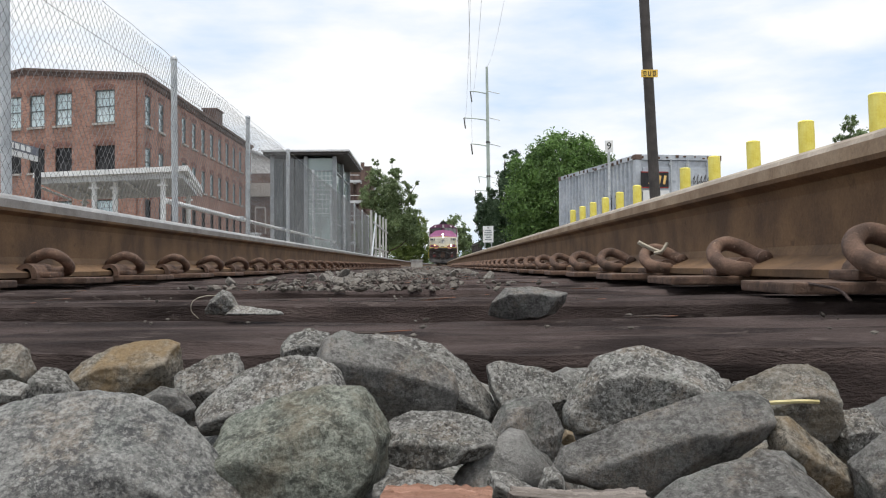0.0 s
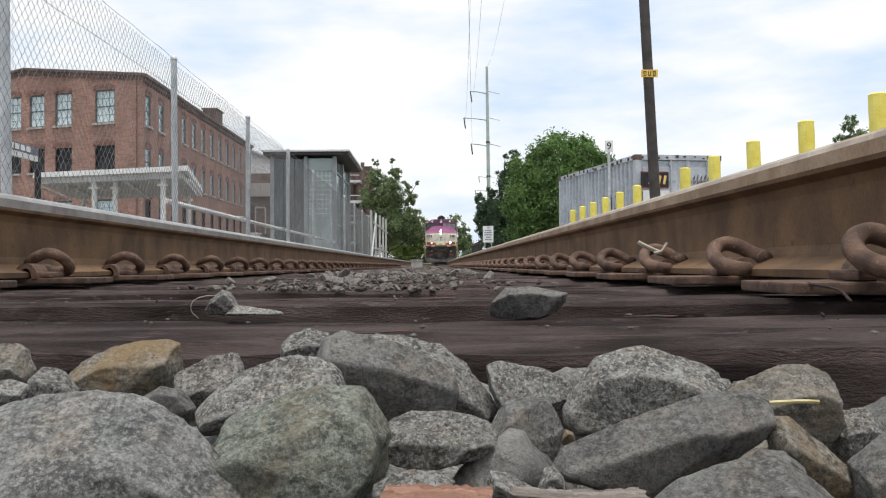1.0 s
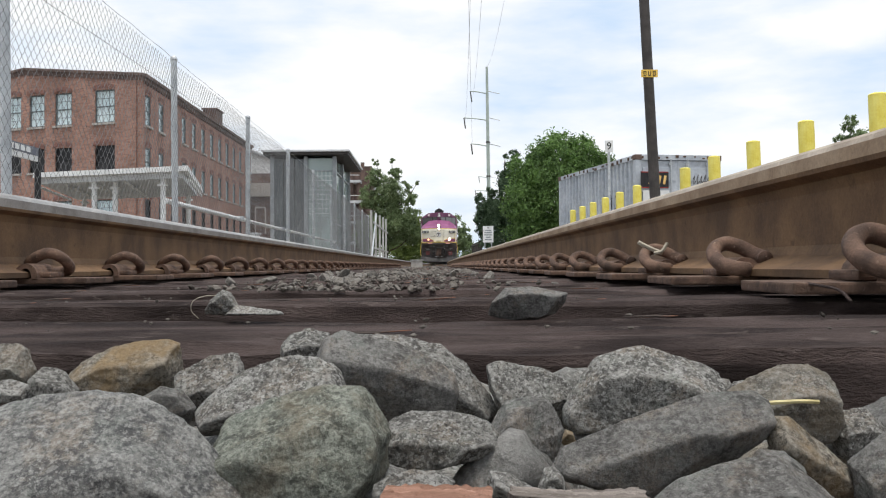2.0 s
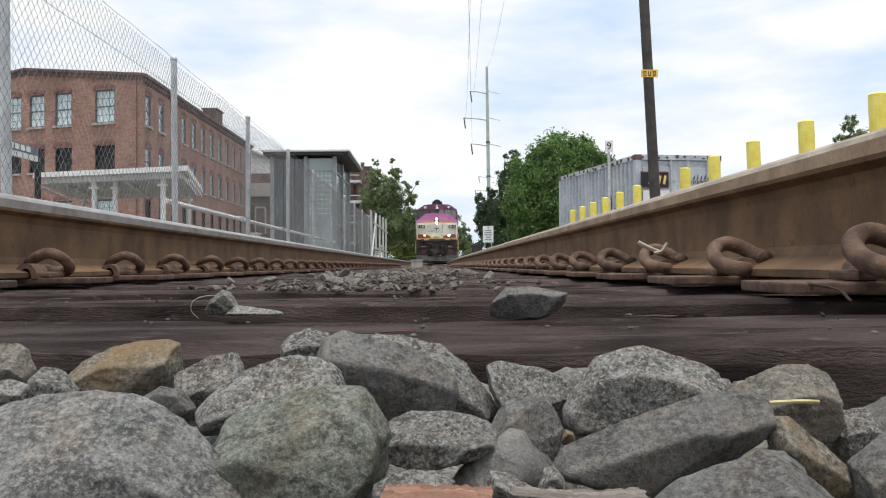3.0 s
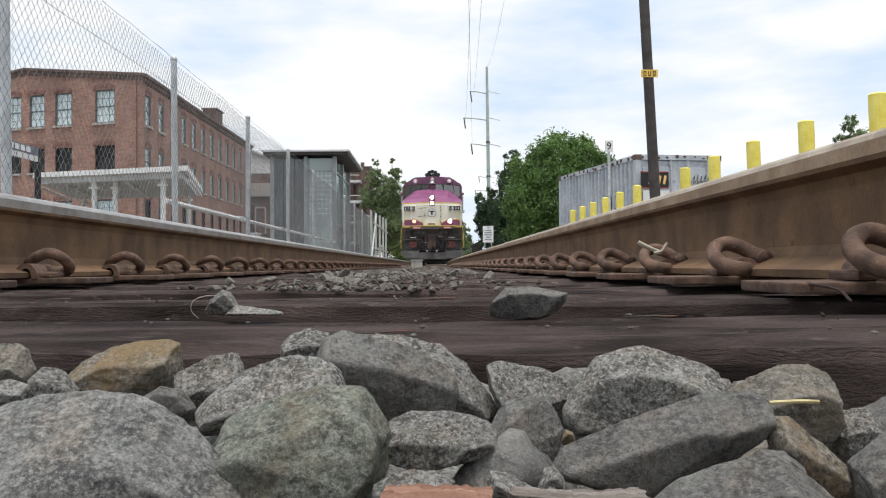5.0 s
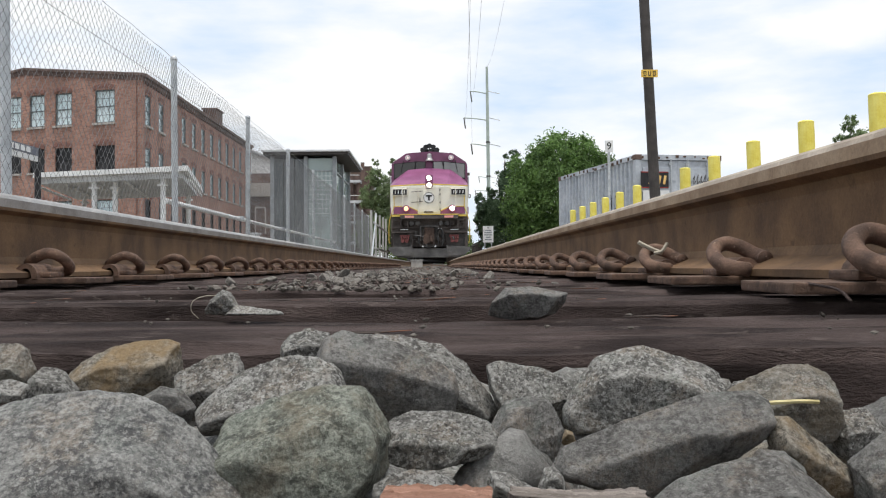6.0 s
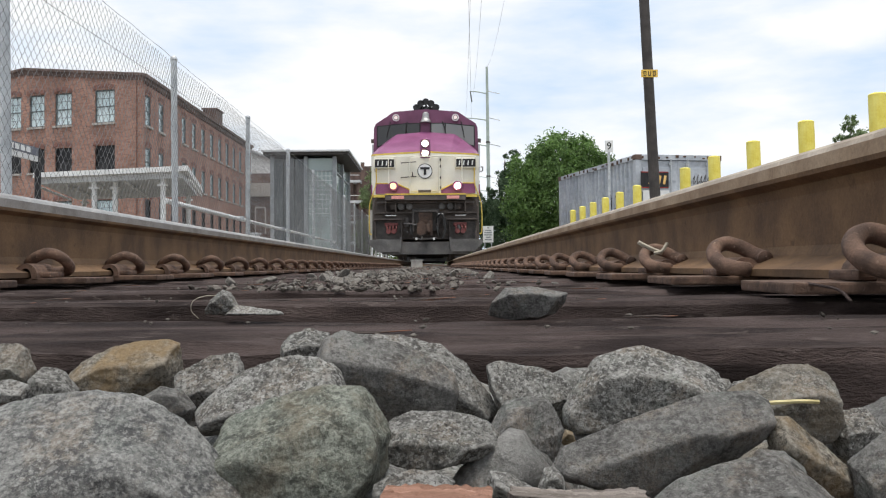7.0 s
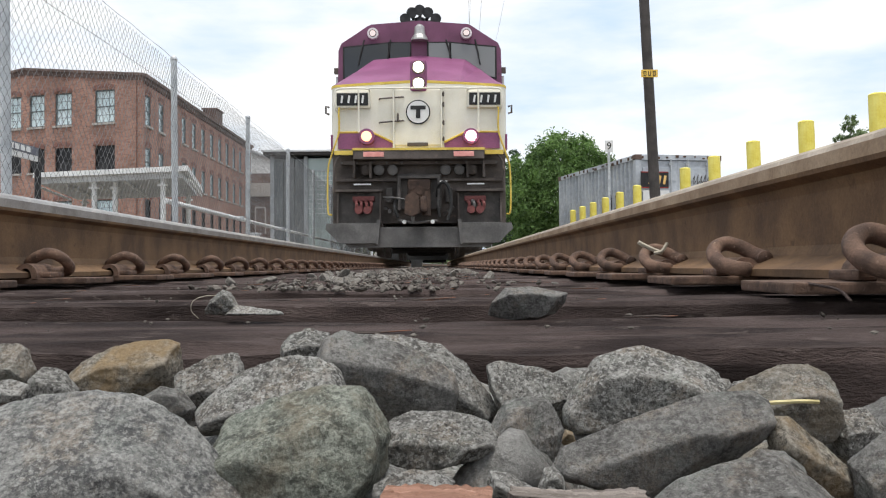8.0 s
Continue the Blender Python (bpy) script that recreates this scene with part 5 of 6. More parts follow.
# ---- bollards ----
def bollards():
    rng = random.Random(4)
    t = thing("bollard")
    tagged(t, "yellow painted steel pipe bollard with a domed cap", "bollard", "row of bollards")
    bm = B()
    rod(bm, (0, 0, -0.02), (0, 0, 1.67), 0.082, 20)
    part("pipe", bm, M_YELLOW, t, smooth=False)
    bm = B()
    bmesh.ops.create_uvsphere(bm, u_segments=20, v_segments=10, radius=0.082, matrix=Matrix.Translation((0, 0, 1.67)) @ Matrix.Diagonal((1, 1, 0.28, 1)))
    part("cap", bm, M_YELLOW, t, smooth=True)
    for i in range(12):
        if i == 5:
            continue
        m = pose(3.99 if i < 5 else 3.95, 8.15 + 1.58 * i + rng.uniform(-0.03, 0.03), -0.16, 0, -0.6 if i > 3 else -1.6, 0)
        if i == 0:
            t.matrix_basis = m
        else:
            copy_thing(t, m)


bollards()


# ---- poles and signs on the right-hand side ----
def steel_pole():
    t = thing("steel_pole", pose(3.45, 14, -0.16))
    tagged(t, "dark leaning steel pole with a yellow tag", "pole")
    bm = B()
    rod(bm, (0, 0, 0), (-0.33, 0, 7.2), 0.082, 18, 0.07)
    part("shaft", bm, M_POLE, t)
    bm = B()
    rod(bm, (0, 0, 0), (0, 0, 0.05), 0.17, 12)
    part("base_plate", bm, M_POLE, t)
    z = 3.05
    x = -0.33 * z / 7.2
    bm = B()
    box(bm, (x + 0.0, -0.085, z), (0.25, 0.012, 0.115), None, 0.004)
    part("tag", bm, mat("amber_tag", (0.75, 0.46, 0.06), (0.85, 0.56, 0.12), 8, 0.5), t, "amber number tag")
    for k in (-1, 0, 1):
        bm = B()
        dx = k * 0.07
        for s in (-1, 1):
            box(bm, (x + dx + s * 0.016, -0.094, z), (0.009, 0.006, 0.07))
        box(bm, (x + dx, -0.094, z - 0.031), (0.024, 0.006, 0.009))
        if k:
            box(bm, (x + dx, -0.094, z + 0.031), (0.024, 0.006, 0.009))
        part("figure_bar", bm, M_BLACK, t)


steel_pole()


def text_mesh(body, size):
    cu = bpy.data.curves.new("text", "FONT")
    cu.body, cu.size, cu.align_x, cu.align_y, cu.extrude = body, size, "CENTER", "CENTER", 0.002
    ob = new("text", cu)
    dg = bpy.context.evaluated_depsgraph_get()
    me = bpy.data.meshes.new_from_object(ob.evaluated_get(dg))
    bpy.data.objects.remove(ob)
    return me


def car_marker():
    t = thing("car_stop_marker", pose(4.25, 22, -0.16))
    tagged(t, "slim steel post with a small white number plate", "sign")
    bm = B()
    box(bm, (0, 0, 1.5), (0.06, 0.04, 3.0), None, 0.004)
    part("post", bm, M_STEEL, t)
    bm = B()
    box(bm, (0, -0.035, 2.98), (0.19, 0.02, 0.28), None, 0.006)
    plate = part("plate", bm, M_WHITE, t)
    me = text_mesh("9", 0.24)
    me.materials.append(M_BLACK)
    n = new("numeral", me)
    n.parent = plate
    n.matrix_basis = pose(0, -0.05, 2.98, 90, 0, 0)


car_marker()


def notice_sign():
    t = thing("notice_sign", pose(2.58, 41, -0.16))
    tagged(t, "white notice board with grey lines on two posts", "sign")
    bm = B()
    box(bm, (0, 0, 1.55), (0.46, 0.03, 0.72), None, 0.006)
    part("board", bm, M_WHITE, t)
    for s in (-1, 1):
        bm = B()
        box(bm, (s * 0.15, 0.05, 0.9), (0.05, 0.05, 1.8))
        part("post", bm, M_STEEL, t)
    m = mat("grey_lettering", (0.25, 0.27, 0.27), (0.33, 0.35, 0.35), 8, 0.7)
    for k, (z, w) in enumerate(((1.83, 0.1), (1.72, 0.26), (1.62, 0.34), (1.52, 0.34), (1.42, 0.2), (1.32, 0.3))):
        bm = B()
        box(bm, (0, -0.02, z), (w, 0.008, 0.045))
        part("lettering_bar", bm, m, t)


notice_sign()


def low_rail():
    t = thing("timber_railing", pose(2.75, 50, -0.16))
    tagged(t, "short dark timber railing beside the track", "railing")
    for k in range(5):
        bm = B()
        box(bm, (0, k * 2.2, 0.75), (0.14, 0.14, 1.5), None, 0.01)
        part("post", bm, M_POLE, t)
    for z in (0.8, 1.4):
        bm = B()
        box(bm, (-0.09, 4.4, z), (0.05, 9.2, 0.14))
        part("rail", bm, M_POLE, t)


low_rail()


def track_box():
    t = thing("track_device", pose(-0.27, 20.0, -0.002))
    tagged(t, "small pale concrete device between the rails", "track device")
    bm = B()
    box(bm, (0, 0, 0.075), (0.24, 0.3, 0.15), None, 0.015)
    part("body", bm, M_SILL, t)
    bm = B()
    box(bm, (0, 0, 0.155), (0.27, 0.33, 0.02), None, 0.006)
    part("lid", bm, M_ASH, t)


track_box()


# ---- steel transmission pole and its wires ----
def transmission_pole(x, y, h, r, parent_arms=True):
    t = thing("transmission_pole", pose(x, y, -0.16, 0, -0.45, 0))
    tagged(t, "tall pale steel transmission pole with bracket arms", "utility pole", "transmission poles")
    bm = B()
    rod(bm, (0, 0, 0), (0, 0, h), r, 14, r * 0.55)
    part("shaft", bm, M_PALEPOLE, t)
    for z in (0.45, 0.62):
        bm = B()
        rod(bm, (0, 0, h * z), (0, 0, h * z + 0.12), r * 0.98, 14)
        part("joint_band", bm, M_POLE, t)
    for k, z in enumerate((h * 0.868, h * 0.735, h * 0.605)):
        out = 1.5 if k != 1 else 2.1
        arm = new("bracket_arm")
        arm.parent = t
        arm.matrix_basis = pose(0, 0, z)
        bm = B()
        tube(bm, smooth_path([(0, 0, -0.05), (-out * 0.5, 0, 0.12), (-out, 0, 0.2)], 4), 0.05, 6)
        part("arm", bm, M_PALEPOLE, arm)
        bm = B()
        tube(bm, [(-out, 0, 0.2), (-out + 0.12, 0, -0.75)], 0.055, 8)
        part("insulator", bm, M_POLE, arm)
        bm = B()
        tube(bm, [(0.12, 0, 0.18), (1.1, 0, -0.06)], 0.035, 6)
        part("strut", bm, M_STEEL, arm)
    return t


M_PALEPOLE = mat("pale_green_steel", (0.36, 0.42, 0.38), (0.46, 0.52, 0.47), 2, 0.6, 0.2, 0.1, 20)
transmission_pole(5.35, 83, 17.85, 0.2)
transmission_pole(9.6, 150, 16.4, 0.17)


def wires():
    for (x1, z1), (x0, y0, z0) in (((3.9, 15.0), (1.35, 20, 8.4)), ((3.25, 12.8), (1.0, 20, 8.1)), ((3.9, 10.2), (0.85, 20, 7.8)), ((5.2, 17.7), (2.0, 16, 8.4))):
        bm = B()
        a, b = Vector((x0, y0, z0)), Vector((x1, 83, z1))
        d = b - a
        pts = []
        for k in range(-6, 19):
            u = k / 18
            pts.append(a + d * u - Vector((0, 0, 1.1 * 4 * u * (1 - u) if u > 0 else 0.0)))
        tube(bm, pts, 0.006, 4)
        w = part("overhead_wire", bm, M_STEEL)
        tagged(w, "thin dark overhead power line running along the track", "power line", "overhead wires")


wires()


# ---- trees ----
def tree(name, base, blobs, n, leaf, material, seed, label, trunk=0.16, slim=0.45, category="tree"):
    """A tapered trunk with limbs to each clump, and leaves scattered through uneven clumps."""
    rng = np.random.RandomState(seed)
    rnd = random.Random(seed)
    x, y = base
    t = thing(name, pose(x, y, -0.16))
    tagged(t, label, category)
    top = max(b[2] for b in blobs)
    bm = B()
    trunk_top = Vector((sum(b[0] for b in blobs) / len(blobs) - x, 0, top * 0.8))
    pts = smooth_path([(0, 0, 0), trunk_top * 0.35 + Vector((0.1, 0.1, 0)), trunk_top * 0.7 + Vector((-0.1, 0, 0)), trunk_top], 4)
    for i in range(len(pts) - 1):
        u = i / len(pts)
        rod(bm, pts[i], pts[i + 1], trunk * (1 - 0.8 * u), 9, trunk * (1 - 0.8 * (u + 1 / len(pts))))
    part("trunk", bm, M_BARK, t)
    bm = B()
    for bx, by, bz, br in blobs:
        e = Vector((bx - x, by - y, bz + 0.16))
        s = trunk_top * min(0.9, max(0.15, (bz - br) / trunk_top.z * 0.7))
        mid = s.lerp(e, 0.55) + Vector((0, 0, -0.12 * (e - s).length))
        p = smooth_path([s, mid, e], 3)
        for i in range(len(p) - 1):
            rod(bm, p[i], p[i + 1], trunk * 0.4 * (1 - 0.13 * i), 6, trunk * 0.4 * (1 - 0.13 * (i + 1)))
    part("limbs", bm, M_BARK, t)
    total = sum(b[3] ** 2 for b in blobs)
    vs = []
    for bx, by, bz, br in blobs:
        m = int(n * br * br / total)
        sub = max(6, int(m / 45))
        c = rng.normal(size=(sub, 3))
        c /= np.linalg.norm(c, axis=1)[:, None]
        c *= (rng.uniform(0.4, 1.06, (sub, 1))) * br
        which = rng.randint(0, sub, m)
        p = c[which] + rng.normal(size=(m, 3)) * br * 0.12
        o = p + np.array([bx - x, by - y, bz + 0.16])
        o = o[o[:, 2] > 0.2]
        m = len(o)
        u = rng.normal(size=(m, 3))
        u /= np.linalg.norm(u, axis=1)[:, None]
        w = np.cross(u, rng.normal(size=(m, 3)))
        w /= np.linalg.norm(w, axis=1)[:, None]
        s = leaf * rng.uniform(0.6, 1.3, (m, 1))
        nrm = np.cross(u, w) * s * 0.18
        vs.append(np.stack([o - u * s, o + w * s * slim + nrm, o + u * s, o - w * s * slim + nrm], 1).reshape(-1, 3))
    vs = np.vstack(vs)
    k = np.arange(0, len(vs), 4)
    fs = np.concatenate([np.stack([k, k + 1, k + 2], 1), np.stack([k, k + 2, k + 3], 1)]).tolist()
    crown = raw("crown", vs, fs, material, t)
    return t


def leaf_material(name, c1, c2, scale):
    m = bpy.data.materials.new(name)
    m.use_nodes = True
    nt = m.node_tree
    N, L = nt.nodes.new, nt.links.new
    bs = nt.nodes["Principled BSDF"]
    bs.inputs["Roughness"].default_value = 0.55
    g = N("ShaderNodeNewGeometry")
    tc = N("ShaderNodeTexCoord")
    n = N("ShaderNodeTexNoise")
    n.inputs["Scale"].default_value, n.inputs["Detail"].default_value = scale, 4
    L(tc.outputs["Object"], n.inputs["Vector"])
    av = N("ShaderNodeMath")
    av.operation = "MULTIPLY_ADD"
    L(g.outputs["Random Per Island"], av.inputs[0])
    av.inputs[1].default_value = 0.55
    L(n.outputs[0], av.inputs[2])
    r = N("ShaderNodeValToRGB")
    r.color_ramp.elements[0].position, r.color_ramp.elements[1].position = 0.45, 1.05
    r.color_ramp.elements[0].color, r.color_ramp.elements[1].color = (*c1, 1), (*c2, 1)
    L(av.outputs[0], r.inputs[0])
    L(r.outputs[0], bs.inputs["Base Color"])
    tl = N("ShaderNodeBsdfTranslucent")
    L(r.outputs[0], tl.inputs[0])
    mx = N("ShaderNodeMixShader")
    mx.inputs[0].default_value = 0.42
    L(bs.outputs[0], mx.inputs[1])
    L(tl.outputs[0], mx.inputs[2])
    L(mx.outputs[0], nt.nodes["Material Output"].inputs[0])
    return m


M_LEAF = leaf_material("green_leaf", (0.048, 0.092, 0.026), (0.2, 0.33, 0.095), 0.9)
M_LEAF_DARK = leaf_material("dark_needle_leaf", (0.045, 0.08, 0.048), (0.14, 0.21, 0.115), 1.0)
M_LEAF_OLIVE = leaf_material("olive_leaf", (0.1, 0.14, 0.06), (0.27, 0.35, 0.17), 0.5)
M_LEAF_PALE = leaf_material("yellow_green_leaf", (0.09, 0.13, 0.03), (0.2, 0.26, 0.07), 0.5)


def trees():
    y = 45
    tree("broadleaf_tree", (6.6, y), [(6.1, y, 5.1, 1.25), (5.0, y, 4.5, 1.1), (7.3, y, 4.95, 1.15), (8.1, y, 4.6, 0.9), (4.7, y - .4, 3.0, 1.2), (6.3, y - .6, 3.5, 1.6), (7.8, y - .4, 3.3, 1.4), (5.0, y, 1.6, 1.3), (6.6, y, 1.5, 1.5), (6.2, y, 6.1, 0.35), (5.4, y, 5.5, 0.4), (7.6, y, 5.9, 0.35)],
         60000, 0.085, M_LEAF, 11, "bushy green broadleaf tree behind a steel container", 0.2)
    y = 50
    tree("pine_tree", (4.4, y), [(3.9, y, 3.0, 0.85), (3.35, y, 2.6, 0.7), (4.4, y, 4.3, 0.75), (4.8, y, 2.1, 1.0), (4.5, y, 5.3, 0.45), (2.75, y, 3.6, 0.3), (2.6, y, 2.5, 0.3), (3.2, y, 3.3, 0.4), (3.6, y, 1.5, 0.9), (4.6, y, 6.0, 0.25), (5.2, y, 3.6, 0.9), (2.95, y, 2.95, 0.4), (3.4, y, 4.0, 0.3), (3.0, y, 1.9, 0.5), (3.9, y, 4.9, 0.3), (4.1, y, 5.9, 0.2)],
         40000, 0.1, M_LEAF_DARK, 12, "dark ragged pine with drooping boughs beside the track", 0.16, 0.16)
    y = 95
    tree("roadside_tree", (-4.6, y), [(-4.0, y, 7.4, 1.6), (-5.4, y, 9.1, 0.95), (-3.4, y, 9.5, 0.75), (-2.0, y, 6.9, 0.8), (-6.0, y, 6.9, 1.2), (-3.5, y, 4.2, 2.0), (-5.7, y, 3.2, 2.0), (-1.7, y, 3.4, 1.2), (-3.75, y, 10.7, 0.35), (-5.4, y, 10.5, 0.4), (-1.2, y, 8.4, 0.25), (-4.4, y, 5.6, 1.4), (-1.6, y, 5.2, 0.8), (-2.2, y, 8.2, 0.5)],
         36000, 0.12, M_LEAF_OLIVE, 13, "loose open-crowned green tree behind the fence", 0.22)
    y = 140
    tree("roadside_tree", (-1.2, y), [(-1, y, 4.2, 1.5), (-1.3, y, 6.2, 1.1), (-0.5, y, 2, 1.6), (-2.2, y, 3, 1.6), (-3.4, y, 4.0, 2.0), (-4.8, y, 2.4, 2.2), (-2.4, y, 5.6, 1.3), (-4.2, y, 6.6, 1.2), (-2.6, y, 1.2, 1.8)], 22000, 0.15, M_LEAF_PALE, 14, "yellow-green young tree beside the line", 0.2)
    y = 40
    tree("broadleaf_tree", (18.1, y), [(18.2, y, 6.1, 0.45), (18.7, y, 5.4, 0.6), (17.7, y, 5.2, 0.5), (18.2, y, 4.2, 1.1), (18.0, y, 2.6, 1.4)], 9000, 0.07, M_LEAF_OLIVE, 15, "small green tree top behind the bollards", 0.12)
    y = 320
    for k, (x, z, r) in enumerate(((4.5, 11, 4.0), (8.0, 13.5, 4.0), (11.5, 9, 3.6))):
        tree("distant_tree", (x, y + k * 3), [(x, y, z, r), (x - 1, y, z * 0.5, r * 1.1), (x + 1.5, y, z * 0.65, r), (x + 0.5, y, z + r * 0.7, r * 0.5)], 2600, 0.5, M_LEAF_OLIVE, 16 + k, "distant dark green tree at the end of the line", 0.4)


trees()


def distant_hedge():
    """A low line of far scrub that closes the view along the track."""
    rng = np.random.RandomState(77)
    m = 9000
    o = np.stack([rng.uniform(-60, 80, m), 335 + rng.uniform(-3, 3, m), rng.uniform(-0.2, 1, m) ** 1.0 * (2.2 + 1.2 * np.sin(np.arange(m) * 0.37))], 1)
    u = rng.normal(size=(m, 3))
    u /= np.linalg.norm(u, axis=1)[:, None]
    w = np.cross(u, rng.normal(size=(m, 3)))
    w /= np.linalg.norm(w, axis=1)[:, None]
    v = np.stack([o - u * 0.5, o + w * 0.3, o + u * 0.5, o - w * 0.3], 1).reshape(-1, 3)
    k = np.arange(0, 4 * m, 4)
    ob = raw("distant_scrub", v, np.concatenate([np.stack([k, k + 1, k + 2], 1), np.stack([k, k + 2, k + 3], 1)]).tolist(), M_LEAF_OLIVE)
    tagged(ob, "low green scrub far along the railway", "scrub", kind="stuff")


distant_hedge()


# ---- the locomotive: x across, y back from the nose, z up from the rail ----
M_TIRE = mat("wheel_steel", (0.12, 0.1, 0.09), (0.22, 0.19, 0.17), 5, 0.5, 0.6, 0.1, 60)
M_CABGLASS = glass("windscreen_glass", (0.16, 0.16, 0.16), 0.04, 0.1, 0.1)
# right panes: pale reflection and light from the cab are put into the colour
M_PALEGLASS = glass("windscreen_glass_painted_light", (0.5, 0.53, 0.52), 0.04, 0.1, 0.42)
M_COUPLER = mat("rusty_coupler_casting", (0.045, 0.03, 0.024), (0.11, 0.07, 0.052), 6, 0.8, 0.1, 0.5, 60, (0.14, 0.085, 0.06), 0.6)
M_SOOT = mat("oily_black_steel", (0.05, 0.045, 0.042), (0.11, 0.098, 0.09), 4, 0.6, 0.1, 0.3, 40, (0.14, 0.12, 0.105), 0.62)
M_RUBBER = mat("black_rubber", (0.015, 0.015, 0.015), (0.03, 0.03, 0.03), 12, 0.7, 0, 0.1, 60)
M_PINK = mat("pale_red_reflector", (0.75, 0.3, 0.27), (0.85, 0.4, 0.36), 12, 0.35, 0, 0, 60)
M_HORN = mat("dark_horn", (0.02, 0.02, 0.021), (0.04, 0.04, 0.042), 12, 0.45, 0.4, 0.1, 60)
M_BELL = mat("dull_bell_metal", (0.36, 0.35, 0.34), (0.48, 0.47, 0.45), 8, 0.4, 0.7, 0.1, 60)
M_LENS = glow("class_light_lens", (0.9, 0.75, 0.72), 0.25)
M_RIM = mat("pale_lamp_rim", (0.7, 0.66, 0.66), (0.8, 0.76, 0.76), 12, 0.4)


def locomotive():
    t = thing("locomotive", pose(centre(60), 60, ZR))
    tagged(t, "purple and cream diesel locomotive with lit headlamps, running on the rails", "locomotive")

    def P(name, bm, m, parent=None, label="", smooth=False):
        return part(name, bm, m, parent or t, label, smooth)

    # nose: plan outline with rounded corners, front bowed a little
    plan = [(-1.535, 1.6), (-1.535, 0.26), (-1.50, 0.13), (-1.42, 0.06), (-0.7, 0.0), (0, -0.02), (0.7, 0.0), (1.42, 0.06), (1.50, 0.13), (1.535, 0.26), (1.535, 1.6)]

    def band(z0, z1, grow=0.0, up=None):
        """A belt of the nose between two heights; up lifts the middle of its upper edge."""
        bm = B()
        n = len(plan)
        lo, hi = [], []
        for x, y in plan:
            k = 1 + grow
            lo.append(bm.verts.new((x * k, y - grow, z0 + (up * (1 - abs(x) / 1.535) if up and z1 - z0 < 0.1 else 0))))
            hi.append(bm.verts.new((x * k, y - grow, z1 + (up or 0) * (1 - abs(x) / 1.535))))
        for i in range(n):
            bm.faces.new((lo[i], lo[(i + 1) % n], hi[(i + 1) % n], hi[i]))
        bm.faces.new(lo)
        bm.faces.new(hi[::-1])
        return bm
    P("nose", band(1.84, 2.95, 0.0, 0.065), M_CREAM)
    P("stripe", band(2.94, 2.985, 0.003, 0.07), M_GOLD, None, "yellow painted stripe")
    # sloping purple hood from the nose up to the windscreen
    bm = B()
    front = [(x, y, 2.985 + 0.07 * (1 - abs(x) / 1.535)) for x, y in plan[1:-1]]
    back = [(-1.5, 1.55, 3.26), (-1.40, 1.55, 3.36), (-1.12, 1.55, 3.58), (-0.865, 1.55, 3.76), (0.0, 1.55, 3.83), (0.865, 1.55, 3.76), (1.12, 1.55, 3.58), (1.40, 1.55, 3.36), (1.5, 1.55, 3.26)]
    a = [bm.verts.new(p) for p in front]
    b = [bm.verts.new(p) for p in back]
    for i in range(len(a) - 1):
        bm.faces.new((a[i], a[i + 1], b[i + 1], b[i]))
    c = [bm.verts.new((x, 1.55, 2.9)) for x in (-1.535, 1.535)]
    bm.faces.new((a[0], b[0], c[0]))
    bm.faces.new((a[-1], c[1], b[-1]))
    P("hood", bm, M_PURPLE)
    # purple corner panels low on the nose, with their yellow edging
    for s in (-1, 1):
        bm = B()
        prism(bm, [(s * 1.40, 1.86), (s * 1.40, 2.13), (s * 0.82, 2.13), (s * 0.44, 1.95), (s * 0.44, 1.86)], -0.012, 0.03)
        P("corner_panel", bm, M_PURPLE)
        bm = B()
        tube(bm, [(s * 1.41, 0.035, 2.15), (s * 1.2, 0.01, 2.15), (s * 0.82, -0.012, 2.15), (s * 0.44, -0.016, 1.97)], 0.02, 6)
        P("edging", bm, M_GOLD)
        bm = B()
        prism(bm, [(0.15, 1.86), (0.15, 2.13), (1.58, 2.13), (1.58, 1.86)], s * 1.50, s * 1.545, "x")
        P("side_band", bm, M_PURPLE)
    # nose door
    bm = B()
    box(bm, (-0.02, -0.02, 2.4), (0.8, 0.03, 0.96), None, 0.01)
    door = P("nose_door", bm, M_CREAM)
    bm = B()
    for x in (-0.43, 0.39):
        box(bm, (x, -0.03, 2.4), (0.022, 0.04, 1.0))
    P("door_seam", bm, M_GRIME, door)
    bm = B()
    box(bm, (-0.02, -0.05, 1.93), (0.36, 0.04, 0.06), None, 0.008)
    P("door_step", bm, M_GRIME, door)
    # round emblem
    bm = B()
    rod(bm, (-0.01, -0.055, 2.49), (-0.01, -0.03, 2.49), 0.212, 32)
    em = P("emblem", bm, M_BLACK)
    bm = B()
    rod(bm, (-0.01, -0.062, 2.49), (-0.01, -0.05, 2.49), 0.192, 32)
    P("emblem_disc", bm, M_WHITE, em)
    bm = B()
    box(bm, (-0.01, -0.066, 2.565), (0.26, 0.012, 0.065))
    box(bm, (-0.01, -0.066, 2.46), (0.075, 0.012, 0.16))
    P("emblem_mark", bm, M_BLACK, em)
    # number boards
    for s in (-1, 1):
        bm = B()
        box(bm, (s * 1.145, -0.01, 2.715), (0.62, 0.08, 0.30), None, 0.03)
        nb = P("number_board", bm, M_CREAM)
        bm = B()
        box(bm, (s * 1.145, -0.056, 2.715), (0.54, 0.012, 0.215), None, 0.004)
        P("board_face", bm, M_BLACK, nb)
        for k in range(4):
            bm = B()
            box(bm, (s * 1.145 - 0.18 + 0.12 * k, -0.065, 2.715), (0.034, 0.008, 0.13), pose(0, 0, 0, 0, 8, 0))
            P("figure_bar", bm, M_WHITE, nb)
        bm = B()
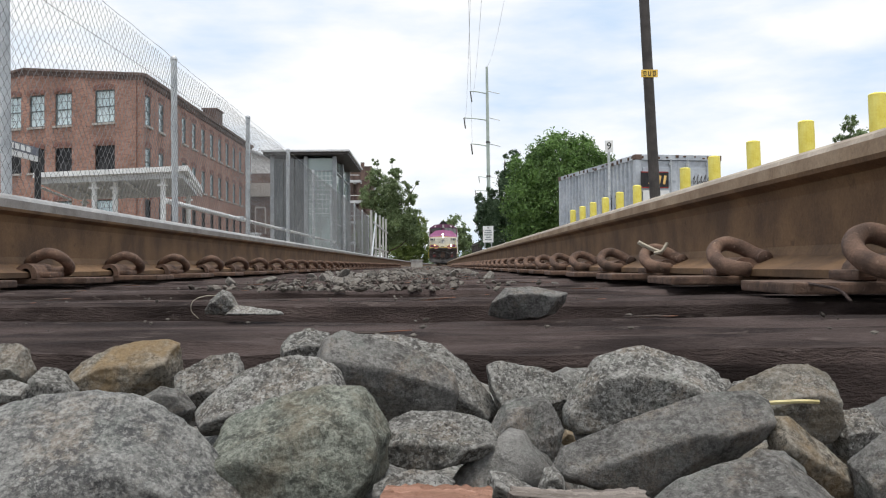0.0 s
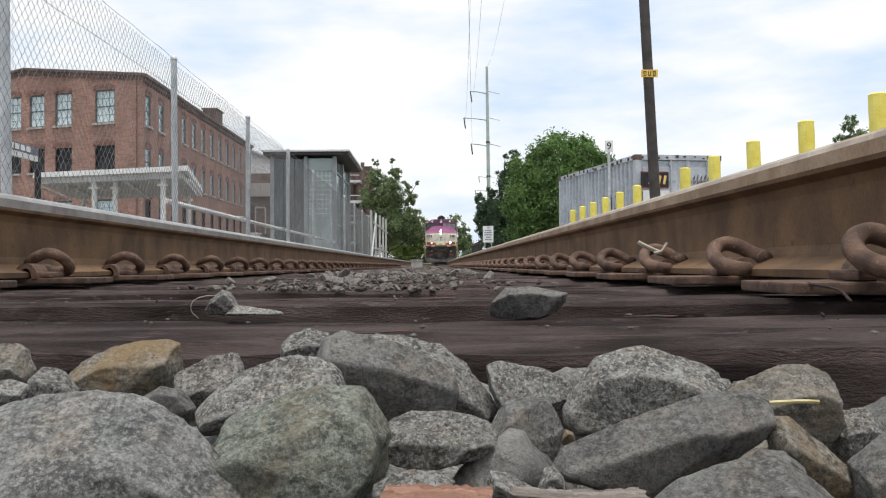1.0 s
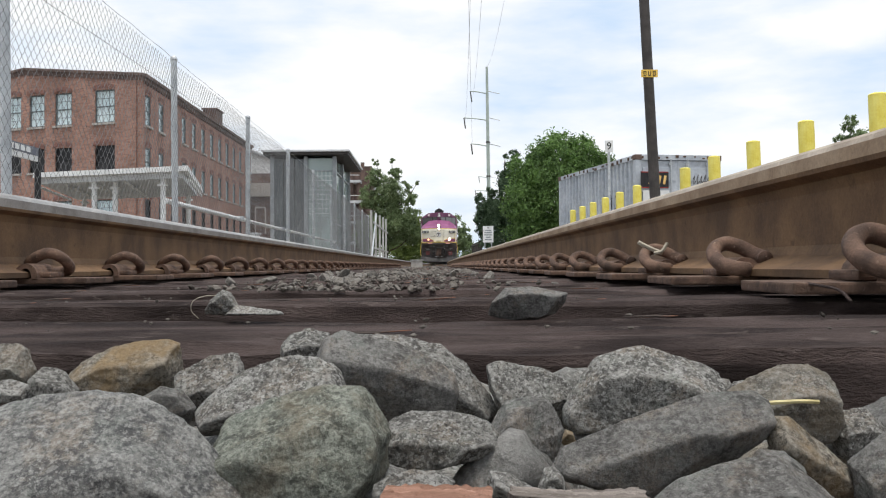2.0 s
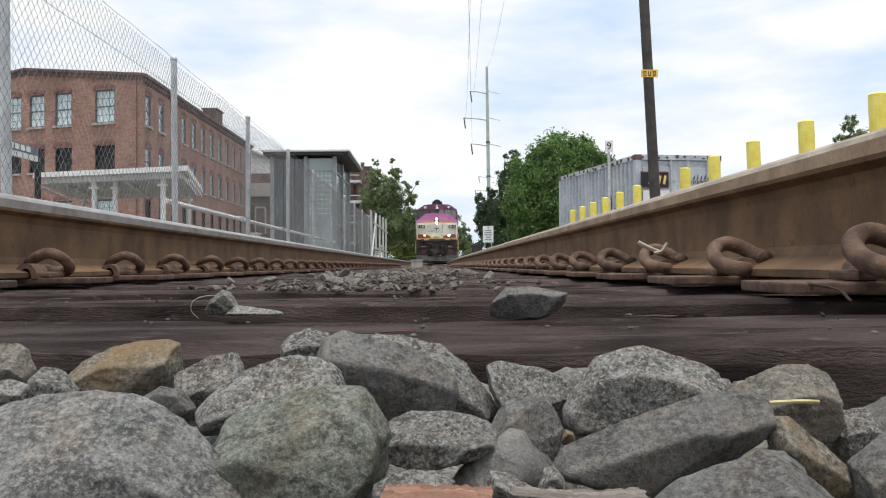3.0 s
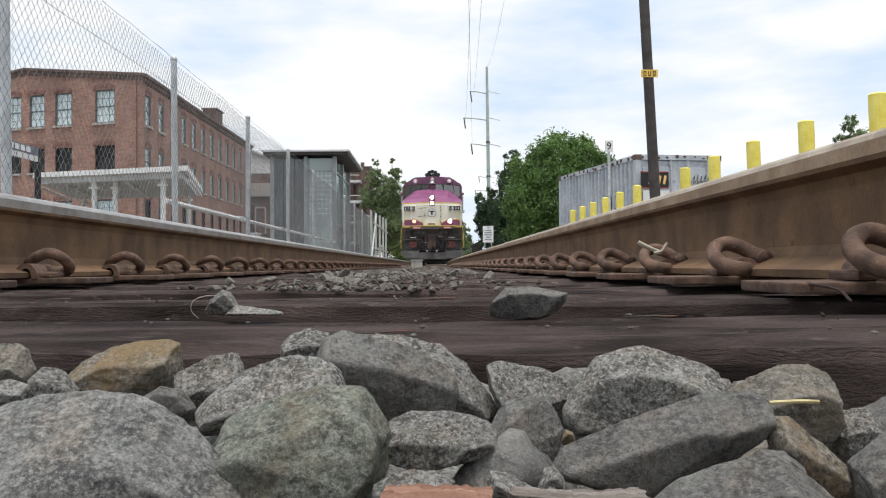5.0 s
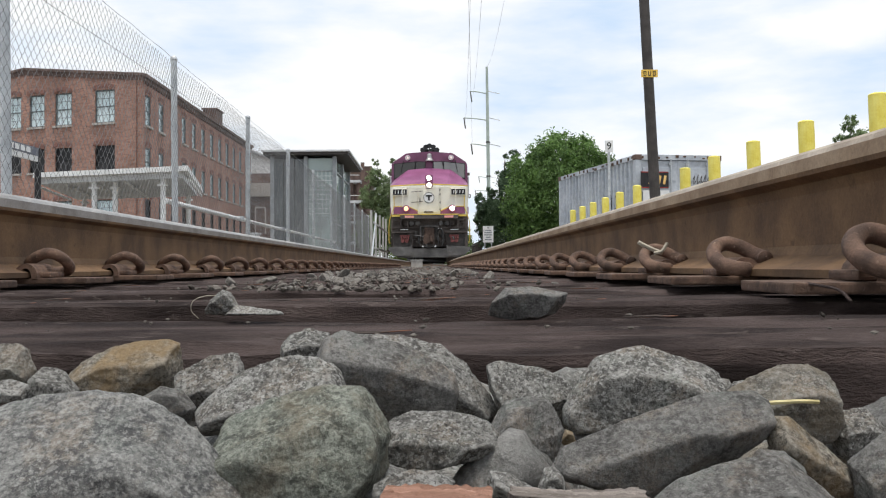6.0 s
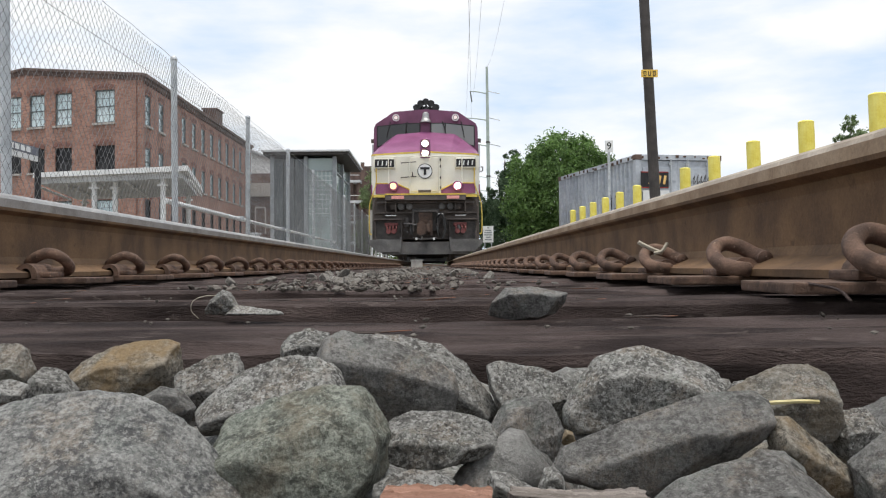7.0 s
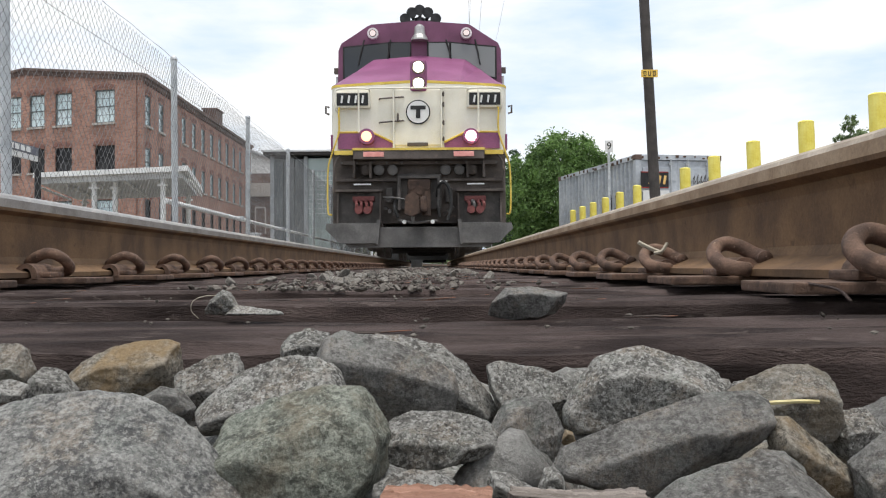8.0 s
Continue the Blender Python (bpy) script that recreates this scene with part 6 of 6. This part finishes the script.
        tube(bm, smooth_path([(s * 1.40, 0.02, 2.5), (s * 1.43, -0.11, 2.56), (s * 1.43, -0.12, 2.8), (s * 1.36, -0.12, 2.885), (s * 0.95, -0.12, 2.89), (s * 0.84, -0.1, 2.87)], 4), 0.016, 8)
        P("board_rail", bm, M_CREAM)
    # headlamps: two, one above the other
    bm = B()
    box(bm, (0, 0.06, 3.12), (0.3, 0.24, 0.56), None, 0.06)
    hl = P("headlamp_housing", bm, M_PURPLE)
    for z in (2.985, 3.265):
        bm = B()
        rod(bm, (0, -0.075, z), (0, 0.0, z), 0.118, 24)
        P("lamp_ring", bm, M_GRIME, hl)
        bm = B()
        rod(bm, (0, -0.09, z), (0, -0.06, z), 0.088, 24)
        P("headlamp", bm, M_LAMP, hl, "lit white headlamp")
    for s in (-1, 1):
        bm = B()
        rod(bm, (s * 0.9, -0.12, 2.065), (s * 0.9, 0.05, 2.065), 0.135, 24, 0.15)
        dl = P("ditch_lamp_housing", bm, M_PURPLE)
        bm = B()
        rod(bm, (s * 0.9, -0.135, 2.065), (s * 0.9, -0.1, 2.065), 0.088, 24)
        P("ditch_lamp", bm, M_LAMP if s > 0 else M_WARMLAMP, dl, "lit warm ditch lamp")
    # cab and cowl body behind
    sec = [(-1.53, 1.3), (-1.53, 3.3), (-1.515, 3.9), (-1.46, 4.03), (-1.2, 4.2), (-0.97, 4.36), (-0.9, 4.39), (0, 4.46), (0.9, 4.39), (0.97, 4.36), (1.2, 4.2), (1.46, 4.03), (1.515, 3.9), (1.53, 3.3), (1.53, 1.3)]
    sec = [(x * 1.02, z + (0.04 if z > 3.5 else 0)) for x, z in sec]
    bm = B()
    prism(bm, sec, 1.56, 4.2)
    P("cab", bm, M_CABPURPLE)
    bm = B()
    prism(bm, [(x * 1.02, z) for x, z in sec[:3]] + [(x * 0.98, z - 0.12) for x, z in sec[3:12]] + [(x * 1.02, z) for x, z in sec[12:]], 4.2, 16.8)
    P("cowl_body", bm, M_CREAM)
    # windscreens: four panes in black seals
    panes = [(-1.43, -0.60, 3.40, 3.62), (-0.56, -0.19, 3.62, 3.66), (0.17, 0.56, 3.66, 3.62), (0.60, 1.43, 3.62, 3.40)]
    for x0, x1, zl, zr in panes:
        bm = B()
        prism(bm, [(x0 - 0.03, zl - 0.03), (x1 + 0.03, zr - 0.03), (x1 + 0.03, 4.09 if abs(x1) < 1 else 4.0), (x0 - 0.03, 4.09 if abs(x0) < 1 else 4.0)], 1.535, 1.558)
        w = P("windscreen", bm, M_RUBBER)
        bm = B()
        prism(bm, [(x0, zl), (x1, zr), (x1, 4.06 if abs(x1) < 1 else 3.97), (x0, 4.06 if abs(x0) < 1 else 3.97)], 1.522, 1.53)
        P("pane", bm, M_CABGLASS if x0 < 0 else M_PALEGLASS, w)
    for x, dx in ((-0.55, -0.05), (-1.05, -0.08), (0.5, 0.09), (1.05, 0.07)):
        bm = B()
        tube(bm, [(x, 1.50, 4.12), (x + dx, 1.49, 3.8)], 0.016, 6)
        tube(bm, [(x + dx * 0.6, 1.495, 3.93), (x + dx * 1.4, 1.49, 3.64)], 0.012, 6)
        P("wiper", bm, M_RUBBER)
    for s in (-1, 1):
        bm = B()
        rod(bm, (s * 0.885, 1.44, 4.235), (s * 0.885, 1.56, 4.235), 0.105, 20)
        cl = P("class_lamp", bm, M_RIM)
        bm = B()
        rod(bm, (s * 0.885, 1.425, 4.235), (s * 0.885, 1.45, 4.235), 0.055, 16)
        P("class_lamp_lens", bm, M_LENS, cl)
        bm = B()
        rod(bm, (s * 0.885, 1.435, 4.235), (s * 0.885, 1.45, 4.235), 0.07, 18)
        P("class_lamp_bezel", bm, M_PLOUGH, cl)
        # cab-side mirrors and gutters
        bm = B()
        box(bm, (s * 1.6, 1.75, 3.58), (0.1, 0.05, 0.12), None, 0.01)
        P("mirror", bm, M_GRIME)
        bm = B()
        box(bm, (s * 1.575, 2.0, 3.05), (0.09, 0.5, 0.86), None, 0.02)
        P("cab_window_box", bm, M_PALE)
    # horns and bell on the roof
    for k, (x, z) in enumerate(((-0.28, 4.58), (-0.15, 4.70), (0.0, 4.75), (0.16, 4.70), (0.31, 4.58))):
        bm = B()
        rod(bm, (x, 1.72, z), (x, 2.0, z), 0.105, 16, 0.045)
        rod(bm, (x, 2.0, z), (x * 0.6, 2.35, z - 0.03), 0.035, 10)
        P("horn_bell", bm, M_HORN)
    bm = B()
    box(bm, (0, 2.3, 4.56), (0.62, 0.22, 0.24), None, 0.03)
    rod(bm, (0, 1.85, 4.3), (0, 1.85, 4.62), 0.15, 12, 0.1)
    P("horn_manifold", bm, M_HORN)
    bm = B()
    for z0, z1, r0, r1 in ((4.10, 4.13, 0.165, 0.162), (4.13, 4.21, 0.162, 0.115), (4.21, 4.36, 0.115, 0.095), (4.36, 4.41, 0.095, 0.04)):
        rod(bm, (0, 1.5, z0), (0, 1.5, z1), r0, 18, r1)
    P("bell", bm, M_BELL, None, "dull metal roof bell")
    # front handrails and grab irons
    bm = B()
    tube(bm, smooth_path([(-0.84, -0.02, 2.85), (-0.82, -0.13, 2.89), (-0.4, -0.15, 2.89), (0.4, -0.15, 2.89), (0.82, -0.13, 2.89), (0.84, -0.02, 2.85)], 4), 0.016, 8)
    P("handrail", bm, M_CREAM)
    for x, z0, z1 in ((-0.43, 1.86, 2.89), (0.39, 1.86, 2.89), (-1.03, 2.13, 2.86), (1.03, 2.13, 2.86)):
        bm = B()
        tube(bm, [(x, -0.14, z0), (x, -0.14, z1)], 0.016, 8)
        tube(bm, [(x, -0.14, z0 + 0.04), (x, 0.03, z0 + 0.04)], 0.014, 6)
        P("handrail_post", bm, M_CREAM)
    for z in (2.72, 2.31):
        bm = B()
        tube(bm, [(-0.68, 0.0, z), (-0.68, -0.07, z), (-0.26, -0.07, z + 0.03), (-0.26, 0.0, z + 0.03)], 0.014, 6)
        P("grab_iron", bm, M_GRIME)
    for s in (-1, 1):
        bm = B()
        tube(bm, smooth_path([(s * 1.36, 0.0, 2.62), (s * 1.38, -0.06, 2.5), (s * 1.38, -0.06, 2.15), (s * 1.5, -0.04, 1.78), (s * 1.575, 0.0, 1.5), (s * 1.58, 0.0, 0.8), (s * 1.52, 0.05, 0.72)], 5), 0.016, 8)
        P("step_handrail", bm, M_GOLD, None, "yellow bent handrail beside the steps")
        bm = B()
        tube(bm, smooth_path([(s * 1.3, -0.02, 1.82), (s * 1.45, -0.05, 1.6), (s * 1.48, -0.05, 1.1)], 4), 0.017, 8)
        P("inner_handrail", bm, M_GRIME)
        bm = B()
        tube(bm, [(s * 1.56, 0.1, 2.6), (s * 1.62, 0.1, 2.62), (s * 1.62, 0.1, 2.5), (s * 1.56, 0.1, 2.48)], 0.02, 6)
        P("marker_bracket", bm, M_GRIME)
    # buffer beam and pilot
    bm = B()
    prism(bm, [(-1.12, 1.66), (1.12, 1.66), (1.12, 1.80), (-1.12, 1.80)], -0.26, 0.2)
    P("anticlimber", bm, M_GRIME)
    bm = B()
    prism(bm, [(-1.13, 1.805), (1.13, 1.805), (1.13, 1.845), (-1.13, 1.845)], -0.27, 0.05)
    P("deck_edge", bm, M_GOLD)
    for s in (-1, 1):
        bm = B()
        box(bm, (s * 1.3, -0.02, 1.79), (0.32, 0.1, 0.07))
        P("deck_edge", bm, M_GOLD)
        bm = B()
        box(bm, (s * 0.77, -0.275, 1.735), (0.35, 0.02, 0.085), None, 0.006)
        P("marker_plate", bm, M_PINK, None, "pale red marker light plate")
    bm = B()
    box(bm, (0, 0.32, 1.2), (3.02, 0.3, 1.24))
    P("end_plate", bm, M_GRIME)
    bm = B()
    box(bm, (0, 0.12, 1.33), (2.9, 0.12, 0.05))
    box(bm, (0, 0.1, 1.62), (2.7, 0.2, 0.06))
    P("beam_flange", bm, M_GRIME)
    for s in (-1, 1):
        for x in (0.46, 0.7, 0.92):
            bm = B()
            rod(bm, (s * x, 0.02, 1.50), (s * x, 0.2, 1.50), 0.09, 16)
            rod(bm, (s * x, 0.0, 1.50), (s * x, 0.03, 1.50), 0.06, 12)
            P("jumper_socket", bm, M_PLOUGH if x < 0.9 else M_GRIME)
        bm = B()
        box(bm, (s * 1.12, 0.05, 1.5), (0.04, 0.26, 0.28))
        P("socket_web", bm, M_GRIME)
        bm = B()
        box(bm, (s * 0.84, 0.05, 1.5), (0.04, 0.26, 0.28))
        P("socket_web", bm, M_GRIME)
        # step well with brake and control hoses
        bm = B()
        box(bm, (s * 1.05, 0.1, 1.14), (0.82, 0.22, 0.04), None, 0.006)
        P("step_shelf", bm, M_GRIME)
        bm = B()
        box(bm, (s * 1.05, 0.165, 0.84), (0.72, 0.02, 0.54))
        P("step_back", bm, M_SOOT)
        for x in (0.68, 1.42):
            bm = B()
            prism(bm, [(0.18, 1.12), (0.18, 0.56), (0.02, 0.56), (0.1, 1.12)], s * x - 0.015, s * x + 0.015, "x")
            P("step_cheek", bm, M_GRIME)
        bm = B()
        box(bm, (s * 1.05, 0.08, 0.56), (0.72, 0.22, 0.035), None, 0.006)
        P("step_tread", bm, M_PLOUGH)
        bm = B()
        box(bm, (s * 0.97, 0.1, 1.0), (0.38, 0.1, 0.09), None, 0.015)
        P("manifold_block", bm, M_RED)
        bm = B()
        box(bm, (s * 0.98, -0.02, 1.245), (0.3, 0.03, 0.025))
        P("step_edge", bm, M_WHITE, None, "white step edge")
        for j in range(4):
            bm = B()
            x = s * 0.97 + (j - 1.5) * 0.085
            rod(bm, (x, 0.14, 0.98), (x, -0.02, 0.94), 0.03, 8)
            tube(bm, smooth_path([(x, 0.0, 0.94), (x + 0.02, -0.08, 0.9), (x + 0.01, -0.06, 0.8)], 4), 0.028, 8)
            P("control_hose", bm, M_RED if j != 1 or s < 0 else M_PLOUGH)
        for dx in (-0.075, 0.075):
            bm = B()
            rod(bm, (s * 0.97 + dx, -0.1, 0.8), (s * 0.97 + dx, 0.1, 0.8), 0.07, 14)
            P("hose_coupling", bm, M_RED)
        bm = B()
        prism(bm, [(s * 0.68, 0.56), (s * 1.58, 0.56), (s * 1.60, 0.46), (s * 1.36, 0.22), (s * 0.74, 0.22)], -0.24, -0.14)
        P("plough_wing", bm, M_PLOUGH)
        bm = B()
        prism(bm, [(s * 0.66, 0.62), (s * 0.70, 0.2), (s * 0.74, 0.2), (s * 0.72, 0.62)], -0.3, -0.1)
        P("plough_rib", bm, M_PLOUGH)
    bm = B()
    prism(bm, [(-1.2, 0.15), (1.2, 0.15), (1.5, 0.40), (1.5, 0.5), (-1.5, 0.5), (-1.5, 0.40)], -0.12, 0.1)
    P("plough", bm, M_PLOUGH)
    # coupler in its striker pocket, with the gear round it
    bm = B()
    box(bm, (0, 0.12, 1.12), (0.78, 0.16, 0.62), None, 0.02)
    for x in (-0.34, 0.34):
        box(bm, (x, 0.0, 1.06), (0.05, 0.22, 0.56), None, 0.01)
    box(bm, (0, 0.0, 1.36), (0.72, 0.2, 0.05), None, 0.01)
    P("striker_plate", bm, M_SOOT)
    bm = B()
    box(bm, (0, -0.02, 1.16), (0.4, 0.16, 0.34), None, 0.05)
    rod(bm, (-0.13, -0.12, 1.2), (-0.13, 0.0, 1.2), 0.06, 14)
    rod(bm, (0.13, -0.12, 1.2), (0.13, 0.0, 1.2), 0.06, 14)
    rod(bm, (0.0, -0.14, 1.1), (0.0, 0.0, 1.1), 0.045, 12)
    P("striker_casting", bm, M_COUPLER)
    bm = B()
    box(bm, (0, -0.2, 0.86), (0.2, 0.5, 0.2), None, 0.04)
    prism(bm, [(-0.24, 0.70), (-0.12, 0.66), (0.02, 0.72), (0.0, 1.0), (-0.1, 1.06), (-0.22, 1.0)], -0.6, -0.36)
    P("coupler_head", bm, M_COUPLER)
    bm = B()
    rod(bm, (0.13, -0.46, 0.68), (0.13, -0.46, 1.03), 0.07, 16)
    box(bm, (0.08, -0.56, 0.86), (0.12, 0.16, 0.26), None, 0.05)
    rod(bm, (0.13, -0.46, 1.03), (0.13, -0.46, 1.09), 0.03, 10)
    P("coupler_knuckle", bm, M_COUPLER)
    bm = B()
    rod(bm, (-0.1, -0.46, 0.66), (-0.1, -0.46, 0.56), 0.03, 8)
    tube(bm, smooth_path([(-0.62, -0.02, 1.02), (-0.4, -0.2, 1.0), (-0.2, -0.34, 0.96), (-0.1, -0.42, 1.06)], 4), 0.014, 6)
    P("lift_lever", bm, M_PLOUGH)
    for s in (-1, 1):
        bm = B()
        box(bm, (s * 0.52, 0.12, 1.06), (0.12, 0.14, 0.26), None, 0.02)
        box(bm, (s * 0.52, 0.05, 0.98), (0.06, 0.08, 0.1), None, 0.01)
        P("hose_anchor", bm, M_SOOT)
        for k in range(3):
            bm = B()
            rod(bm, (s * (0.44 + 0.07 * k), 0.1, 0.74 + 0.05 * k), (s * (0.44 + 0.07 * k), -0.03, 0.72 + 0.05 * k), 0.03, 10)
            P("air_cock", bm, M_PLOUGH if k == 1 else M_SOOT)
    bm = B()
    tube(bm, smooth_path([(-0.36, 0.0, 0.62), (-0.2, -0.3, 0.58), (-0.1, -0.34, 0.56), (0.15, -0.34, 0.58), (0.3, -0.2, 0.6)], 4), 0.022, 8)
    P("cut_lever", bm, M_PLOUGH)
    for s in (-1, 1):
        bm = B()
        rod(bm, (s * 0.24 - 0.01, -0.37, 0.575), (s * 0.24 - 0.01, -0.3, 0.575), 0.035, 10)
        P("pipe_end", bm, M_WHITE, None, "pale air pipe end")
    for pts in ([(0.3, 0.1, 1.0), (0.34, -0.12, 1.2), (0.44, -0.2, 1.26), (0.53, -0.2, 1.1), (0.54, -0.22, 0.8), (0.48, -0.25, 0.6)], [(0.36, 0.1, 1.05), (0.33, -0.15, 0.9), (0.35, -0.2, 0.66)], [(-0.4, 0.1, 1.0), (-0.42, -0.15, 0.85), (-0.36, -0.2, 0.66)]):
        bm = B()
        tube(bm, smooth_path(pts, 5), 0.028, 8)
        P("brake_hose", bm, M_RUBBER)
    bm = B()
    box(bm, (0.42, -0.16, 1.275), (0.13, 0.03, 0.03))
    P("hose_bracket", bm, M_WHITE)
    for s in (-1, 1):
        for k in range(5):
            bm = B()
            rod(bm, (s * (0.3 + 0.26 * k), 0.0, 1.62), (s * (0.3 + 0.26 * k), -0.015, 1.62), 0.022, 8)
            P("bolt", bm, M_PLOUGH)
    for z in (2.02, 2.3, 2.62, 2.8):
        bm = B()
        box(bm, (0.41, -0.045, z), (0.07, 0.03, 0.05), None, 0.006)
        rod(bm, (0.43, -0.06, z - 0.04), (0.43, -0.06, z + 0.04), 0.014, 8)
        P("hinge", bm, M_GRIME, door)
    bm = B()
    box(bm, (-0.36, -0.05, 2.4), (0.03, 0.04, 0.14), None, 0.006)
    P("door_handle", bm, M_GRIME, door)
    # frame, tank, bogies
    bm = B()
    box(bm, (0, 8.7, 1.2), (2.9, 16.2, 0.5))
    P("underframe", bm, M_GRIME)
    bm = B()
    box(bm, (0, 8.6, 0.62), (2.7, 5.2, 0.86), None, 0.08)
    P("fuel_tank", bm, M_GRIME)
    # unseen plates added at the back to block sky showing under the locomotive
    bm = B()
    prism(bm, [(-1.5, 0.03), (1.5, 0.03), (1.5, 0.5), (1.5, 1.0), (-1.5, 1.0), (-1.5, 0.5)], 16.5, 16.8)
    P("rear_sky_blocker", bm, M_PLOUGH)
    bm = B()
    box(bm, (0, 16.65, 0.0), (1.3, 0.06, 0.14))
    P("rear_gap_filler", bm, M_RUBBER)
    axles = []
    for yb in (3.2, 13.6):
        bm = B()
        for s in (-1, 1):
            box(bm, (s * 1.05, yb, 0.62), (0.14, 3.9, 0.3), None, 0.03)
            for dy in (-1.37, 1.37):
                box(bm, (s * 1.08, yb + dy, 0.52), (0.24, 0.34, 0.42), None, 0.03)
        box(bm, (0, yb, 0.72), (2.0, 0.5, 0.24))
        P("bogie_frame", bm, M_GRIME)
        for dy in (-0.75, 0.75):
            bm = B()
            box(bm, (0, yb + dy, 0.46), (1.2, 0.8, 0.62), None, 0.06)
            P("traction_motor", bm, M_GRIME)
        for dy in (-1.37, 1.37):
            bm = B()
            rod(bm, (-0.9, 0, 0), (0.9, 0, 0), 0.09, 12)
            for s in (-1, 1):
                rod(bm, (s * 0.70, 0, 0), (s * 0.735, 0, 0), 0.535, 32, 0.515)
                rod(bm, (s * 0.735, 0, 0), (s * 0.84, 0, 0), 0.508, 32, 0.504)
                for k in range(6):
                    a = k * math.tau / 6
                    rod(bm, (s * 0.835, math.cos(a) * 0.25, math.sin(a) * 0.25), (s * 0.85, math.cos(a) * 0.25, math.sin(a) * 0.25), 0.05, 8)
            w = P("wheelset", bm, M_TIRE)
            w.location = (0, yb + dy, 0.508)
            axles.append((w, yb + dy))
    return t, axles


loco, axles = locomotive()


def train_y(t):
    """Distance of the nose: it comes on at about ten metres a second, slowing a little."""
    s = 8.0 - t
    return 16.2 + 10.0 * s + 0.12 * s * s


def motions():
    rows = []
    for i in range(33):
        t = i * 0.25
        y = train_y(t)
        rows.append((t, pose(centre(y) - 0.04, y, ZR, 0, 0, -math.degrees(heading(y + 6)))))
    walk(loco, rows)
    for w, off in axles:
        rows = []
        for i in range(0, 241):
            t = i / 30
            turned = math.degrees((train_y(0) - train_y(t)) / 0.508)
            rows.append((t, pose(0, off, 0.508, turned, 0, 0)))
        walk(w, rows)


motions()
